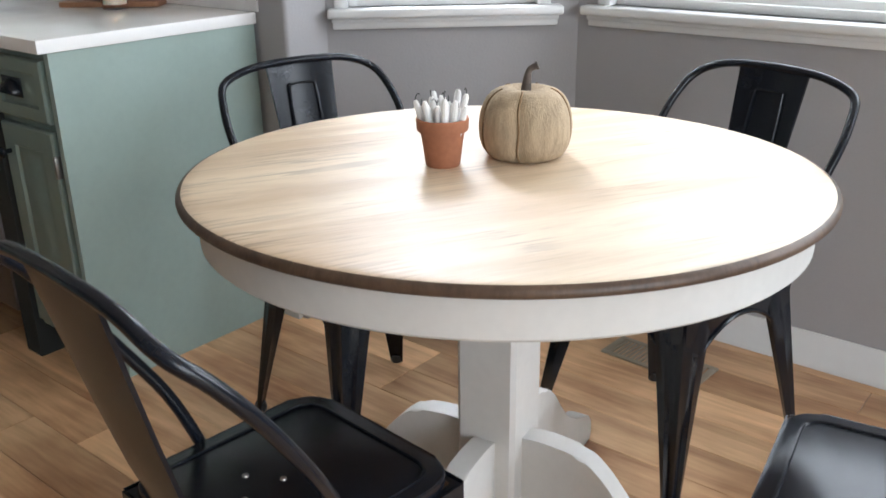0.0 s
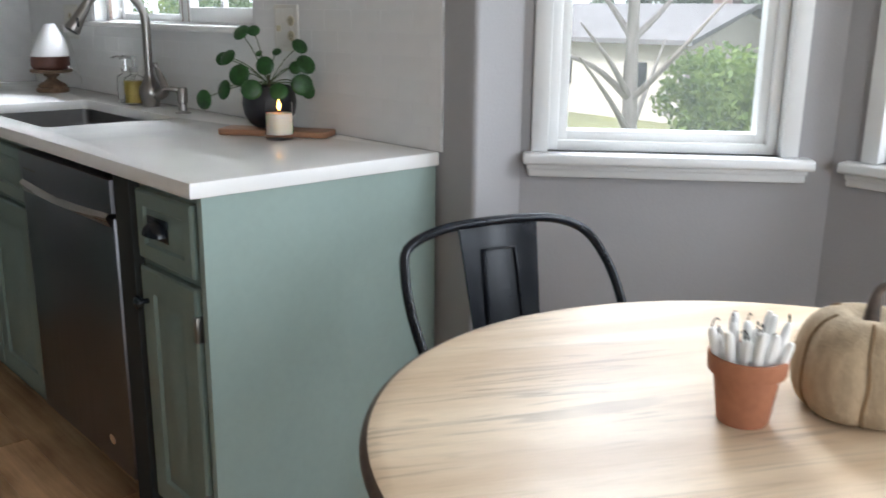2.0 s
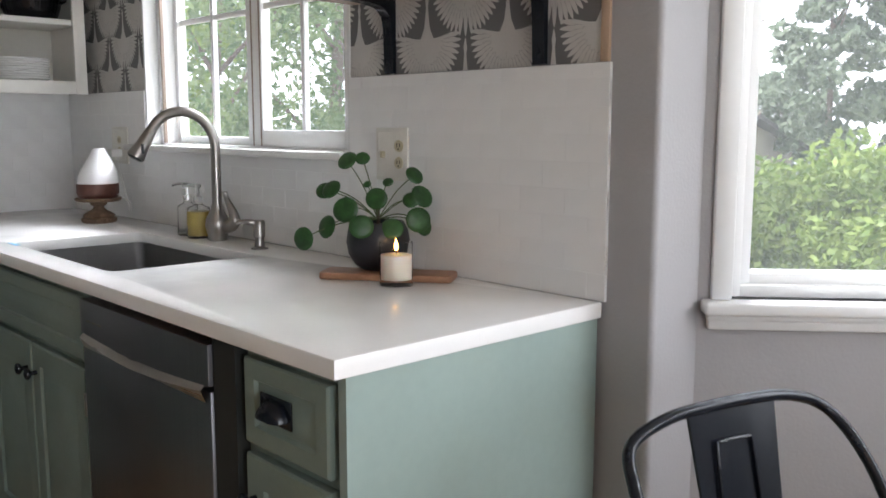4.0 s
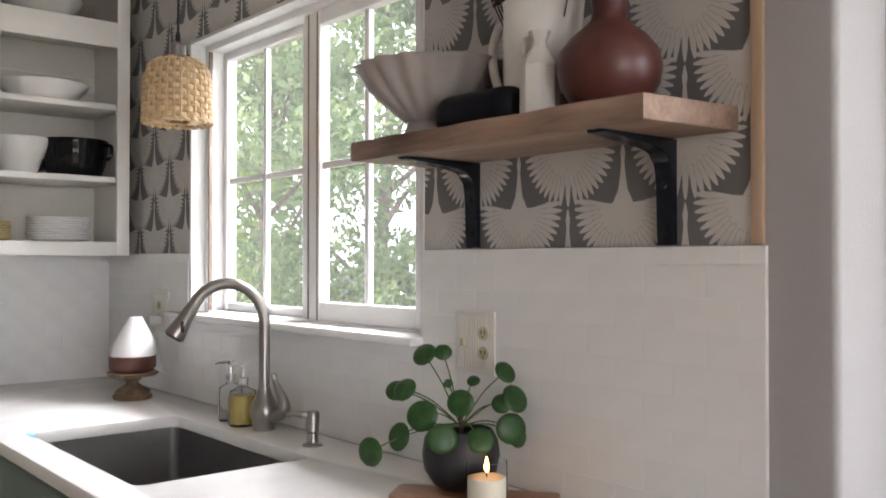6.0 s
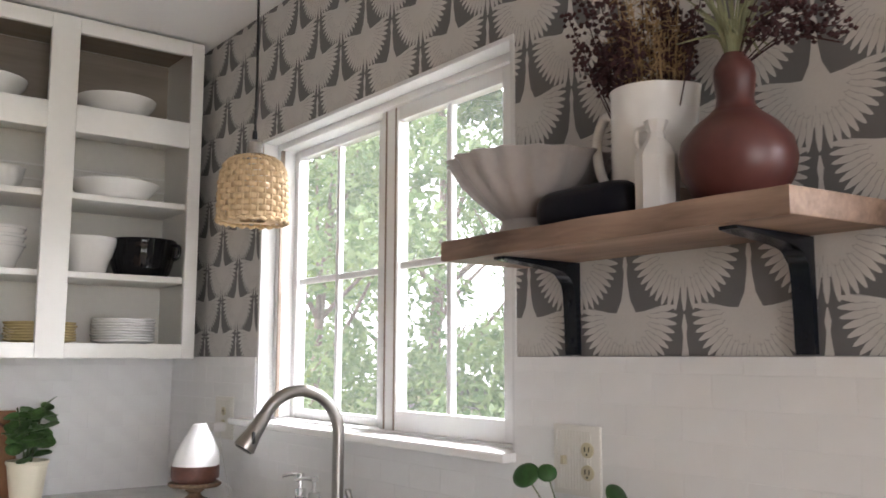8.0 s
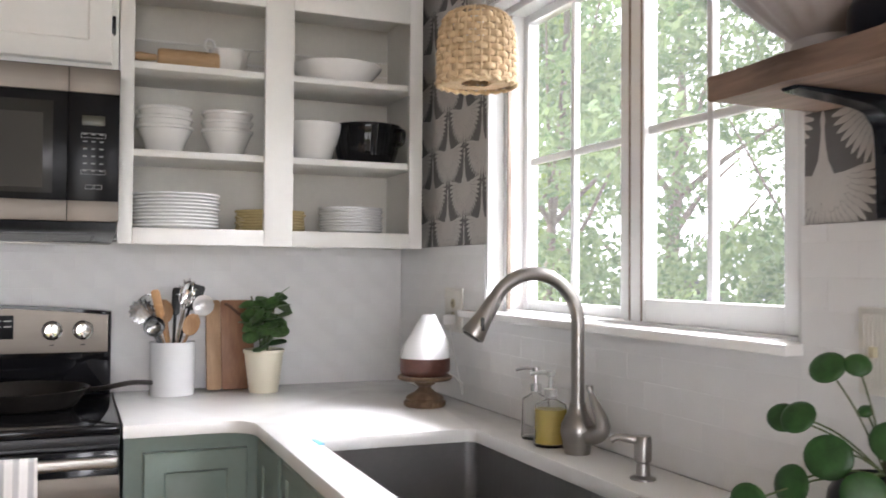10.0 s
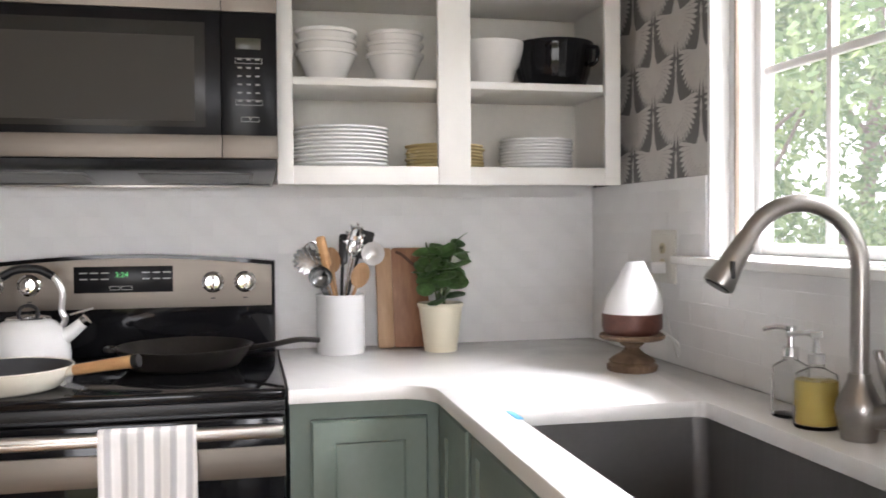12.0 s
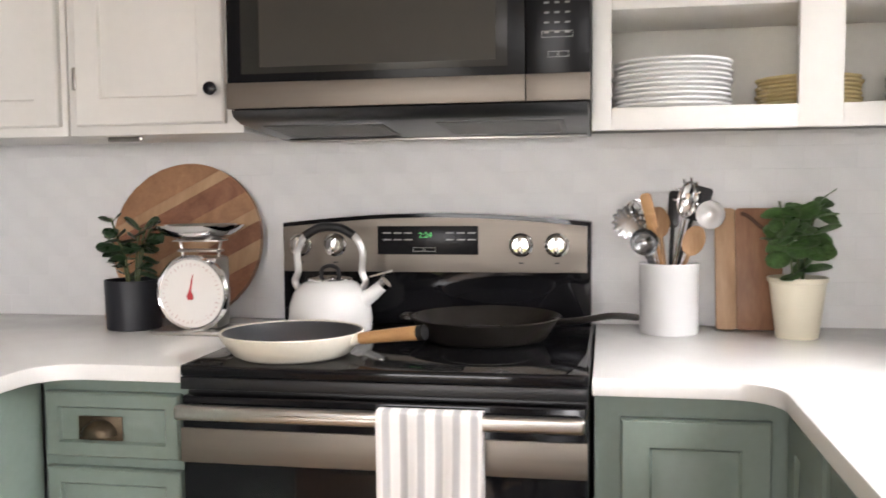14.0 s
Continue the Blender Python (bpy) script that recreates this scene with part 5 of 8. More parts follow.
# flat rattan strands, each row woven before and behind every other rib
NR, STEP = 30, 4
bm = B()
for r in range(11):
    z = 1.7095 + 0.0142 * r
    high = 0.0078 if z < 1.84 else 0.0060
    rings = []
    for k in range(NR * STEP):
        a = 2 * math.pi * k / (NR * STEP)
        w = 0.0038 * math.sin(NR / 2 * a + (math.pi if r % 2 else 0))
        ring = []
        for dr, dz in ((-0.0014, 0.0), (-0.0008, 0.85), (0.0012, 0.55), (0.0020, 0.0), (0.0012, -0.55), (-0.0008, -0.85)):
            zz = z + high * dz
            q = shade_r(min(1.864, zz)) + w + dr
            ring.append(bm.verts.new((LX + q * math.cos(a), LY + q * math.sin(a), zz + 0.0008 * math.sin(5 * a + r))))
        rings.append(ring)
    for k in range(len(rings)):
        a_, b_ = rings[k], rings[(k + 1) % len(rings)]
        for q in range(6):
            bm.faces.new((a_[q], a_[(q + 1) % 6], b_[(q + 1) % 6], b_[q]))
shade = part("shade", bm, WICKER, pl, "woven rattan shade", angle=50)
shade["kind"] = "stuff"
bm = B()
for k in range(NR):
    a = 2 * math.pi * (k + 0.5) / NR
    tube(bm, [(LX + r * math.cos(a), LY + r * math.sin(a), z) for r, z in prof], 0.0026, 5)
ribs = part("ribs", bm, WICKER, shade)
ribs["kind"] = "stuff"
bm = B()
pts = [(LX + (0.0845 + 0.003 * math.sin(22 * a)) * math.cos(a), LY + (0.0845 + 0.003 * math.sin(22 * a)) * math.sin(a), 1.700 + 0.0025 * math.sin(22 * a + 1)) for a in [2 * math.pi * k / 110 for k in range(110)]]
tube(bm, pts, 0.0050, 6, closed=True)
part("rim", bm, WICKER, shade)
bm = B()
lathe(bm, [(0, 1.861), (0.035, 1.863), (0.033, 1.868), (0.020, 1.872), (0.019, 1.899), (0.010, 1.906), (0, 1.907)], (LX, LY, 0), 20)
part("socket_cap", bm, NICKEL, pl, "brushed metal socket cap")
bm = B()
lathe(bm, [(0, 1.785), (0.018, 1.790), (0.024, 1.810), (0.016, 1.835), (0.013, 1.861), (0, 1.862)], (LX, LY, 0), 16)
part("bulb", bm, MATTEW, pl)
bm = B()
tube(bm, smooth_line([(LX, LY, 1.905), (LX + 0.003, LY, 2.1), (LX - 0.002, LY, 2.3), (LX, LY, CEILING)], 6), 0.0035, 8)
lathe(bm, [(0, 1.905), (0.007, 1.907), (0.006, 1.930), (0, 1.932)], (LX, LY, 0), 10)
part("cord", bm, BLACKP, pl, "thin black cord")

# ---- faucet ----
FXC, FYC = -3.456, 1.80
fc = thing("faucet", (FXC, FYC, CTR), "brushed nickel pull-down kitchen faucet with side lever", "faucet")
bm = B()
lathe(bm, [(0, 0), (0.027, 0), (0.028, 0.006), (0.028, 0.010), (0.033, 0.028), (0.0365, 0.046), (0.034, 0.062), (0.025, 0.080), (0.0185, 0.094), (0.0172, 0.106), (0, 0.106)], (FXC, FYC, CTR), 28)
part("base", bm, NICKEL, fc)
line = [(FXC, FYC, CTR + 0.09), (FXC, FYC, 1.10)]
ARC = 0.098
arcp = [(FXC - 0.012 * (1 - math.cos(radians(a))) , FYC - ARC + ARC * math.cos(radians(a)), 1.185 + ARC * 1.08 * math.sin(radians(a))) for a in range(0, 151, 10)]
bm = B()
tube(bm, line + arcp, 0.0145, 14)
part("spout", bm, NICKEL, fc, "tall arched spout")
e0 = Vector(arcp[-1])
d = (e0 - Vector(arcp[-2])).normalized()
bm = B()
pts = [e0 - d * 0.004, e0 + d * 0.01, e0 + d * 0.05, e0 + d * 0.085, e0 + d * 0.09]
tube(bm, pts, [0.0145, 0.0165, 0.0195, 0.0255, 0.0245], 18)
head = part("spray_head", bm, NICKEL, fc)
bm = B()
tube(bm, [e0 + d * 0.0905, e0 + d * 0.093], [0.021, 0.020], 18)
part("nozzle", bm, BLACKP, head)
bm = B()
side = Vector((0, -1, 0)).cross(d).normalized()
box(bm, -0.004, 0.004, -0.0035, 0.0035, -0.014, 0.014, 0.002, m=Matrix.Translation(e0 + d * 0.06 + Vector((0.0212, -0.004, 0))))
part("button", bm, BLACKP, head)
bm = B()
lv = smooth_line([(FXC + 0.018, FYC + 0.008, CTR + 0.040), (FXC + 0.040, FYC + 0.018, CTR + 0.044), (FXC + 0.056, FYC + 0.024, CTR + 0.058), (FXC + 0.054, FYC + 0.022, CTR + 0.082), (FXC + 0.042, FYC + 0.014, CTR + 0.112), (FXC + 0.034, FYC + 0.009, CTR + 0.136), (FXC + 0.033, FYC + 0.008, CTR + 0.146)], 4)
tube(bm, lv, [0.021 - 0.003 * i / 8 if i < 8 else (0.018 - 0.0125 * (i - 8) / 12 if i < 20 else 0.0075) for i in range(len(lv))], 12)
part("lever", bm, NICKEL, fc)

# ---- built-in soap pump ----
sp_ = thing("soap_dispenser", (-3.209, 1.79, CTR), "brushed nickel deck-mounted soap pump", "soap dispenser")
bm = B()
lathe(bm, [(0, 0), (0.024, 0), (0.024, 0.004), (0.014, 0.008), (0.0125, 0.03), (0.016, 0.034), (0.0165, 0.074), (0.014, 0.08), (0, 0.081)], (-3.209, 1.79, CTR), 22)
part("body", bm, NICKEL, sp_)
bm = B()
tube(bm, smooth_line([(-3.209, 1.79, CTR + 0.068), (-3.216, 1.770, CTR + 0.074), (-3.230, 1.748, CTR + 0.076), (-3.236, 1.738, CTR + 0.070)], 5), [0.0085] * 8 + [0.007] * 8, 10)
part("nozzle", bm, NICKEL, sp_)

# ---- two pump bottles ----
CLEARG = shader("clear_bottle_glass", (0.95, 0.96, 0.95), 0.02, clear=1.0, ior=1.07, vary=0.0, bump=0.0, rough_vary=0.0)
AMBER = shader("amber_soap", (0.93, 0.72, 0.20), 0.25, vary=0.05, bump=0.0, clear=0.55)
CLEARP = shader("clear_plastic_pump", (0.80, 0.80, 0.78), 0.2, clear=0.5, vary=0.0, bump=0.0)


def pump_bottle(name, x, y, outline, h, glass, pump, label, fill=None):
    b = thing(name, (x, y, CTR), label, "soap bottle")
    bm = B()
    lathe(bm, [(0, 0), (outline - 0.003, 0), (outline, 0.004), (outline * 0.99, h * 0.72), (outline * 0.90, h * 0.90), (0.014, h), (0.013, h + 0.008), (0.011, h + 0.008), (0.012, h - 0.002), (outline * 0.84, h * 0.88), (outline - 0.004, 0.006), (0, 0.005)], (x, y, CTR), 28)
    body = part("bottle", bm, glass, b)
    if fill:
        bm = B()
        lathe(bm, [(0, 0.0055), (outline - 0.0045, 0.0065), (outline * 0.985 - 0.0045, h * 0.70), (outline * 0.86, h * 0.80), (0, h * 0.80)], (x, y, CTR), 28)
        part("soap", bm, fill, body)
    bm = B()
    lathe(bm, [(0, h + 0.008), (0.014, h + 0.008), (0.014, h + 0.024), (0.006, h + 0.026), (0.0045, h + 0.05), (0.010, h + 0.052), (0.010, h + 0.062), (0, h + 0.063)], (x, y, CTR), 18)
    tube(bm, smooth_line([(x, y, CTR + h + 0.057), (x - 0.02, y - 0.016, CTR + h + 0.058), (x - 0.038, y - 0.03, CTR + h + 0.052)], 4), 0.0045, 8)
    part("pump", bm, pump, b)


pump_bottle("glass_soap_bottle", -3.640, 1.80, 0.034, 0.100, CLEARG, CHROME, "clear glass soap bottle with chrome pump")
pump_bottle("amber_soap_bottle", -3.552, 1.79, 0.038, 0.100, CLEARG, CLEARP, "clear bottle of amber soap with plastic pump", AMBER)

# ---- diffuser on a turned stand ----
DARKW = wood("dark_red_wood_grain", (0.050, 0.016, 0.011), (0.125, 0.044, 0.028), 0.4, 0, 30)
TURN = wood("turned_brown_wood", (0.085, 0.050, 0.030), (0.24, 0.155, 0.095), 0.6, 2, 30, 0.2)
DX, DY = -4.178, 1.738
st = thing("cake_stand", (DX, DY, CTR), "small turned wooden pedestal stand", "stand")
bm = B()
lathe(bm, [(0, 0), (0.054, 0), (0.057, 0.004), (0.058, 0.014), (0.050, 0.020), (0.053, 0.024), (0.048, 0.031), (0.028, 0.042), (0.018, 0.051), (0.018, 0.056), (0.028, 0.064), (0.028, 0.070), (0.02, 0.074), (0, 0.074)], (DX, DY, CTR), 48, wave=lambda a, i: 1 + (0.03 * math.cos(24 * a) if i in (2, 3, 5, 10) else 0))
part("foot", bm, TURN, st)
bm = B()
lathe(bm, [(0, 0.0742), (0.070, 0.0745), (0.077, 0.079), (0.078, 0.084), (0.075, 0.087), (0, 0.086)], (DX, DY, CTR), 48)
part("plate", bm, TURN, st)
df_ = thing("diffuser", (DX, DY, CTR + 0.0866), "white teardrop aroma diffuser with dark wood base", "diffuser")
bm = B()
lathe(bm, [(0, 0), (0.060, 0), (0.067, 0.006), (0.0705, 0.018), (0.0708, 0.050), (0, 0.050)], (DX, DY, CTR + 0.0866), 40)
part("base", bm, DARKW, df_)
bm = B()
lathe(bm, [(0, 0.0464), (0.0705, 0.0464), (0.0700, 0.062), (0.0645, 0.086), (0.0535, 0.110), (0.0400, 0.134), (0.0285, 0.154), (0.0225, 0.166), (0.0195, 0.170), (0.0150, 0.168), (0.010, 0.15), (0, 0.149)], (DX, DY, CTR + 0.0866), 40,
      m=Matrix(((1, 0, 0.0, 0), (0, 1, 0.07, -0.0033), (0, 0.11, 1, 0), (0, 0, 0, 1))))
part("cover", bm, shader("glossy_white_plastic", (0.82, 0.82, 0.82), 0.12, vary=0.01, bump=0.0), df_, "glossy white teardrop cover")
bm = B()
tube(bm, smooth_line([(DX + 0.05, DY + 0.045, CTR + 0.1), (DX + 0.075, DY + 0.08, CTR + 0.07), (DX + 0.03, DY + 0.1, CTR + 0.03), (DX - 0.03, DY + 0.12, CTR + 0.06), (-4.285, 1.862, 1.10), (-4.283, 1.862, 1.15)], 6), 0.0018, 6)
part("cord", bm, MATTEW, df_, "thin white cord")


# ---- outlet and switch plates ----
PLATE = shader("ivory_wall_plate", (0.72, 0.70, 0.65), 0.4, vary=0.03, bump=0.02)
IVORY = shader("yellowed_receptacle", (0.55, 0.49, 0.34), 0.4, vary=0.05, bump=0.0)


def wall_plate(x0, x1, z0, z1, columns, label):
    w = thing("wall_plate", ((x0 + x1) / 2, YN - 0.009, z0), label, "outlet")
    bm = B()
    y = YN - 0.0085
    box(bm, x0, x1, y - 0.006, y, z0, z1, 0.002)
    plate = part("plate", bm, PLATE, w)
    bm = B()
    n = int((x1 - x0 - 0.02) / 0.0075)
    for k in range(n):
        xx = x0 + 0.011 + 0.0075 * k
        tube(bm, [(xx, y - 0.0062, z0 + 0.010), (xx, y - 0.0062, z1 - 0.010)], 0.0016, 5)
    r = part("reeding", bm, PLATE, plate)
    r["kind"] = "stuff"
    for kind, cx in columns:
        if kind == "outlet":
            for dz in (-0.02, 0.02):
                zc = (z0 + z1) / 2 + dz
                bm = B()
                prism(bm, [(cx + 0.0155 * math.cos(a), zc + 0.014 * math.sin(a)) for a in [2 * math.pi * k / 20 for k in range(20)]], -(y - 0.0065), -(y - 0.0095), FACE_Y, 0.0008)
                rc = part("receptacle", bm, IVORY, plate)
                bm = B()
                for sx in (-0.005, 0.005):
                    box(bm, cx + sx - 0.0011, cx + sx + 0.0011, y - 0.0101, y - 0.0094, zc - 0.003, zc + 0.006)
                lathe(bm, [(0, 0), (0.0022, 0), (0.0022, 0.0006), (0, 0.0006)], (cx, y - 0.0095, zc - 0.0075), 8, m=Matrix.Rotation(radians(90), 4, "X"))
                part("slots", bm, BLACKP, rc)
        else:
            bm = B()
            zc = (z0 + z1) / 2
            box(bm, cx - 0.0045, cx + 0.0045, y - 0.016, y - 0.006, zc - 0.009, zc + 0.007, 0.0015)
            part("toggle", bm, IVORY, plate)
    return w


wall_plate(-2.796, -2.679, 1.121, 1.247, (("switch", -2.765), ("outlet", -2.708)), "ivory reeded switch and outlet plate on tile")
wall_plate(-4.362, -4.228, 1.112, 1.245, (("outlet", -4.293),), "ivory outlet plate with a plugged-in adapter")
bm = B()
box(bm, -4.298, -4.262, 1.828, 1.869, 1.137, 1.166, 0.004)
solid("plug_adapter", bm, MATTEW, "small white plug in the outlet", "plug", at=(-4.28, 1.869, 1.15))

# ---- pilea on its board, and the candle ----
BOARD = wood("reddish_serving_board", (0.23, 0.105, 0.055), (0.40, 0.215, 0.12), 0.5, 0, 20, 0.1)
tray_m = Matrix.Translation((-2.597, 1.746, CTR)) @ Matrix.Rotation(math.atan2(0.176, 0.242), 4, "Z")
bm = B()
prism(bm, rounded(-0.150, 0.150, -0.044, 0.044, 0.012, 4), 0.0005, 0.016, tray_m, 0.003)
solid("serving_board", bm, BOARD, "narrow reddish wooden serving board on the counter", "board", at=(-2.597, 1.746, CTR))
POTB = shader("matte_black_pot", (0.016, 0.017, 0.022), 0.45, vary=0.15, scale=12, bump=0.04)
SOIL = shader("potting_soil", (0.025, 0.018, 0.012), 0.95, vary=0.4, scale=60, fine=200, bump=0.5)
PILEA = shader("pilea_leaf", (0.024, 0.082, 0.018), 0.42, vary=0.45, scale=25, fine=90, bump=0.05)
STEM = shader("green_stem", (0.10, 0.13, 0.055), 0.5, vary=0.15, bump=0.03)
QX, QY, QZ = -2.645, 1.756, CTR + 0.0165
pp = thing("pilea_plant", (QX, QY, QZ), "round-leaved pilea plant in a matte black pot", "potted plant")
bm = B()
lathe(bm, [(0, 0), (0.036, 0), (0.052, 0.010), (0.067, 0.034), (0.072, 0.062), (0.068, 0.090), (0.058, 0.108), (0.054, 0.108), (0.062, 0.088), (0.064, 0.062), (0, 0.06)], (QX, QY, QZ), 40)
part("pot", bm, POTB, pp)
bm = B()
lathe(bm, [(0, 0.094), (0.03, 0.096), (0.0595, 0.09), (0.0595, 0.07), (0, 0.07)], (QX, QY, QZ), 24)
part("soil", bm, SOIL, pp)
bm = B()
tube(bm, smooth_line([(QX, QY, QZ + 0.09), (QX + 0.002, QY, QZ + 0.115), (QX - 0.002, QY, QZ + 0.135)], 4), 0.004, 8)
part("main_stem", bm, shader("brown_stem", (0.07, 0.045, 0.03), 0.7), pp)


def disc_leaf(parent, base, at, r, face, mat, name="leaf"):
    """A round, slightly cupped leaf on a thin stalk."""
    bm = B()
    c, f = Vector(at), Vector(face).normalized()
    tube(bm, smooth_line([base, (Vector(base) + c) / 2 + Vector((0, 0, 0.012)), c], 5), 0.0014, 5)
    st_ = part("stalk", bm, STEM, parent)
    bm = B()
    m = Matrix.Translation(c) @ f.to_track_quat("Z", "Y").to_matrix().to_4x4()
    lathe(bm, [(0, 0.0025), (r * 0.35, 0.001), (r * 0.7, 0.0005), (r * 0.93, -0.0015), (r, -0.004), (r * 0.93, -0.0028), (r * 0.6, -0.001), (0, 0.001)], m=m, n=22, wave=lambda a, i: 1 + 0.05 * math.cos(a + 1) + 0.03 * math.cos(2 * a))
    part(name, bm, mat, parent, angle=60)


# offsets from the stem: along the view's right, up, towards the room, radius
U, V = Vector((0.66, 0.75, 0)), Vector((0.75, -0.66, 0))
rl = random.Random(21)
for u, w, v, r in ((-0.062, 0.140, 0.0, 0.023), (-0.030, 0.145, 0.01, 0.016), (-0.094, 0.075, 0.01, 0.023), (-0.108, 0.070, -0.01, 0.020), (-0.064, 0.030, 0.04, 0.028), (-0.103, -0.010, 0.03, 0.026), (-0.148, -0.036, 0.045, 0.026),
                   (-0.030, -0.005, 0.075, 0.026), (-0.002, 0.055, 0.05, 0.024), (0.075, 0.105, -0.01, 0.022), (0.090, 0.058, 0.01, 0.027), (0.066, 0.050, 0.02, 0.018), (0.082, 0.005, 0.03, 0.028), (0.094, -0.012, 0.01, 0.022),
                   (-0.022, 0.085, 0.0, 0.009), (0.020, 0.090, 0.0, 0.012), (0.03, -0.01, 0.06, 0.024)):
    at = Vector((QX, QY, QZ + 0.110)) + U * u * 1.12 + V * v + Vector((0, 0, w * 0.98))
    at.y = min(at.y, YN - 0.03)
    disc_leaf(pp, (QX, QY, QZ + 0.112), at, r * 1.04, V + U * (u * 5 + rl.uniform(-0.5, 0.5)) + Vector((0, 0, 0.35 + 1.2 * w + rl.uniform(-0.3, 0.6))), PILEA)

cd = thing("candle", (-2.522, 1.706, CTR), "lit cream candle in a clear glass jar", "candle")
WAX = shader("cream_wax", (0.68, 0.61, 0.50), 0.5, vary=0.03, bump=0.02, sub=0.3)
bm = B()
lathe(bm, [(0, 0), (0.034, 0), (0.0355, 0.003), (0.0355, 0.094), (0.0345, 0.095), (0.0335, 0.094), (0.0335, 0.014), (0, 0.012)], (-2.522, 1.706, CTR), 36)
jar = part("jar", bm, CLEARG, cd, "clear glass jar")
jar.visible_shadow = False
bm = B()
lathe(bm, [(0, 0.0145), (0.033, 0.0145), (0.033, 0.066), (0.030, 0.067), (0, 0.066)], (-2.522, 1.706, CTR), 36)
part("wax", bm, WAX, cd)
bm = B()
tube(bm, [(-2.522, 1.706, CTR + 0.065), (-2.522, 1.706, CTR + 0.075)], 0.0012, 6)
part("wick", bm, BLACKP, cd)
bm = B()
lathe(bm, [(0, 0), (0.0036, 0.004), (0.0046, 0.009), (0.0034, 0.016), (0.0014, 0.024), (0, 0.029)], (-2.522, 1.706, CTR + 0.073), 14)
part("flame", bm, shader("candle_flame", (1.0, 0.6, 0.2), 0.5, bump=0.0, vary=0.0, emit=((1.0, 0.42, 0.09), 9.0)), cd, "small orange flame")

# ---- crockery in the open cabinet ----
CUPX = -4.625


def stack(name, x, y, z, r, h, n, mat, label, category, group=""):
    """A stack of plates, each one a part."""
    s = thing(name, (x, y, z), label, category, group)
    for k in range(n):
        bm = B()
        a = z + h * k / n
        q = r * (1 + random.Random(k).uniform(-0.012, 0.012))
        ox = random.Random(k + 50).uniform(-0.003, 0.003)
        lathe(bm, [(0, 0), (q * 0.6, 0), (q * 0.66, 0.002), (q * 0.985, 0.0088), (q, 0.0104), (q, 0.0146), (q * 0.975, 0.0140), (q * 0.64, 0.006), (0, 0.005)], (x + ox, y - ox, a), 60, wave=lambda t_, i: 1 + (0.010 * math.cos(12 * t_ + 2.1 * k) if 2 < i < 7 else 0))
        part("plate", bm, mat, s)
    return s


def bowl_shape(bm, x, y, z, r, h, foot=0.5, n=36, spout=0.0, lip=False):
    roll = [(r * 0.965, h * 0.87), (r * 1.03, h * 0.885), (r * 1.045, h * 0.94), (r * 1.03, h * 0.99)] if lip else []
    lathe(bm, [(0, 0), (r * foot, 0), (r * foot * 1.05, 0.004), (r * (0.42 + 0.5 * foot), h * 0.35), (r * 0.95, h * 0.80)] + roll + [(r, h), (r * 0.975, h), (r * 0.92, h * 0.80), (r * (0.37 + 0.5 * foot), h * 0.38), (r * 0.4, 0.008), (0, 0.007)], (x, y, z), n,
          wave=(lambda a, i: 1 + (spout * max(0, math.cos(a - 1.75)) ** 18 if 4 <= i <= 7 else 0)) if spout else None)


BLUEW = shader("cool_white_china", (0.80, 0.80, 0.79), 0.2, vary=0.03, bump=0.0)
CREAMY = shader("yellow_cream_china", (0.62, 0.50, 0.26), 0.25, vary=0.04, bump=0.0)
stack("plate_stack", CUPX, 1.101, 1.4115, 0.127, 0.104, 10, BLUEW, "stack of white scalloped dinner plates", "plates", group="plate stacks")
stack("plate_stack", CUPX - 0.02, 1.392, 1.4115, 0.108, 0.062, 7, CREAMY, "stack of cream yellow saucers", "plates", group="plate stacks")
stack("plate_stack", CUPX, 1.650, 1.4115, 0.102, 0.080, 9, BLUEW, "stack of white dessert plates", "plates", group="plate stacks")
for y, r in ((1.065, 0.080), (1.250, 0.076)):
    s = thing("bowl_stack", (CUPX, y, 1.6375), "stack of three white bowls", "bowls", "bowl stacks")
    for k in range(3):
        bm = B()
        bowl_shape(bm, CUPX + 0.002 * k, y, 1.6375 + 0.027 * k, r * (1 - 0.008 * k), 0.086, 0.60, lip=True)
        part("bowl", bm, CERAM, s)
bm = B()
bowl_shape(bm, CUPX, 1.522, 1.6375, 0.092, 0.124, 0.58, 48, 0.2)
solid("mixing_bowl", bm, CERAM, "white mixing bowl with a pouring lip", "bowl", at=(CUPX, 1.515, 1.6375))
bb = thing("batter_bowl", (CUPX, 1.702, 1.6375), "black ribbed batter bowl", "bowl")
bm = B()
lathe(bm, [(0, 0), (0.082, 0), (0.087, 0.004), (0.100, 0.042), (0.108, 0.085), (0.110, 0.112), (0.115, 0.124), (0.112, 0.129), (0.104, 0.124), (0.100, 0.085), (0.08, 0.03), (0, 0.01)], (CUPX, 1.702, 1.6375), 96, wave=lambda a, i: 1 + (0.012 * math.cos(32 * a) if 2 <= i <= 4 else 0))
part("bowl", bm, BLACKG, bb, angle=60)
bm = B()
tube(bm, smooth_line([(CUPX + 0.07, 1.788, 1.750), (CUPX + 0.085, 1.800, 1.745), (CUPX + 0.085, 1.797, 1.71), (CUPX + 0.07, 1.784, 1.70)], 5), 0.006, 8)
part("handle", bm, BLACKG, bb)
bm = B()
bowl_shape(bm, CUPX, 1.596, 1.8885, 0.148, 0.062, 0.72)
solid("serving_bowl", bm, CERAM, "wide shallow white serving bowl", "bowl", at=(CUPX, 1.585, 1.8885))
PINW = wood("pale_rolling_pin", (0.36, 0.22, 0.11), (0.56, 0.38, 0.21), 0.5, 1, 30)
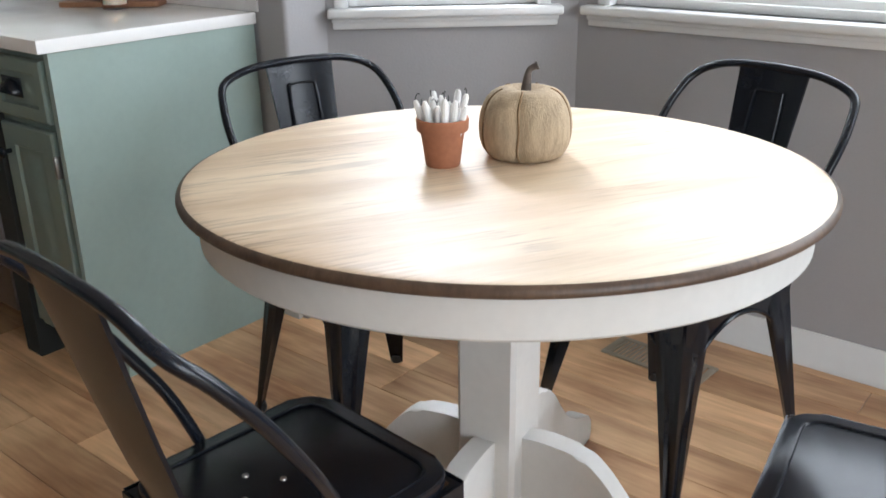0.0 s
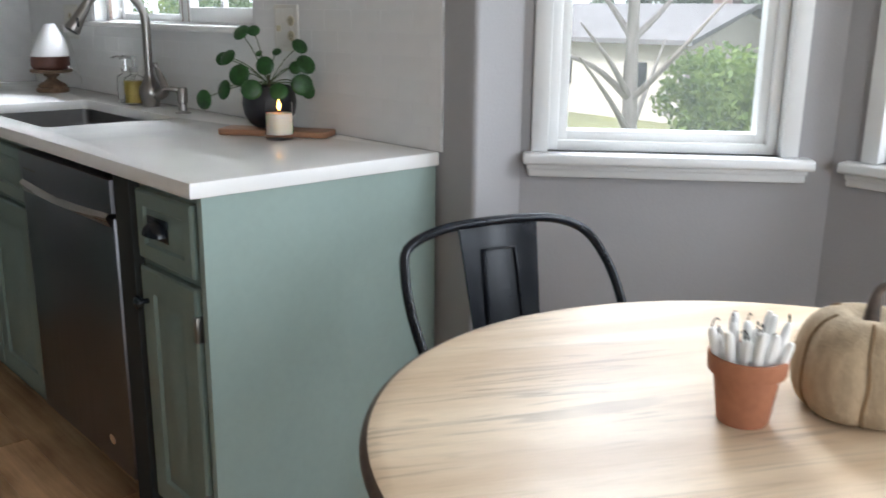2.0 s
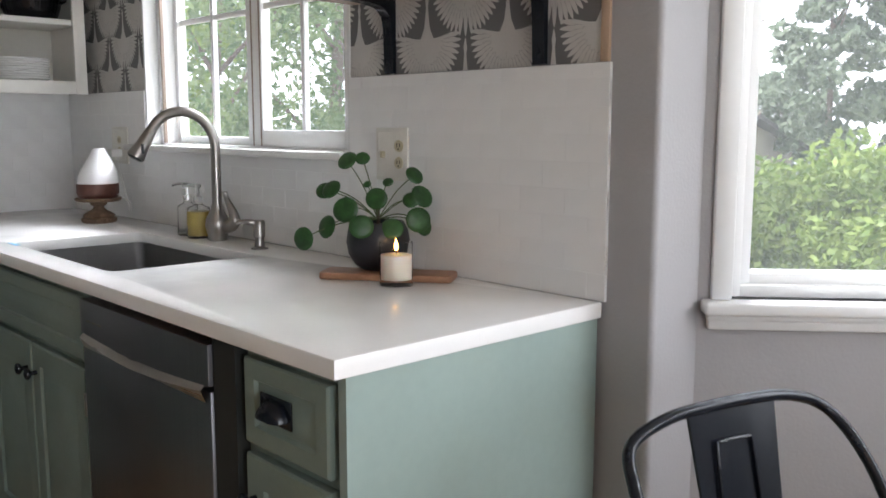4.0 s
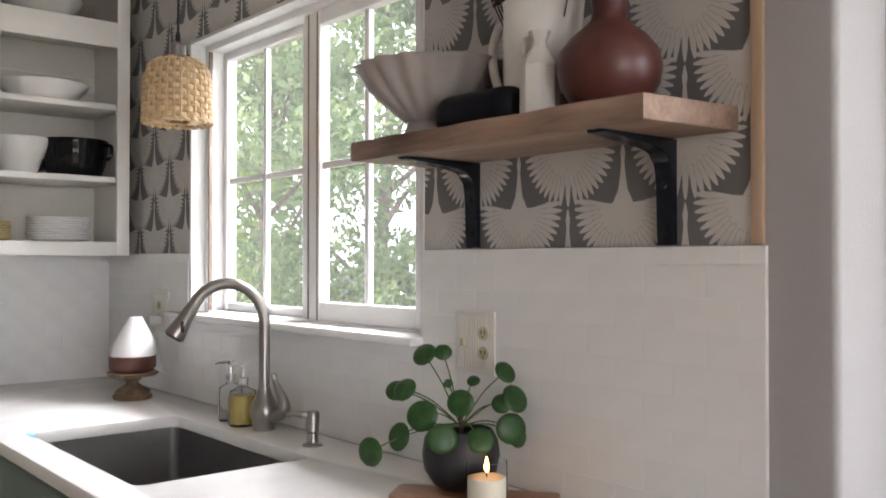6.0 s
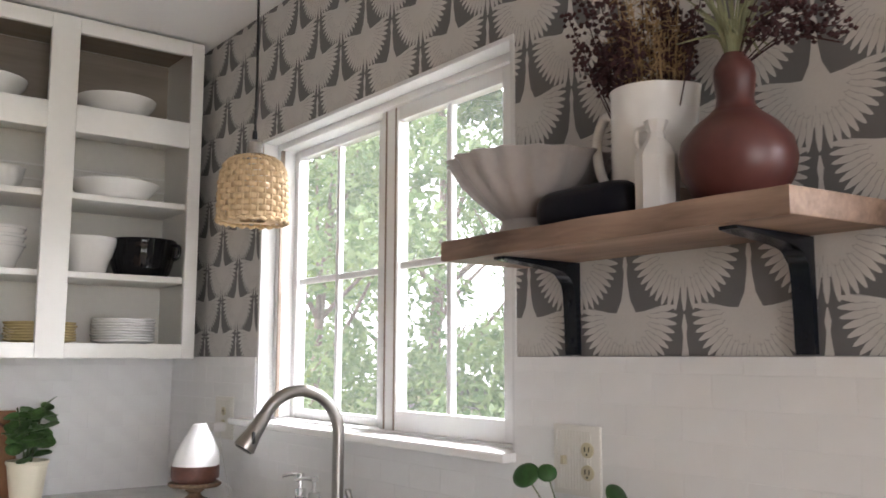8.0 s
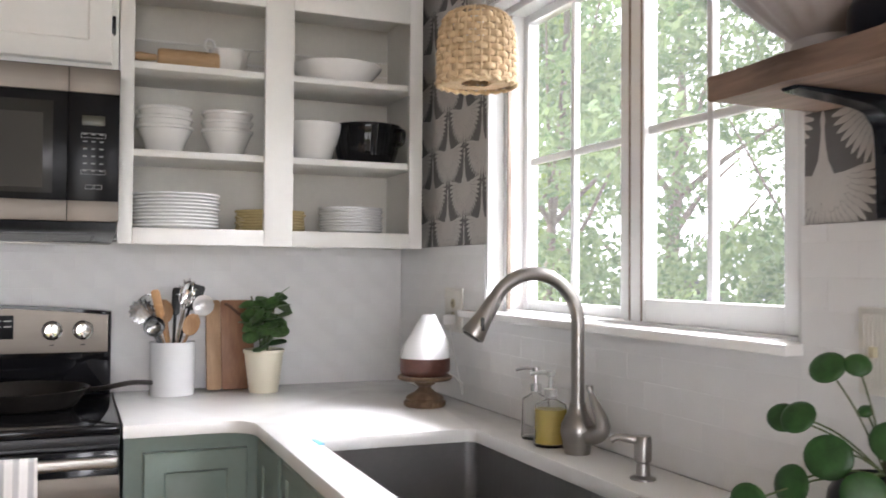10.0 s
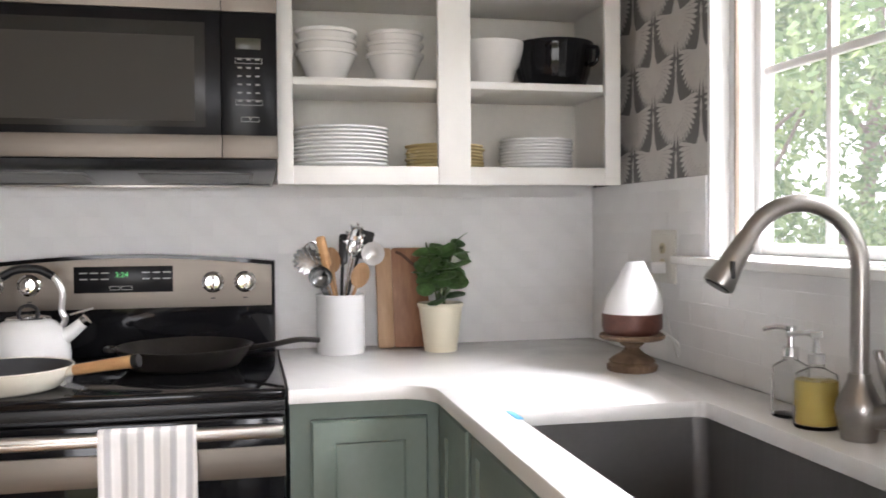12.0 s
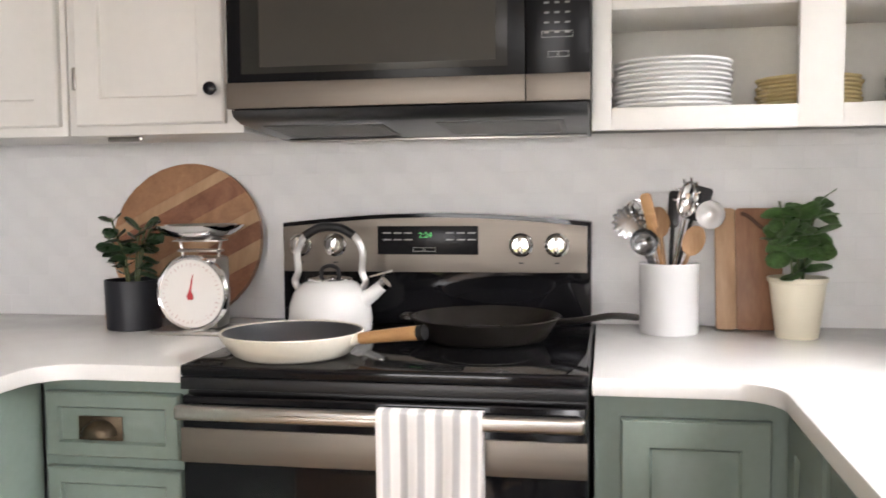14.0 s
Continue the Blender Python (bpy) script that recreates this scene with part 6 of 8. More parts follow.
rp = thing("rolling_pin", (CUPX, 1.10, 1.8885), "wooden rolling pin lying on the shelf", "rolling pin")
my = Matrix.Rotation(radians(-90), 4, "X")
bm = B()
lathe(bm, [(0, 0.0), (0.026, 0.002), (0.029, 0.01), (0.029, 0.17), (0.026, 0.178), (0, 0.18)], (CUPX + 0.06, 1.035, 1.9178), 24, m=my)
part("barrel", bm, PINW, rp)
bm = B()
lathe(bm, [(0, -0.07), (0.010, -0.069), (0.013, -0.05), (0.011, -0.02), (0.009, -0.001), (0, -0.001)], (CUPX + 0.06, 1.035, 1.9178), 18, m=my)
part("handle", bm, PINW, rp)
cr = thing("creamer", (CUPX + 0.02, 1.245, 1.8885), "white moulded creamer with loop handle", "creamer")
bm = B()
lathe(bm, [(0, 0), (0.03, 0), (0.032, 0.004), (0.046, 0.028), (0.050, 0.048), (0.046, 0.066), (0.049, 0.075), (0.045, 0.075), (0.042, 0.064), (0.04, 0.03), (0, 0.01)], (CUPX + 0.02, 1.245, 1.8885), 40, wave=lambda a, i: 1.18 + 0.03 * math.cos(10 * a) + (0.2 * max(0, math.cos(a - 1.57)) ** 10 if 5 <= i <= 8 else 0))
part("body", bm, CERAM, cr, angle=60)
bm = B()
tube(bm, smooth_line([(CUPX + 0.02, 1.202, 1.945), (CUPX + 0.02, 1.178, 1.970), (CUPX + 0.02, 1.183, 1.995), (CUPX + 0.02, 1.203, 1.99), (CUPX + 0.02, 1.208, 1.962)], 5), 0.005, 8)
part("handle", bm, CERAM, cr)
for y, r in ((1.175, 0.130), (1.590, 0.132)):
    bm = B()
    bowl_shape(bm, CUPX, y, 2.1505, r, 0.092, 0.55)
    solid("large_bowl", bm, CERAM, "large white bowl on the top shelf", "bowl", "top shelf bowls", at=(CUPX, y, 2.1505))

# ---- things on and beside the range ----
CAST = shader("seasoned_cast_iron", (0.030, 0.026, 0.023), 0.32, 0.35, vary=0.25, scale=14, fine=120, bump=0.12)
ENAM = shader("cream_enamel", (0.74, 0.70, 0.60), 0.2, vary=0.03, bump=0.0)
NONSTICK = shader("grey_nonstick", (0.055, 0.057, 0.062), 0.42, vary=0.1, fine=200, bump=0.04)
BEECH = wood("beech_handle", (0.40, 0.205, 0.085), (0.60, 0.36, 0.165), 0.45, 1, 30)
CK = 0.9207

fp_ = thing("white_skillet", (-4.245, 0.345, CK), "cream enamel skillet with wooden handle on the range", "skillet")
wx, wy = -4.245, 0.345
bm = B()
lathe(bm, [(0, 0), (0.105, 0), (0.116, 0.006), (0.138, 0.034), (0.143, 0.047), (0.141, 0.049)], (wx, wy, CK), 56, cap=False)
lathe(bm, [(0.141, 0.049), (0.137, 0.047)], (wx, wy, CK), 56, cap=False)
part("body", bm, ENAM, fp_)
bm = B()
lathe(bm, [(0.1372, 0.0468), (0.131, 0.034), (0.108, 0.010), (0, 0.009)], (wx, wy, CK), 56, cap=False)
part("cooking_surface", bm, NONSTICK, fp_, "dark grey non-stick lining")
bm = B()
hd = [(wx + 0.03, wy + 0.130, CK + 0.036), (wx + 0.036, wy + 0.150, CK + 0.041), (wx + 0.062, wy + 0.23, CK + 0.054), (wx + 0.075, wy + 0.272, CK + 0.060)]
tube(bm, smooth_line(hd[:2], 4), 0.011, 10)
part("handle_mount", bm, ENAM, fp_)
bm = B()
ln = smooth_line([hd[1], hd[2], hd[3]], 6)
tube(bm, ln, [0.0115 + 0.003 * (i / (len(ln) - 1)) for i in range(len(ln))], 12)
part("handle", bm, BEECH, fp_, "turned beech handle")
bm = B()
e = Vector(hd[3])
tube(bm, [e, e + Vector((0.004, 0.012, 0.002))], 0.0148, 12)
part("end_cap", bm, BLACKP, fp_)

ci = thing("cast_iron_skillet", (-4.485, 0.70, CK), "black cast-iron skillet on the rear burner", "skillet")
kx, ky = -4.485, 0.70
bm = B()
lathe(bm, [(0, 0), (0.125, 0), (0.132, 0.005), (0.160, 0.045), (0.165, 0.050), (0.161, 0.052), (0.155, 0.047), (0.129, 0.010), (0, 0.008)], (kx, ky, CK), 56, wave=lambda a, i: 1 + (0.05 * (max(0, math.cos(a)) ** 40 + max(0, math.cos(a - math.pi)) ** 40) if 3 <= i <= 6 else 0))
part("body", bm, CAST, ci)
bm = B()
hl = smooth_line([(kx + 0.02, ky + 0.150, CK + 0.042), (kx + 0.04, ky + 0.20, CK + 0.048), (kx + 0.06, ky + 0.27, CK + 0.062), (kx + 0.068, ky + 0.325, CK + 0.060)], 6)
tube(bm, hl, [0.013, 0.0115, 0.0105, 0.010, 0.0095, 0.0095] + [0.0095] * (len(hl) - 8) + [0.010, 0.007], 10, flat=0.55)
part("handle", bm, CAST, ci)
bm = B()
tube(bm, smooth_line([(kx - 0.02, ky - 0.155, CK + 0.045), (kx - 0.02, ky - 0.180, CK + 0.047), (kx + 0.02, ky - 0.180, CK + 0.047), (kx + 0.02, ky - 0.155, CK + 0.045)], 5), 0.006, 8)
part("helper_handle", bm, CAST, ci)

kt = thing("kettle", (-4.53, 0.335, CK), "white enamel whistling kettle with arched handle", "kettle")
kx, ky = -4.53, 0.335
ARMS = shader("satin_aluminium", (0.62, 0.61, 0.6), 0.38, 0.9, vary=0.04, bump=0.02)
KETW = shader("white_enamel", (0.80, 0.79, 0.77), 0.14, vary=0.02, bump=0.0)
bm = B()
lathe(bm, [(0, 0), (0.088, 0), (0.094, 0.006), (0.096, 0.03), (0.093, 0.065), (0.082, 0.095), (0.062, 0.114), (0.048, 0.119), (0, 0.119)], (kx, ky, CK), 44)
part("body", bm, KETW, kt)
bm = B()
lathe(bm, [(0.0, 0.1192), (0.050, 0.1192), (0.0515, 0.122), (0.049, 0.125), (0.02, 0.130), (0, 0.130)], (kx, ky, CK), 36)
lid = part("lid", bm, CHROME, kt, "chrome lid")
bm = B()
tube(bm, smooth_line([(kx, ky - 0.022, CK + 0.128), (kx, ky - 0.018, CK + 0.146), (kx, ky, CK + 0.153), (kx, ky + 0.018, CK + 0.146), (kx, ky + 0.022, CK + 0.128)], 5), 0.005, 8)
part("lid_knob", bm, BLACKP, lid)
bm = B()
tube(bm, smooth_line([(kx, ky - 0.075, CK + 0.098), (kx, ky - 0.084, CK + 0.118), (kx, ky - 0.076, CK + 0.140), (kx, ky - 0.078, CK + 0.185), (kx, ky - 0.062, CK + 0.218), (kx, ky - 0.045, CK + 0.230)], 5), 0.0055, 8, flat=1.6)
part("handle_arm", bm, ARMS, kt, "chrome handle arm")
bm = B()
tube(bm, smooth_line([(kx, ky + 0.075, CK + 0.098), (kx, ky + 0.084, CK + 0.118), (kx, ky + 0.076, CK + 0.140), (kx, ky + 0.078, CK + 0.185), (kx, ky + 0.062, CK + 0.218), (kx, ky + 0.045, CK + 0.230)], 5), 0.0055, 8, flat=1.6)
part("handle_arm", bm, ARMS, kt, "chrome handle arm")
bm = B()
tube(bm, smooth_line([(kx, ky - 0.058, CK + 0.222), (kx, ky - 0.03, CK + 0.238), (kx, ky, CK + 0.242), (kx, ky + 0.03, CK + 0.238), (kx, ky + 0.058, CK + 0.222)], 5), 0.0105, 12)
part("grip", bm, BLACKP, kt, "black grip")
bm = B()
tube(bm, [(kx + 0.01, ky + 0.07, CK + 0.068), (kx + 0.012, ky + 0.105, CK + 0.092), (kx + 0.014, ky + 0.128, CK + 0.112)], [0.021, 0.0165, 0.014], 14)
part("spout", bm, KETW, kt)
bm = B()
tube(bm, [(kx + 0.014, ky + 0.127, CK + 0.111), (kx + 0.0145, ky + 0.136, CK + 0.119)], 0.0152, 14)
tube(bm, smooth_line([(kx + 0.014, ky + 0.098, CK + 0.128), (kx + 0.014, ky + 0.12, CK + 0.134), (kx + 0.014, ky + 0.152, CK + 0.142)], 4), 0.0045, 8)
part("whistle", bm, CHROME, kt, "chrome whistle flap")

# striped towel over the oven handle
TOWEL = bpy.data.materials.new("striped_towel")
TOWEL.use_nodes = True
N, L = TOWEL.node_tree.nodes, TOWEL.node_tree.links
P = N["Principled BSDF"]
P.inputs["Roughness"].default_value = 0.95
P.inputs["Sheen Weight"].default_value = 0.3
tc, sep, ramp = N.new("ShaderNodeTexCoord"), N.new("ShaderNodeSeparateXYZ"), N.new("ShaderNodeValToRGB")
L.new(tc.outputs["UV"], sep.inputs[0])
w1 = N.new("ShaderNodeMath")
w1.operation = "FRACT"
w0 = N.new("ShaderNodeMath")
w0.operation = "MULTIPLY"
w0.inputs[1].default_value = 6.0
L.new(sep.outputs["X"], w0.inputs[0])
L.new(w0.outputs[0], w1.inputs[0])
L.new(w1.outputs[0], ramp.inputs["Fac"])
ramp.color_ramp.interpolation = "CONSTANT"
ramp.color_ramp.elements[0].color = (0.84, 0.82, 0.80, 1)
for pos, col in ((0.36, (0.53, 0.515, 0.50, 1)), (0.46, (0.45, 0.44, 0.445, 1)), (0.74, (0.62, 0.60, 0.58, 1)), (0.82, (0.84, 0.82, 0.80, 1))):
    el = ramp.color_ramp.elements.new(pos)
    el.color = col
ramp.color_ramp.elements[-1].color = (0.82, 0.80, 0.77, 1)
L.new(ramp.outputs[0], P.inputs["Base Color"])
wv = N.new("ShaderNodeTexNoise")
wv.inputs["Scale"].default_value = 700
L.new(tc.outputs["Object"], wv.inputs["Vector"])
bpn = N.new("ShaderNodeBump")
bpn.inputs["Strength"].default_value, bpn.inputs["Distance"].default_value = 0.5, 0.001
L.new(wv.outputs["Fac"], bpn.inputs["Height"])
L.new(bpn.outputs[0], P.inputs["Normal"])
bm = B()
uv = bm.loops.layers.uv.new("uv")
nu, path = 30, []
hx, hz = RX + 0.034, 0.835
for k in range(8):
    path.append((hx - 0.0185, 0.62 + 0.2 * k / 8 + 0.02))
for k in range(9):
    a = math.pi * (1 - k / 8)
    path.append((hx + 0.0185 * math.cos(a), hz + 0.018 + 0.006 * math.sin(a)))
for k in range(1, 22):
    path.append((hx + 0.0185, hz + 0.018 - 0.40 * k / 21))
grid = []
for j, (x, z) in enumerate(path):
    row_ = []
    for i in range(nu + 1):
        s = i / nu
        down = max(0, j - 16) / 21
        fold = (0.0042 * math.sin(s * 17 + 0.6 + down) + 0.0020 * math.sin(s * 37)) * (0.25 + 1.2 * down)
        yy_ = 0.560 + 0.188 * s + 0.004 * math.sin(down * 5 + s * 3) * down
        row_.append(bm.verts.new((x + (fold + 0.0062 * (0.25 + 1.2 * down)) * (1 if j > 12 else 0), yy_, z)))
    grid.append(row_)
for j in range(len(grid) - 1):
    for i in range(nu):
        f = bm.faces.new((grid[j][i], grid[j][i + 1], grid[j + 1][i + 1], grid[j + 1][i]))
        for lp_, (ii, jj) in zip(f.loops, ((i, j), (i + 1, j), (i + 1, j + 1), (i, j + 1))):
            lp_[uv].uv = (ii / nu, jj / 38)
bmesh.ops.recalc_face_normals(bm, faces=bm.faces)
bmesh.ops.solidify(bm, geom=list(bm.faces), thickness=0.0012)
solid("dish_towel", bm, TOWEL, "grey and white striped dish towel over the oven handle", "towel", at=(hx, 0.655, 0.46), angle=80)

# ---- utensil crock ----
CROCK = shader("white_crock_glaze", (0.78, 0.78, 0.78), 0.22, vary=0.02, bump=0.0)
ux, uy = -4.662, 1.10
uc = thing("utensil_crock", (ux, uy, CTR), "white ceramic crock of kitchen utensils", "crock")
bm = B()
lathe(bm, [(0, 0), (0.064, 0), (0.066, 0.003), (0.066, 0.155), (0.068, 0.158), (0.066, 0.161), (0.061, 0.158), (0.061, 0.01), (0, 0.009)], (ux, uy, CTR), 40)
part("crock", bm, CROCK, uc)
USP = wood("spoon_wood", (0.30, 0.16, 0.08), (0.52, 0.33, 0.18), 0.6, 2, 40)


DULL = shader("satin_steel_utensil", (0.27, 0.27, 0.27), 0.24, 1.0, vary=0.05, bump=0.0)


def utensil(name, tip, kind, mat, label):
    """A long-handled tool standing in the crock, its working end at tip."""
    t_ = thing(name, (ux, uy, CTR + 0.012), label, "utensil", "utensils in the crock")
    b = Vector((ux, uy, CTR + 0.014)) + Vector(((tip[0] - ux) * -0.35, (tip[1] - uy) * -0.35, 0))
    b.x, b.y = max(ux - 0.04, min(ux + 0.04, b.x)), max(uy - 0.04, min(uy + 0.04, b.y))
    t = Vector(tip)
    d = (t - b).normalized()
    bm = B()
    tube(bm, [b, t - d * 0.05], 0.0048, 8)
    part("handle", bm, mat, t_)
    face = Vector((1, -0.25, 0.1)).normalized()
    side = d.cross(face).normalized()
    face = side.cross(d)
    R = Matrix.Translation(t - d * 0.02) @ Matrix((( side.x, d.x, face.x, 0), (side.y, d.y, face.y, 0), (side.z, d.z, face.z, 0), (0, 0, 0, 1)))
    bm = B()
    if kind == "spoon":
        lathe(bm, [(0, -0.004), (0.014, -0.003), (0.022, 0.001), (0.025, 0.005), (0.022, 0.0035), (0, 0.0)], n=22, m=R @ Matrix.Diagonal((1, 1.45, 1, 1)))
    elif kind == "ladle":
        lathe(bm, [(0, -0.018), (0.018, -0.014), (0.030, 0.0), (0.032, 0.008), (0.029, 0.002), (0.016, -0.011), (0, -0.015)], n=24, m=R)
    elif kind == "skimmer":
        lathe(bm, [(0, -0.002), (0.024, -0.002), (0.036, 0.001), (0.0365, 0.003), (0.024, 0.0), (0, 0.0)], n=56, m=R, wave=lambda a, i: 1 + (0.09 * math.cos(14 * a) if i in (2, 3) else 0))
    elif kind == "paddle":
        prism(bm, rounded(-0.013, 0.013, -0.045, 0.04, 0.009, 4), -0.003, 0.003, R, 0.002)
    elif kind == "turner":
        prism(bm, rounded(-0.028, 0.028, -0.035, 0.045, 0.008, 4), -0.0012, 0.0012, R)
        for k in range(4):
            box(bm, -0.02 + 0.0115 * k, -0.014 + 0.0115 * k, -0.02, 0.03, 0.0012, 0.0022, m=R)
    elif kind == "fork":
        lathe(bm, [(0, -0.012), (0.018, -0.009), (0.026, 0.0), (0.028, 0.006), (0.025, 0.0), (0.016, -0.007), (0, -0.010)], n=20, m=R @ Matrix.Diagonal((0.85, 1.5, 1, 1)))
        for k in range(7):
            a = radians(-10 + 200 * k / 6)
            p0 = R @ Vector((0.022 * math.cos(a), 0.038 * math.sin(a), 0.0))
            p1 = R @ Vector((0.027 * math.cos(a), 0.047 * math.sin(a) + 0.004, 0.022))
            tube(bm, [p0, p1], [0.004, 0.0025], 6)
    else:
        for k in range(5):
            a = math.pi * k / 5
            q = []
            for j in range(13):
                s = j / 12
                q.append(R @ Vector((0.024 * math.sin(2 * math.pi * s) * math.cos(a), -0.04 + 0.085 * math.sin(math.pi * s), 0.024 * math.sin(2 * math.pi * s) * math.sin(a))))
            tube(bm, q, 0.0011, 5)
    part("head", bm, mat, t_)


utensil("scalloped_skimmer", (ux + 0.02, uy - 0.100, CTR + 0.272), "skimmer", DULL, "steel skimmer with a scalloped head")
utensil("steel_ladle", (ux + 0.04, uy - 0.064, CTR + 0.230), "ladle", DULL, "small steel ladle in the crock")
utensil("wooden_paddle", (ux + 0.03, uy - 0.052, CTR + 0.300), "paddle", BEECH, "flat wooden stirring paddle")
utensil("wooden_spoon", (ux - 0.02, uy - 0.024, CTR + 0.272), "spoon", USP, "dark wooden spoon in the crock")
utensil("pasta_fork", (ux + 0.03, uy + 0.042, CTR + 0.325), "fork", CHROME, "polished steel pasta fork")
utensil("black_spatula", (ux - 0.02, uy + 0.012, CTR + 0.305), "paddle", BLACKP, "black nylon spatula in the crock")
utensil("slotted_turner", (ux - 0.02, uy + 0.066, CTR + 0.310), "turner", BLACKP, "black slotted turner in the crock")
utensil("olive_wood_spoon", (ux + 0.045, uy + 0.058, CTR + 0.232), "spoon", USP, "short olive wood spoon")
utensil("serving_ladle", (ux + 0.02, uy + 0.098, CTR + 0.288), "ladle", ARMS, "polished steel serving ladle")
utensil("balloon_whisk", (ux + 0.01, uy - 0.074, CTR + 0.280), "whisk", CHROME, "small wire whisk in the crock")

# cutting board leaning on the tile
ACACIA = wood("acacia_dark", (0.19, 0.078, 0.036), (0.36, 0.18, 0.09), 0.45, 2, 18, 0.08)
ACACIAL = wood("acacia_pale", (0.36, 0.21, 0.11), (0.52, 0.34, 0.20), 0.45, 2, 18, 0.08)
cb = thing("cutting_board", (-4.715, 1.285, CTR), "acacia cutting board leaning on the backsplash", "cutting board")
lean = Matrix.Translation((-4.700, 1.21, CTR + 0.003)) @ Matrix.Rotation(radians(-11), 4, "Y") @ FACE_X
bm = B()
prism(bm, rounded(0.046, 0.150, 0.0, 0.285, 0.008, 3), -0.018, 0.0, lean, 0.002)
part("dark_stave", bm, ACACIA, cb)
bm = B()
prism(bm, rounded(0.0, 0.0455, 0.0, 0.285, 0.008, 3), -0.018, 0.0, lean, 0.002)
part("pale_stave", bm, ACACIAL, cb, "pale sapwood stave")
bm = B()
tube(bm, smooth_line([lean @ Vector((0.06, 0.272, 0.002)), lean @ Vector((0.075, 0.262, 0.012)), lean @ Vector((0.105, 0.235, 0.014)), lean @ Vector((0.13, 0.225, 0.010)), lean @ Vector((0.14, 0.235, 0.003))], 5), 0.0045, 8)
part("leather_loop", bm, shader("brown_leather", (0.12, 0.055, 0.03), 0.6, vary=0.2, bump=0.1), cb, "brown leather loop")


# ---- leafy pot plants ----
def oval_leaf(bm, base, d, L, w, rnd, mat_dir=None):
    d = Vector(d).normalized()
    up = Vector((0, 0, 1)) if abs(d.z) < 0.9 else Vector((1, 0, 0))
    side = d.cross(up).normalized()
    nrm = side.cross(d)
    roll = rnd.uniform(-0.9, 0.9)
    side, nrm = side * math.cos(roll) + nrm * math.sin(roll), nrm * math.cos(roll) - side * math.sin(roll)
    rows = []
    for f, ww in ((0.0, 0.08), (0.12, 0.45), (0.32, 0.86), (0.56, 1.0), (0.78, 0.90), (0.93, 0.62), (1.0, 0.2)):
        c = Vector(base) + d * L * f - nrm * (0.22 * L * f * f)
        rows.append([bm.verts.new(c + side * w * ww * s + nrm * (0.10 * w * abs(s))) for s in (-1, -0.5, 0, 0.5, 1)])
    for a, b in zip(rows, rows[1:]):
        for i in range(4):
            bm.faces.new((a[i], a[i + 1], b[i + 1], b[i]))


def leafy_plant(name, x, y, pot_prof, pot_mat, top, height, spread, count, L, w, leaf, label, seed, droop=0.15):
    p = thing(name, (x, y, CTR), label, "potted plant")
    bm = B()
    lathe(bm, pot_prof, (x, y, CTR), 36)
    part("pot", bm, pot_mat, p)
    bm = B()
    lathe(bm, [(0, top - 0.008), (pot_prof[-3][0] - 0.002, top - 0.012), (pot_prof[-3][0] - 0.004, top - 0.03), (0, top - 0.03)], (x, y, CTR), 24)
    part("soil", bm, SOIL, p)
    r_ = random.Random(seed)
    stems = []
    for k in range(6):
        a = 2 * math.pi * k / 6 + r_.uniform(-0.4, 0.4)
        q = spread * r_.uniform(0.3, 0.75)
        tip = (x + q * math.cos(a), y + q * math.sin(a), CTR + top + height * r_.uniform(0.6, 1.0))
        ln_ = smooth_line([(x + 0.012 * math.cos(a), y + 0.012 * math.sin(a), CTR + top - 0.012), (x + q * 0.5 * math.cos(a), y + q * 0.5 * math.sin(a), CTR + top + height * 0.4), tip], 5)
        bm = B()
        tube(bm, ln_, 0.0026, 6)
        part("stem", bm, STEM, p)
        stems.append((ln_, a))
    for k in range(count):
        ln_, a = stems[k % 6]
        f = r_.uniform(0.25, 1.0)
        b = ln_[int(f * (len(ln_) - 1))]
        a2 = a + r_.uniform(-1.7, 1.7)
        d = (math.cos(a2), math.sin(a2), r_.uniform(-droop, 0.75 - droop * 0.6) + 0.6 * (f > 0.9))
        bm = B()
        oval_leaf(bm, b, d, L * r_.uniform(0.7, 1.1), w * r_.uniform(0.8, 1.1), r_)
        bmesh.ops.solidify(bm, geom=list(bm.faces), thickness=0.0009)
        part("leaf", bm, leaf, p, angle=70)
    return p


DEEPG = shader("deep_green_leaf", (0.14, 0.265, 0.092), 0.30, vary=0.4, scale=30, fine=120, bump=0.05)
DARKG = shader("dark_waxy_leaf", (0.055, 0.115, 0.055), 0.28, vary=0.35, scale=30, fine=120, bump=0.05)
CREAMP = shader("cream_plastic_pot", (0.74, 0.68, 0.54), 0.35, vary=0.02, bump=0.0)
leafy_plant("peperomia_plant", -4.625, 1.372, [(0, 0), (0.043, 0), (0.045, 0.003), (0.060, 0.122), (0.0635, 0.124), (0.0635, 0.133), (0.060, 0.134), (0.058, 0.125), (0.05, 0.05), (0, 0.05)], CREAMP, 0.125, 0.190, 0.120, 44, 0.066, 0.027, DEEPG, "bushy green peperomia in a cream pot", 4, 0.20)
leafy_plant("jade_plant", -4.575, -0.18, [(0, 0), (0.062, 0), (0.065, 0.003), (0.068, 0.118), (0.068, 0.120), (0.064, 0.120), (0.063, 0.05), (0, 0.05)], POTB, 0.113, 0.175, 0.15, 54, 0.046, 0.020, DARKG, "dark waxy-leaved plant in a black pot", 9)

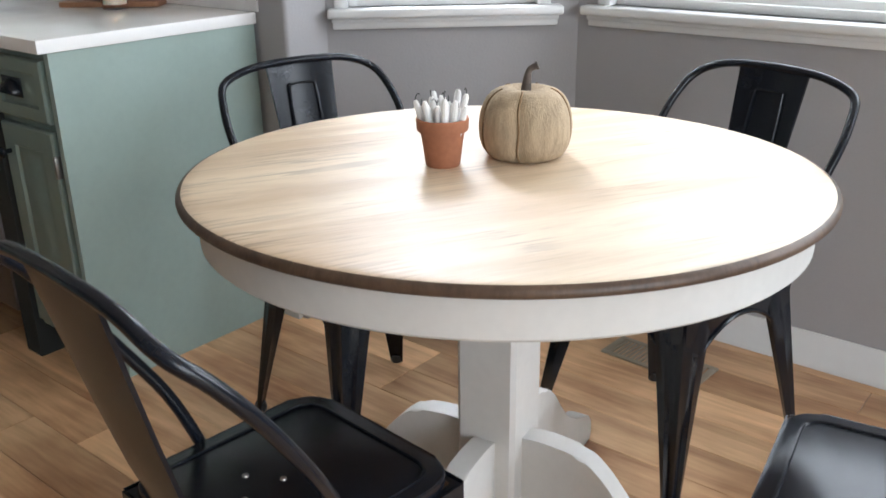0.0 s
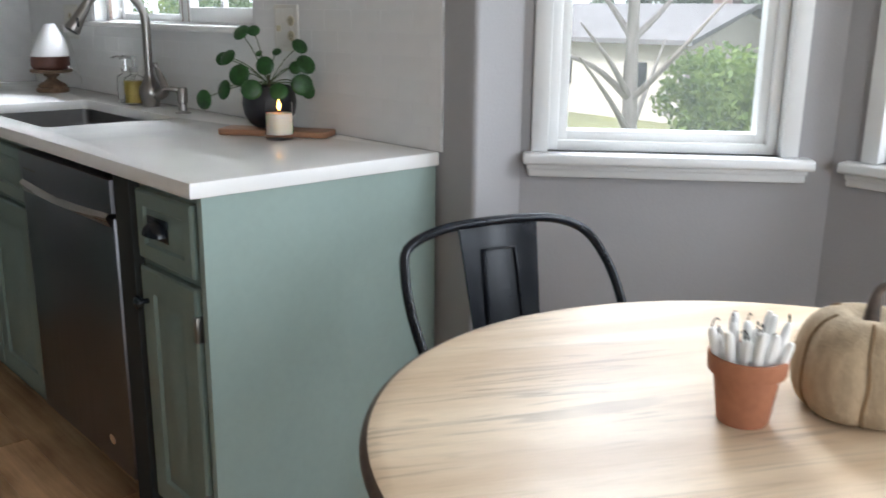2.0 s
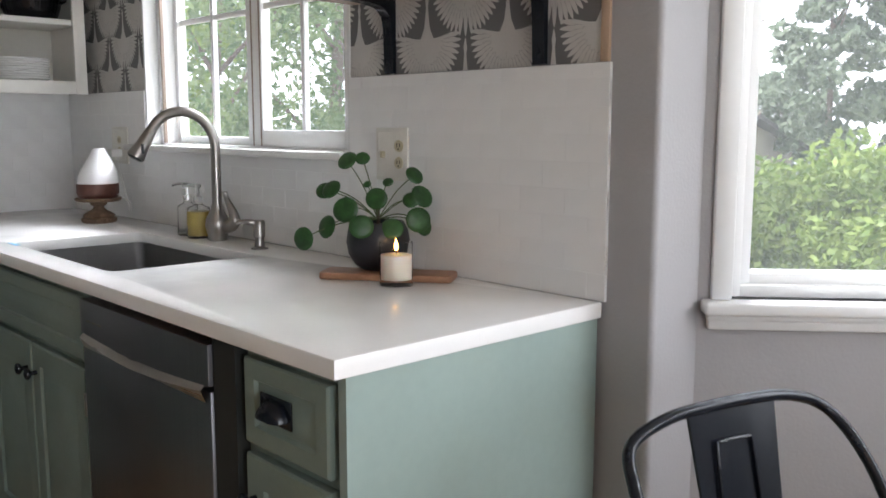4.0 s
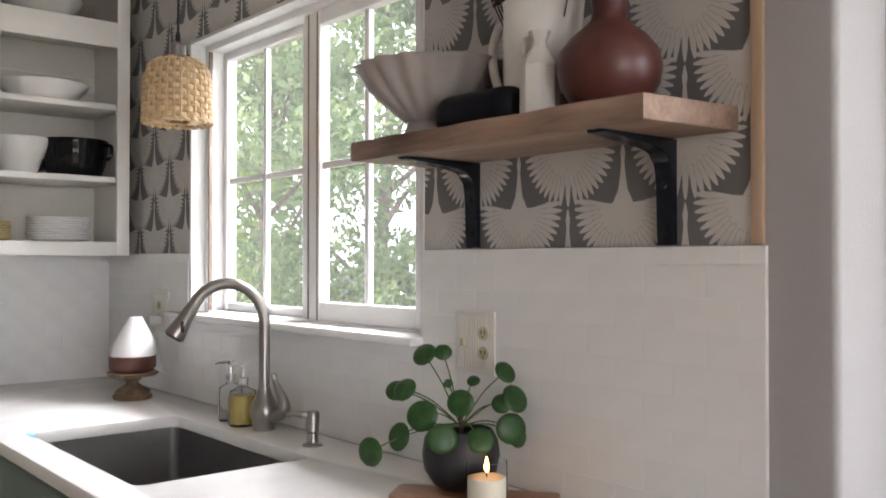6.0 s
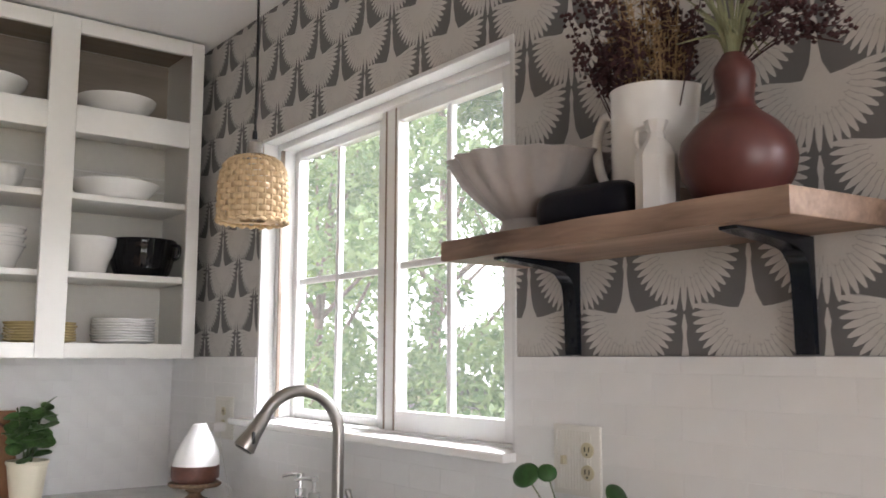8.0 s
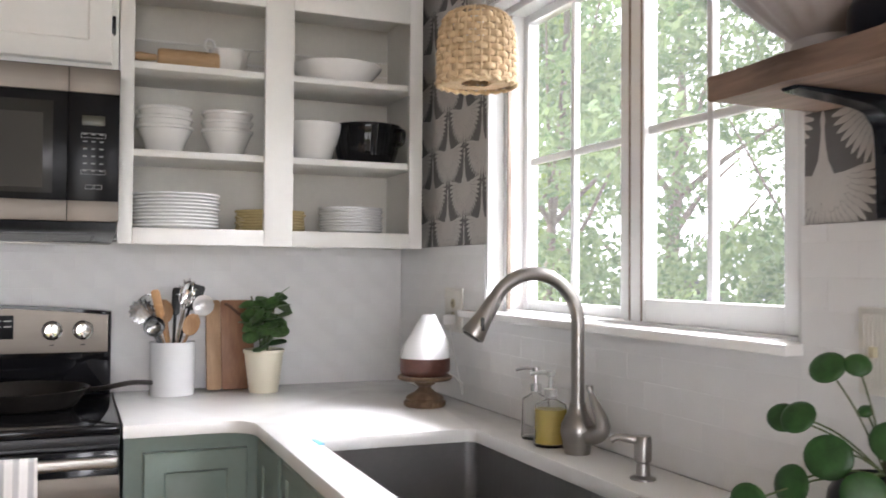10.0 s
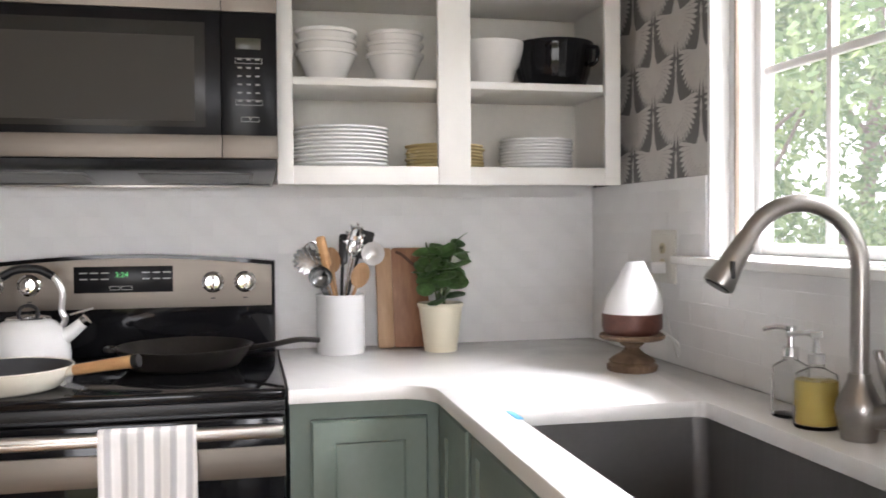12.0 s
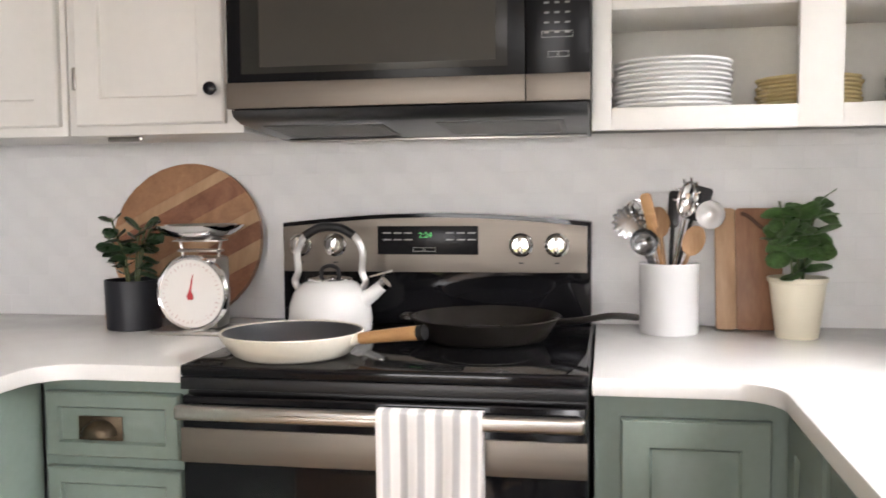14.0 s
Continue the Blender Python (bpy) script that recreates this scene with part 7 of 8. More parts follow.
# ---- kitchen scale ----
sc_ = thing("kitchen_scale", (-4.545, 0.012, CTR), "chrome mechanical kitchen scale with round white dial", "scale")
sx, sy = -4.545, 0.012
bm = B()
prism(bm, rounded(sx - 0.07, sx + 0.075, sy - 0.10, sy + 0.10, 0.02, 4), CTR + 0.0005, CTR + 0.010, bev=0.003)
box(bm, sx - 0.045, sx + 0.035, sy - 0.055, sy + 0.055, CTR + 0.010, CTR + 0.18, 0.012)
part("body", bm, STEEL, sc_)
mx = Matrix.Rotation(radians(90), 4, "Y")
bm = B()
lathe(bm, [(0, 0), (0.082, 0), (0.089, 0.004), (0.090, 0.016), (0.084, 0.022), (0.080, 0.019), (0, 0.018)], (sx + 0.034, sy, CTR + 0.096), 48, m=mx)
bez = part("bezel", bm, CHROME, sc_, "chrome bezel")
bm = B()
lathe(bm, [(0, 0.0184), (0.079, 0.0184), (0.079, 0.0194), (0, 0.0194)], (sx + 0.034, sy, CTR + 0.096), 48, m=mx)
dial = part("dial", bm, shader("white_dial", (0.78, 0.75, 0.71), 0.4, vary=0.02, bump=0.0), bez)
RED = shader("red_dial_print", (0.50, 0.045, 0.05), 0.5, bump=0.0)
bm = B()
ctr_ = Vector((sx + 0.0545, sy, CTR + 0.096))
prism(bm, [(-0.005, 0.0), (0.008, 0.0), (0.0095, 0.008), (0.0035, 0.02), (0.010, 0.058), (0.0085, 0.0585), (-0.0018, 0.02), (-0.0075, 0.008)], 0, 0.001, Matrix.Translation(ctr_ + Vector((0.0002, -0.004, -0.014))) @ FACE_X)
part("needle", bm, RED, dial, "red needle")
bm = B()
for k in range(40):
    a = 2 * math.pi * k / 40
    r0 = 0.066 if k % 4 else 0.062
    box(bm, -0.0005, 0.0005, r0, 0.071, 0.0, 0.0006, m=Matrix.Translation(ctr_) @ FACE_X @ Matrix.Rotation(a, 4, "Z"))
tk = part("ticks", bm, shader("pale_red_tick", (0.45, 0.22, 0.20), 0.5, bump=0.0), dial)
tk["kind"] = "stuff"
bm = B()
box(bm, sx - 0.02, sx + 0.02, sy - 0.05, sy + 0.05, CTR + 0.19, CTR + 0.196, 0.002)
for s in (-1, 1):
    tube(bm, smooth_line([(sx, sy + s * 0.045, CTR + 0.178), (sx, sy + s * 0.048, CTR + 0.20), (sx, sy + s * 0.052, CTR + 0.216)], 3), 0.004, 8)
box(bm, sx - 0.03, sx + 0.03, sy - 0.056, sy + 0.056, CTR + 0.215, CTR + 0.219, 0.001)
part("platform", bm, STEEL, sc_)
bm = B()
lathe(bm, [(0, 0.2195), (0.05, 0.220), (0.085, 0.232), (0.102, 0.250), (0.104, 0.254), (0.101, 0.254), (0.083, 0.235), (0.05, 0.223), (0, 0.2225)], (sx, sy, CTR), 48)
part("bowl", bm, CHROME, sc_, "polished weighing bowl")

# ---- round board of many staves, and a small board behind the pot ----
rb = thing("round_board", (-4.715, -0.115, CTR), "large round striped wooden board leaning on the tile", "serving board")
RADB = 0.205
lean = Matrix.Translation((-4.688, -0.115, CTR + 0.003)) @ Matrix.Rotation(radians(-10.5), 4, "Y") @ FACE_X @ Matrix.Translation((0, RADB, 0)) @ Matrix.Rotation(radians(28), 4, "Z")
cuts = [-0.205, -0.135, -0.09, -0.045, -0.012, 0.04, 0.098, 0.125, 0.205]
REDW = wood("acacia_red", (0.15, 0.055, 0.03), (0.36, 0.165, 0.09), 0.45, 0, 16, 0.08, knots=1.1)
MIDW = wood("acacia_mid", (0.27, 0.13, 0.065), (0.46, 0.25, 0.13), 0.45, 0, 16, 0.08, knots=0.9)
tones = (REDW, ACACIAL, REDW, ACACIAL, MIDW, REDW, ACACIAL, MIDW)
for (a, b), mt in zip(zip(cuts, cuts[1:]), tones):
    bm = B()
    up_, dn_ = [], []
    for k in range(9):
        v = a + (b - a - 0.0004) * k / 8
        h = math.sqrt(max(0.0004, RADB ** 2 - v * v))
        up_.append((h, v))
        dn_.append((-h, v))
    prism(bm, up_ + dn_[::-1], -0.02, 0.0, lean, 0.0)
    part("stave", bm, mt, rb)
sb = thing("small_board", (-4.64, -0.27, CTR), "small pale wooden board with a twig handle", "board")
bm = B()
prism(bm, rounded(-0.045, 0.035, 0, 0.085, 0.012, 4), -0.012, 0, Matrix.Translation((-4.655, -0.265, CTR + 0.002)) @ Matrix.Rotation(radians(-14), 4, "Y") @ FACE_X, 0.002)
part("board", bm, ACACIAL, sb)

# ---- things on the dining table ----
TTOP = TZ + 0.0003
TERRA = shader("terracotta", (0.36, 0.145, 0.075), 0.75, vary=0.15, scale=14, fine=120, bump=0.12)
px, py = -1.025, 1.361
tp = thing("terracotta_pot", (px, py, TTOP), "small terracotta pot filled with white paper picks", "pot")
bm = B()
lathe(bm, [(0, 0), (0.0275, 0), (0.029, 0.002), (0.037, 0.060), (0.0425, 0.0605), (0.0435, 0.063), (0.0445, 0.080), (0.043, 0.082), (0.040, 0.081), (0.037, 0.06), (0.03, 0.02), (0, 0.018)], (px, py, TTOP), 40)
part("pot", bm, TERRA, tp)
PAPERW = shader("white_paper", (0.80, 0.79, 0.77), 0.8, vary=0.03, bump=0.05)
TWIG = shader("black_wick", (0.02, 0.02, 0.02), 0.7)
rn = random.Random(8)
tpk = thing("taper_candles", (px, py, TTOP + 0.02), "bundle of short white tapers with curled dark wicks", "candles")
for k in range(23):
    a = 2.399 * k
    q = 0.031 * math.sqrt((k + 0.5) / 23)
    lean_ = 0.016 * q / 0.03
    b0 = Vector((px + q * math.cos(a) * 0.7, py + q * math.sin(a) * 0.7, TTOP + 0.022))
    b1 = Vector((px + (q + lean_) * math.cos(a), py + (q + lean_) * math.sin(a), TTOP + rn.uniform(0.098, 0.122)))
    bm = B()
    tube(bm, [b0, b0.lerp(b1, 0.5), b0.lerp(b1, 0.93), b1], [0.0054, 0.0054, 0.0052, 0.0030], 9)
    tp_ = part("taper", bm, PAPERW, tpk)
    if k % 2 == 0:
        bm = B()
        w = Vector((rn.uniform(-0.006, 0.006), rn.uniform(-0.006, 0.006), 0))
        tube(bm, smooth_line([b1, b1 + Vector((0, 0, 0.007)) + w * 0.3, b1 + Vector((0, 0, 0.011)) + w, b1 + Vector((0, 0, 0.008)) + w * 1.6], 4), 0.0008, 5)
        part("wick", bm, TWIG, tp_)

gx, gy = -0.948, 1.492
pk = thing("fabric_pumpkin", (gx, gy, TTOP), "tan burlap twine pumpkin with a grey stem", "pumpkin")
TWINE = shader("tan_twine_wrap", (0.42, 0.325, 0.215), 0.95, vary=0.2, scale=26, fine=170, bump=0.7, stretch=(3, 3, 0.8))
seams = (0.45, 1.7, 2.9, 4.05, 5.15)


def lobed(a, i):
    d = min(abs((a - s + math.pi) % (2 * math.pi) - math.pi) for s in seams)
    return 1 - 0.075 * math.exp(-(d / 0.16) ** 2) + 0.012 * math.sin(3 * a)


bm = B()
prof_p = [(0.0, 0.0)] + [(0.0815 * math.sin(math.pi * (0.14 + 0.80 * k / 16)) ** 0.58, 0.0595 - 0.0595 * math.cos(math.pi * k / 16)) for k in range(17)] + [(0.012, 0.111), (0, 0.107)]
lathe(bm, prof_p, (gx, gy, TTOP), 112, wave=lobed, cap=False)
part("body", bm, TWINE, pk, angle=80)
for s in seams:
    bm = B()
    line_ = []
    for k in range(1, 16):
        r, z = prof_p[k + 1]
        q = r * (lobed(s, 0)) + 0.0012
        a = s + 0.02 * math.sin(k)
        line_.append((gx + q * math.cos(a), gy + q * math.sin(a), TTOP + z))
    tube(bm, line_, 0.0019, 6)
    part("cord", bm, shader("brown_cord", (0.24, 0.155, 0.08), 0.9, vary=0.2, fine=200, bump=0.3) if s == seams[0] else bpy.data.materials["brown_cord"], pk, "brown twine cord in the seam")
bm = B()
tube(bm, smooth_line([(gx, gy, TTOP + 0.104), (gx + 0.001, gy + 0.001, TTOP + 0.128), (gx + 0.004, gy + 0.004, TTOP + 0.148), (gx + 0.016, gy + 0.011, TTOP + 0.156)], 5), [0.0105 - 0.0050 * min(1, k / 9) + (0.0018 if k > 13 else 0) for k in range(16)], 10)
part("stem", bm, shader("grey_brown_stem", (0.11, 0.085, 0.07), 0.7, vary=0.3, scale=60, bump=0.3), pk, "curved grey-brown stem")

# ---- floor register ----
fr_ = thing("floor_register", (-1.055, 2.30, 0.0005), "beige metal floor register", "floor vent", kind="structure")
VENTM = shader("beige_register_metal", (0.36, 0.31, 0.235), 0.5, 0.2, vary=0.1, bump=0.05)
vm = Matrix.Translation((-1.03, 2.30, 0.0)) @ Matrix.Rotation(radians(-3), 4, "Z")
bm = B()
for x0, x1, y0, y1 in ((-0.15, 0.15, -0.06, -0.045), (-0.15, 0.15, 0.045, 0.06), (-0.15, -0.13, -0.045, 0.045), (0.13, 0.15, -0.045, 0.045)):
    box(bm, x0, x1, y0, y1, 0.0005, 0.006, 0.002, m=vm)
part("frame", bm, VENTM, fr_)
for k in range(20):
    bm = B()
    box(bm, -0.127 + 0.0128 * k, -0.1205 + 0.0128 * k, -0.044, 0.044, 0.0005, 0.005, 0.001, m=vm)
    part("slat", bm, VENTM, fr_)

# ---- garden beyond the windows ----
GRASS = shader("dry_lawn", (0.13, 0.13, 0.05), 0.9, vary=0.4, scale=0.6, fine=14, bump=0.4)
bm = B()
n = 26
gv_ = [[bm.verts.new(((i - n / 2) * 16, (j - n / 2) * 16, -0.75 - 0.25 * noise.noise(Vector((i * 0.5, j * 0.5, 0))) - 0.05 * max(0, (j - n / 2) * 16))) for i in range(n + 1)] for j in range(n + 1)]
for j in range(n):
    for i in range(n):
        bm.faces.new((gv_[j][i], gv_[j][i + 1], gv_[j + 1][i + 1], gv_[j + 1][i]))
solid("ground", bm, GRASS, "sloping lawn outside the house", "ground", kind="structure")


def leaf_shader(name, dark, light):
    m = bpy.data.materials.new(name)
    m.use_nodes = True
    N, L = m.node_tree.nodes, m.node_tree.links
    P = N["Principled BSDF"]
    g = N.new("ShaderNodeNewGeometry")
    mix = N.new("ShaderNodeMix")
    mix.data_type = "RGBA"
    mix.inputs["A"].default_value, mix.inputs["B"].default_value = (*dark, 1), (*light, 1)
    L.new(g.outputs["Random Per Island"], mix.inputs["Factor"])
    L.new(mix.outputs["Result"], P.inputs["Base Color"])
    P.inputs["Roughness"].default_value = 0.55
    tr = N.new("ShaderNodeBsdfTranslucent")
    L.new(mix.outputs["Result"], tr.inputs["Color"])
    ms = N.new("ShaderNodeMixShader")
    ms.inputs[0].default_value = 0.45
    L.new(P.outputs[0], ms.inputs[1])
    L.new(tr.outputs[0], ms.inputs[2])
    L.new(ms.outputs[0], N["Material Output"].inputs["Surface"])
    return m


LEAF_A = leaf_shader("sunlit_hedge_leaf", (0.11, 0.18, 0.035), (0.26, 0.34, 0.085))
LEAF_B = leaf_shader("maple_leaf", (0.08, 0.14, 0.055), (0.22, 0.29, 0.13))
LEAF_C = leaf_shader("far_conifer_leaf", (0.09, 0.12, 0.085), (0.16, 0.20, 0.13))
BARK = shader("grey_bark", (0.16, 0.125, 0.105), 0.9, vary=0.3, scale=4, fine=30, bump=0.8, stretch=(4, 4, 0.6))

PALEBARK = shader("pale_grey_bark", (0.30, 0.26, 0.235), 0.9, vary=0.25, scale=4, fine=30, bump=0.8, stretch=(4, 4, 0.6))


def leaves(clumps, per, size, seed):
    """Many small pointed leaves gathered in uneven clumps (centre, radius)."""
    r_ = np.random.default_rng(seed)
    V_, F_ = [], []
    for c, rad in clumps:
        k = int(per * (rad[0] * rad[1] * rad[2]) ** 0.5)
        d = r_.normal(size=(k, 3))
        d /= np.linalg.norm(d, axis=1)[:, None]
        p = np.array(c) + d * np.array(rad) * (r_.uniform(0.25, 1.0, (k, 1)) ** 0.5)
        ax = r_.normal(size=(k, 3))
        ax /= np.linalg.norm(ax, axis=1)[:, None]
        ay = np.cross(ax, r_.normal(size=(k, 3)))
        ay /= np.linalg.norm(ay, axis=1)[:, None]
        s = size * r_.uniform(0.6, 1.3, (k, 1))
        for q in (p - ax * s, p + ay * s * 0.45, p + ax * s, p - ay * s * 0.45):
            V_.append(q)
    base = 0
    pts = []
    i = 0
    while i < len(V_):
        k = len(V_[i])
        pts.append(np.stack(V_[i:i + 4], 1).reshape(-1, 3))
        i += 4
    pts = np.concatenate(pts)
    F_ = np.arange(len(pts)).reshape(-1, 4)
    return pts, F_


def leaf_mesh(name, clumps, per, size, seed, mat):
    pts, F_ = leaves(clumps, per, size, seed)
    me = bpy.data.meshes.new(name)
    me.from_pydata(pts.tolist(), [], F_.tolist())
    me.materials.append(mat)
    return me


def clump_cloud(cx, cy, z0, z1, rx, ry, count, seed, rmin=0.3, rmax=0.7):
    r_ = random.Random(seed)
    out = []
    for _ in range(count):
        f = r_.random()
        q = math.sqrt(r_.random()) * (0.55 + 0.45 * math.sin(math.pi * min(1, 0.15 + 0.85 * f)))
        a = r_.uniform(0, 6.283)
        s = r_.uniform(rmin, rmax)
        out.append(((cx + rx * q * math.cos(a), cy + ry * q * math.sin(a), z0 + (z1 - z0) * f), (s, s, s * 0.75)))
    return out


def tree(name, x, y, h, crown0, rx, count, mat, per, size, seed, label, trunk=0.16, limbs=7, bare=False, bark=None):
    gz = -0.75 - 0.05 * max(0, y)
    t = thing(name, (x, y, gz), label, "tree", "garden trees")
    r_ = random.Random(seed)
    bm = B()
    tl = smooth_line([(x, y, gz - 0.3), (x + r_.uniform(-0.1, 0.1), y, gz + h * 0.3), (x + r_.uniform(-0.25, 0.25), y + 0.1, gz + h * 0.62), (x + r_.uniform(-0.3, 0.3), y, gz + h * 0.92)], 5)
    tube(bm, tl, [trunk * (1 - 0.8 * i / (len(tl) - 1)) for i in range(len(tl))], 10)
    part("trunk", bm, bark or BARK, t)
    for k in range(limbs):
        f = r_.uniform(0.25, 0.8)
        b = tl[int(f * (len(tl) - 1))]
        a = 2.4 * k + r_.uniform(-0.4, 0.4)
        q = rx * r_.uniform(0.5, 0.95) * (1.1 - 0.5 * f)
        bm = B()
        ll = smooth_line([b, b + Vector((q * 0.4 * math.cos(a), q * 0.4 * math.sin(a), h * 0.08)), b + Vector((q * math.cos(a), q * math.sin(a), h * r_.uniform(0.12, 0.26)))], 4)
        tube(bm, ll, [trunk * 0.42 * (1 - 0.8 * i / (len(ll) - 1)) for i in range(len(ll))], 7)
        part("limb", bm, bark or BARK, t)
    if not bare:
        me = leaf_mesh("crown", clump_cloud(x, y, crown0, gz + h, rx, rx, count, seed), per, size, seed, mat)
        me.transform(ROOT[t].inverted())
        ob = new("crown", me)
        ob.parent = t
        ob["kind"] = "stuff"
    return t


tree("broadleaf_tree", -9.4, 5.1, 7.5, -0.6, 2.2, 95, LEAF_B, 1000, 0.055, 21, "leafy green maple close to the kitchen window", 0.07)
tree("broadleaf_tree", -7.9, 6.9, 6.5, -0.6, 1.6, 60, LEAF_B, 1000, 0.055, 22, "slender leafy maple in the garden", 0.06)
tree("broadleaf_tree", -13.5, 9.5, 8.5, -0.8, 2.8, 90, LEAF_B, 600, 0.08, 23, "leafy green maple in the garden")
tree("broadleaf_tree", -14.5, 5.5, 8.0, -0.8, 2.6, 80, LEAF_A, 520, 0.08, 24, "tall leafy tree behind the garden")
tree("bare_tree", -6.40, 8.75, 5.0, 0, 1.7, 0, LEAF_B, 0, 0.1, 31, "pale bare-branched garden tree", 0.11, 16, True, PALEBARK)
tree("conifer", -13.9, 29.5, 9.5, -1.5, 1.9, 90, LEAF_C, 300, 0.17, 41, "tall hazy dark conifer far off")
tree("conifer", -10.9, 31.0, 8.5, -1.5, 1.9, 80, LEAF_C, 300, 0.17, 42, "hazy dark conifer far off")
for tx, ty, th, sd in ((-18.0, 35.0, 5.5, 43), (-21.0, 37.0, 5.8, 44), (-24.5, 38.0, 6.0, 45), (-28.0, 39.0, 6.2, 46), (-7.5, 31.0, 8.0, 47), (-3.5, 31.0, 9.0, 48)):
    tree("conifer", tx, ty, th, -1.5, 2.6, 70, LEAF_C, 220, 0.2, sd, "row of hazy dark trees far off")
tree("broadleaf_tree", -1.0, 13.5, 6.5, -0.8, 2.6, 80, LEAF_A, 300, 0.1, 49, "broad leafy tree behind the bay window")
tree("broadleaf_tree", 3.0, 13.0, 7.0, -0.8, 2.8, 80, LEAF_A, 300, 0.1, 50, "broad leafy tree in the garden")

for k, (cx, cy, rx, top, seed) in enumerate(((-5.85, 10.05, 1.2, 0.62, 51), (-4.2, 9.8, 1.3, 0.95, 52), (-6.6, 12.0, 1.0, 0.25, 53), (-2.6, 9.4, 1.4, 1.35, 54), (-0.8, 9.0, 1.5, 1.5, 55), (1.2, 8.8, 1.6, 1.6, 56))):
    me = leaf_mesh("shrub", clump_cloud(cx, cy, -1.5, top, rx, rx * 0.8, 70, seed, 0.25, 0.5), 1300, 0.055, seed, LEAF_A)
    ob = new("shrub", me)
    ob.matrix_basis = Matrix.Translation((0, 0, 0))
    tagged(ob, "dense sunlit yellow-green garden shrub", "shrub", "garden shrubs", "stuff")

# neighbour's house down the slope
hs = thing("house", (-17.5, 27, -2.2), "low white neighbouring house with grey shingle roof", "house")
SIDING = shader("white_siding", (0.38, 0.345, 0.30), 0.7, vary=0.05, scale=1, fine=20, bump=0.1)
ROOFM = shader("grey_shingles", (0.12, 0.112, 0.115), 0.9, vary=0.2, scale=1.2, fine=12, bump=0.5)
hm = Matrix.Translation((-18.35, 23.6, -2.67)) @ Matrix.Rotation(radians(3), 4, "Z")
bm = B()
box(bm, -6, 3.0, 0, 7, 0, 3.2, m=hm)
part("wall", bm, SIDING, hs)
bm = B()
gm = hm @ Matrix(((0, 0, 1, 0), (1, 0, 0, 0), (0, 1, 0, 0), (0, 0, 0, 1)))
prism(bm, [(0.0, 3.2), (7.0, 3.2), (3.5, 4.05)], 2.9, 3.0, gm)
part("gable", bm, SIDING, hs)
bm = B()
prism(bm, [(-0.45, 3.05), (3.5, 4.12), (7.45, 3.05), (7.45, 3.2), (3.5, 4.27), (-0.45, 3.2)], -6.4, 3.4, gm)
roof = part("roof", bm, ROOFM, hs)
bm = B()
box(bm, 1.6, 2.3, 3.9, 4.6, 3.7, 4.62, 0.02, m=hm)
part("chimney", bm, shader("brown_brick", (0.12, 0.08, 0.07), 0.9, vary=0.2, fine=30, bump=0.3), roof)
for x in (-4.5, -1.5, 1.3):
    bm = B()
    box(bm, x - 0.4, x + 0.4, -0.04, 0.02, 1.7, 2.5, 0.01, m=hm)
    part("window", bm, BLACKG, hs)
bm = B()
box(bm, 2.98, 3.05, 2.9, 3.7, 1.7, 2.5, 0.01, m=hm)
part("window", bm, BLACKG, hs)

shed = thing("shed", (-15.0, 10.6, -1.5), "small pale garden shed with sloping roof", "shed")
sm = Matrix.Translation((-15.0, 10.6, -1.5)) @ Matrix.Rotation(radians(-25), 4, "Z")
bm = B()
box(bm, -1.3, 1.3, -1, 1, 0, 2.0, m=sm)
part("wall", bm, SIDING, shed)
bm = B()
prism(bm, [(-1.2, 1.95), (0, 2.7), (1.2, 1.95), (1.2, 2.05), (0, 2.82), (-1.2, 2.05)], -1.5, 1.5, sm @ Matrix(((0, 0, 1, 0), (1, 0, 0, 0), (0, 1, 0, 0), (0, 0, 0, 1))))
part("roof", bm, ROOFM, shed)

# ---- floor planks and wall tiles, piece by piece ----
def shared_box(name, w, d, h, bev, mat):
    bm = B()
    box(bm, -w / 2, w / 2, -d / 2, d / 2, 0, h)
    up = [e for e in bm.edges if all(v.co.z > h * 0.5 for v in e.verts)]
    bmesh.ops.bevel(bm, geom=up, offset=bev, segments=1, affect="EDGES")
    return mesh_of(name, bm, mat, smooth=False)


rng = random.Random(5)
PW, PL = 0.127, 1.22
plank_mesh = {}


def plank_of(length):
    key = round(length, 2)
    if key not in plank_mesh:
        plank_mesh[key] = shared_box("plank", key - 0.0016, PW - 0.0012, 0.008, 0.0012, PLANK)
    return plank_mesh[key]


y = -2.6
while y < 2.50:
    west, east = (-4.78, 1.89) if y < 1.90 else ((-1.98, 1.06) if y < 2.15 else (-1.80, 0.85))
    x = -4.9 - 0.1 * rng.randrange(10)
    while x < east:
        lo, hi = max(x, west), min(x + PL, east)
        if hi - lo > 0.1 and not (hi < -2.2 and y > 1.36):
            ob = new("plank", plank_of(hi - lo))
            ob.parent = floor
            ob.location = ((lo + hi) / 2, y + PW / 2, -0.008)
        x += PL
    y += PW

TW, TH, TG = 0.1185, 0.0535, 0.0009
tile_cache = {}


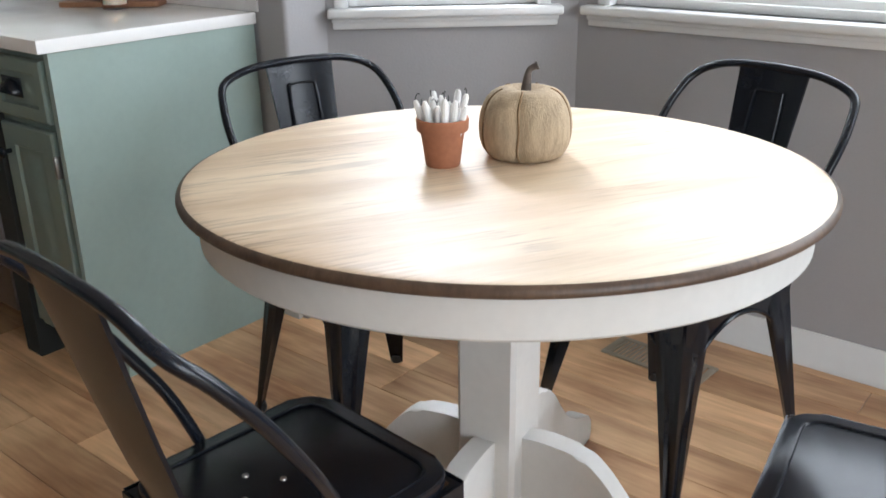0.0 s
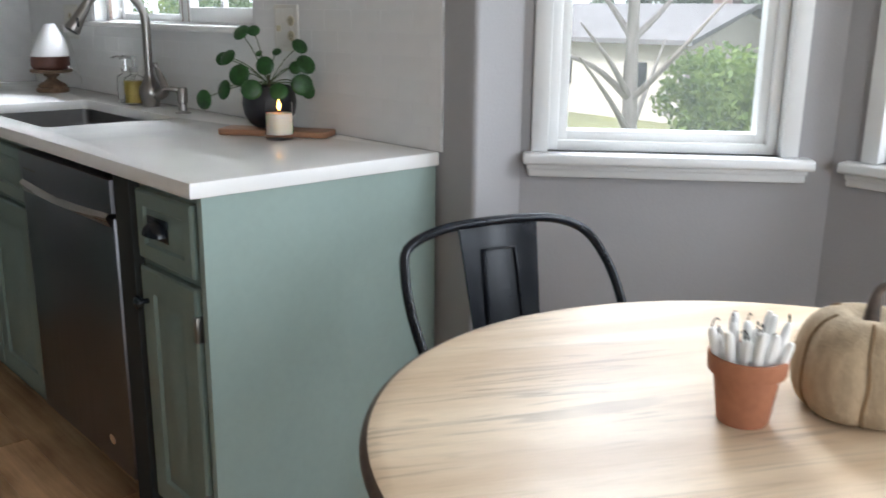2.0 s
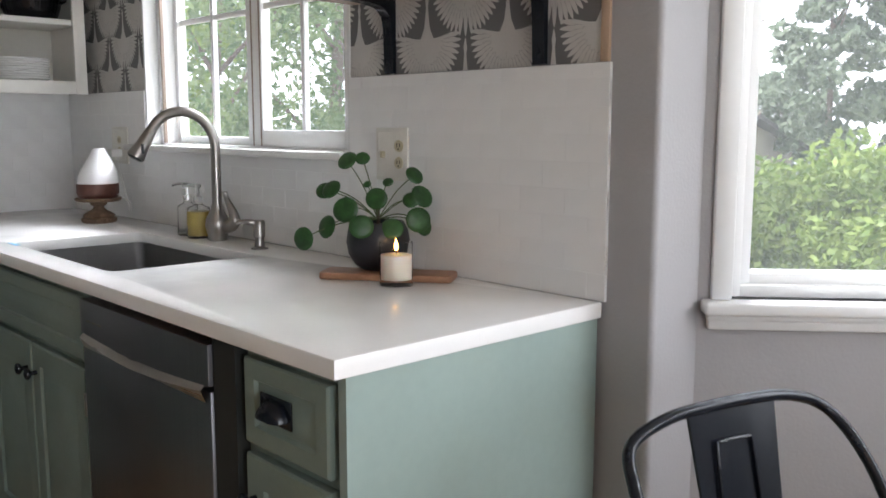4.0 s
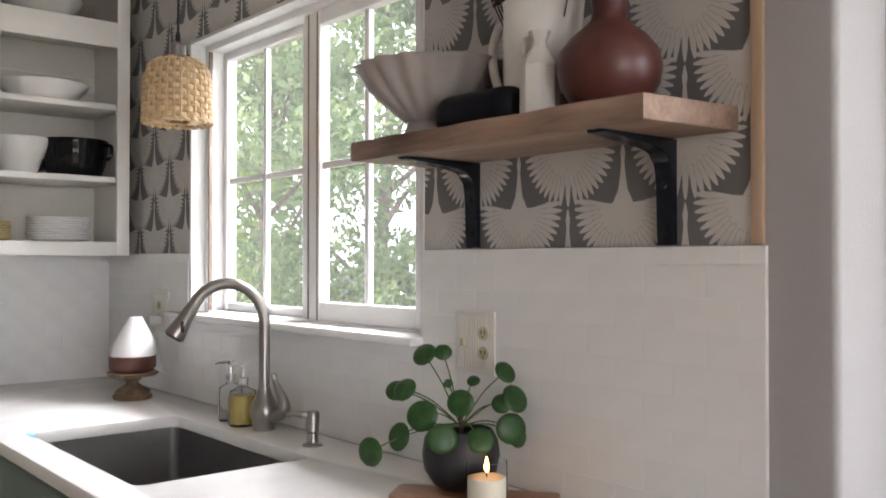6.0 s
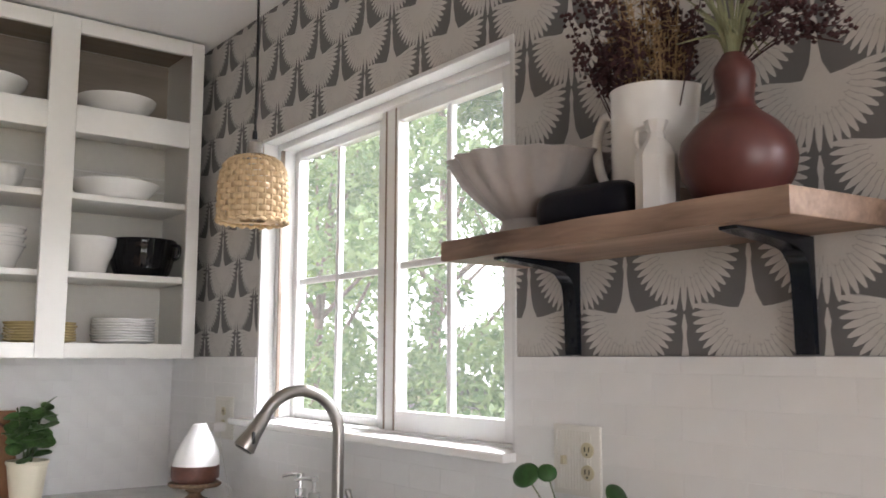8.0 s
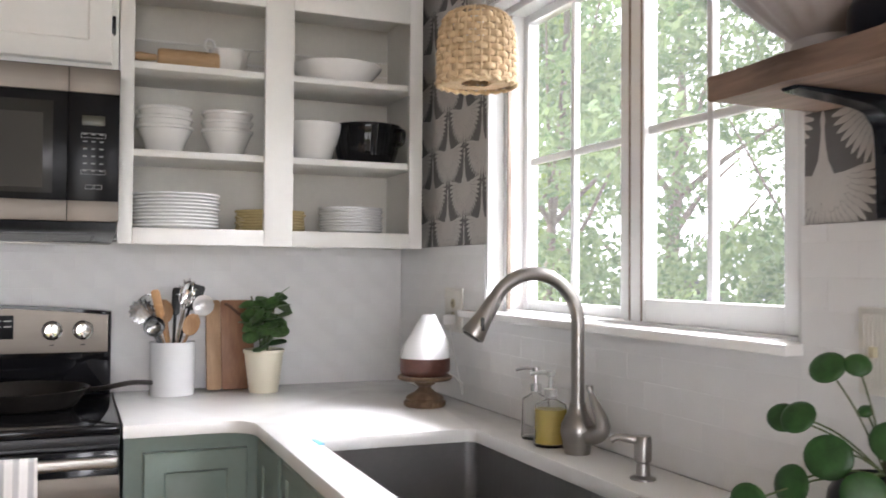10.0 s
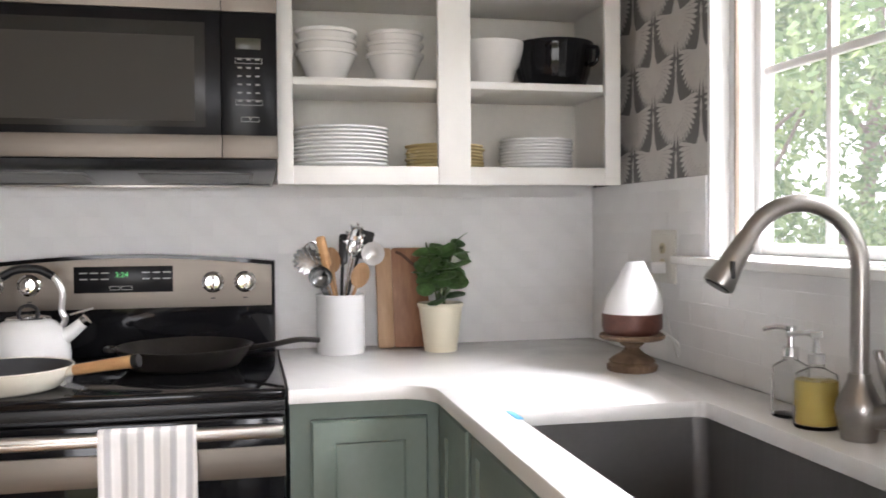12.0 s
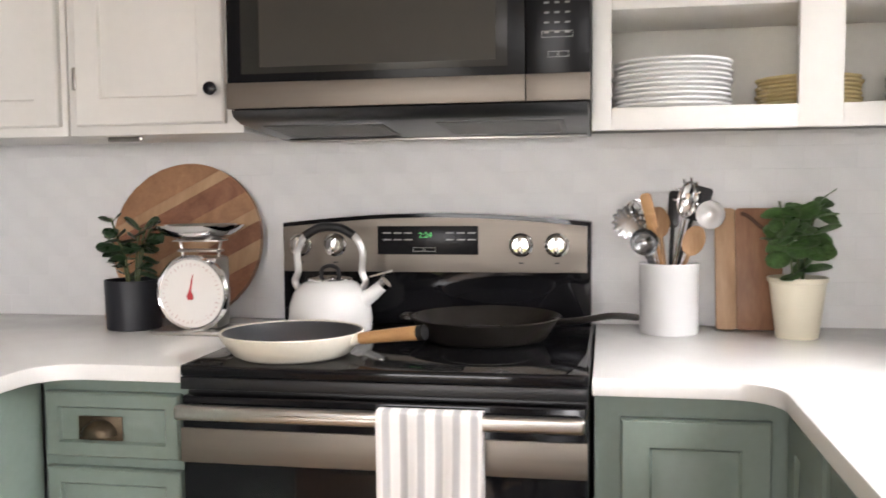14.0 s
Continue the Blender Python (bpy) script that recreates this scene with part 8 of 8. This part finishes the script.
def tile_mesh(w, h, axis):
    key = (round(w, 3), round(h, 3), axis)
    if key not in tile_cache:
        bm = B()
        if axis == "y":
            box(bm, -w / 2, w / 2, -0.0072, 0, -h / 2, h / 2)
            near = lambda v: v.co.y < -0.004
        else:
            box(bm, 0, 0.0072, -w / 2, w / 2, -h / 2, h / 2)
            near = lambda v: v.co.x > 0.004
        bmesh.ops.bevel(bm, geom=[e for e in bm.edges if all(near(v) for v in e.verts)], offset=0.0004, segments=1, affect="EDGES")
        tile_cache[key] = mesh_of("tile", bm, TILE)
    return tile_cache[key]


def tile_field(parent, axis, a0, a1, fixed, start, holes=()):
    for r in range(9):
        z0, z1 = CTR + 0.001 + r * TH, min(1.3705, CTR + 0.001 + (r + 1) * TH - TG)
        a = start - (TW / 2 if r % 2 else 0)
        while a < a1:
            lo, hi = max(a, a0), min(a + TW - TG, a1)
            spans = [(lo, hi)]
            for h0, h1, hz in holes:
                if z1 > hz + 0.012:
                    spans = [s for lo_, hi_ in spans for s in ((lo_, min(hi_, h0)), (max(lo_, h1), hi_))]
            for lo_, hi_ in spans:
                if hi_ - lo_ > 0.012:
                    zt_ = z1
                    ob = new("tile", tile_mesh(hi_ - lo_, zt_ - z0, axis))
                    ob.parent = parent
                    c = (lo_ + hi_) / 2
                    ob.location = (c, fixed, (z0 + zt_) / 2) if axis == "y" else (fixed, c, (z0 + zt_) / 2)
            a += TW


bm = B()
box(bm, XW + 0.002, WIN[0] - 0.002, YN - 0.0073, YN - 0.0005, CTR, 1.371)
box(bm, WIN[0] - 0.002, WIN[1] + 0.002, YN - 0.0073, YN - 0.0005, CTR, WIN[2] - 0.003)
box(bm, WIN[1] + 0.002, -2.105, YN - 0.0073, YN - 0.0005, CTR, 1.371)
back_n = solid("backsplash_north", bm, GROUT, "white glazed subway tile backsplash", "backsplash", kind="structure")
tile_field(back_n, "y", XW + 0.010, -2.105, YN - 0.0008, XW + 0.03, ((WIN[0], WIN[1], WIN[2] - 0.02),))
bm = B()
box(bm, XW + 0.0005, XW + 0.0073, -0.78, YN - 0.008, CTR - 0.0, 1.378)
back_w = solid("backsplash_west", bm, GROUT, "white glazed subway tile backsplash", "backsplash", kind="structure")
tile_field(back_w, "x", -0.78, YN - 0.009, XW + 0.0008, -0.78)
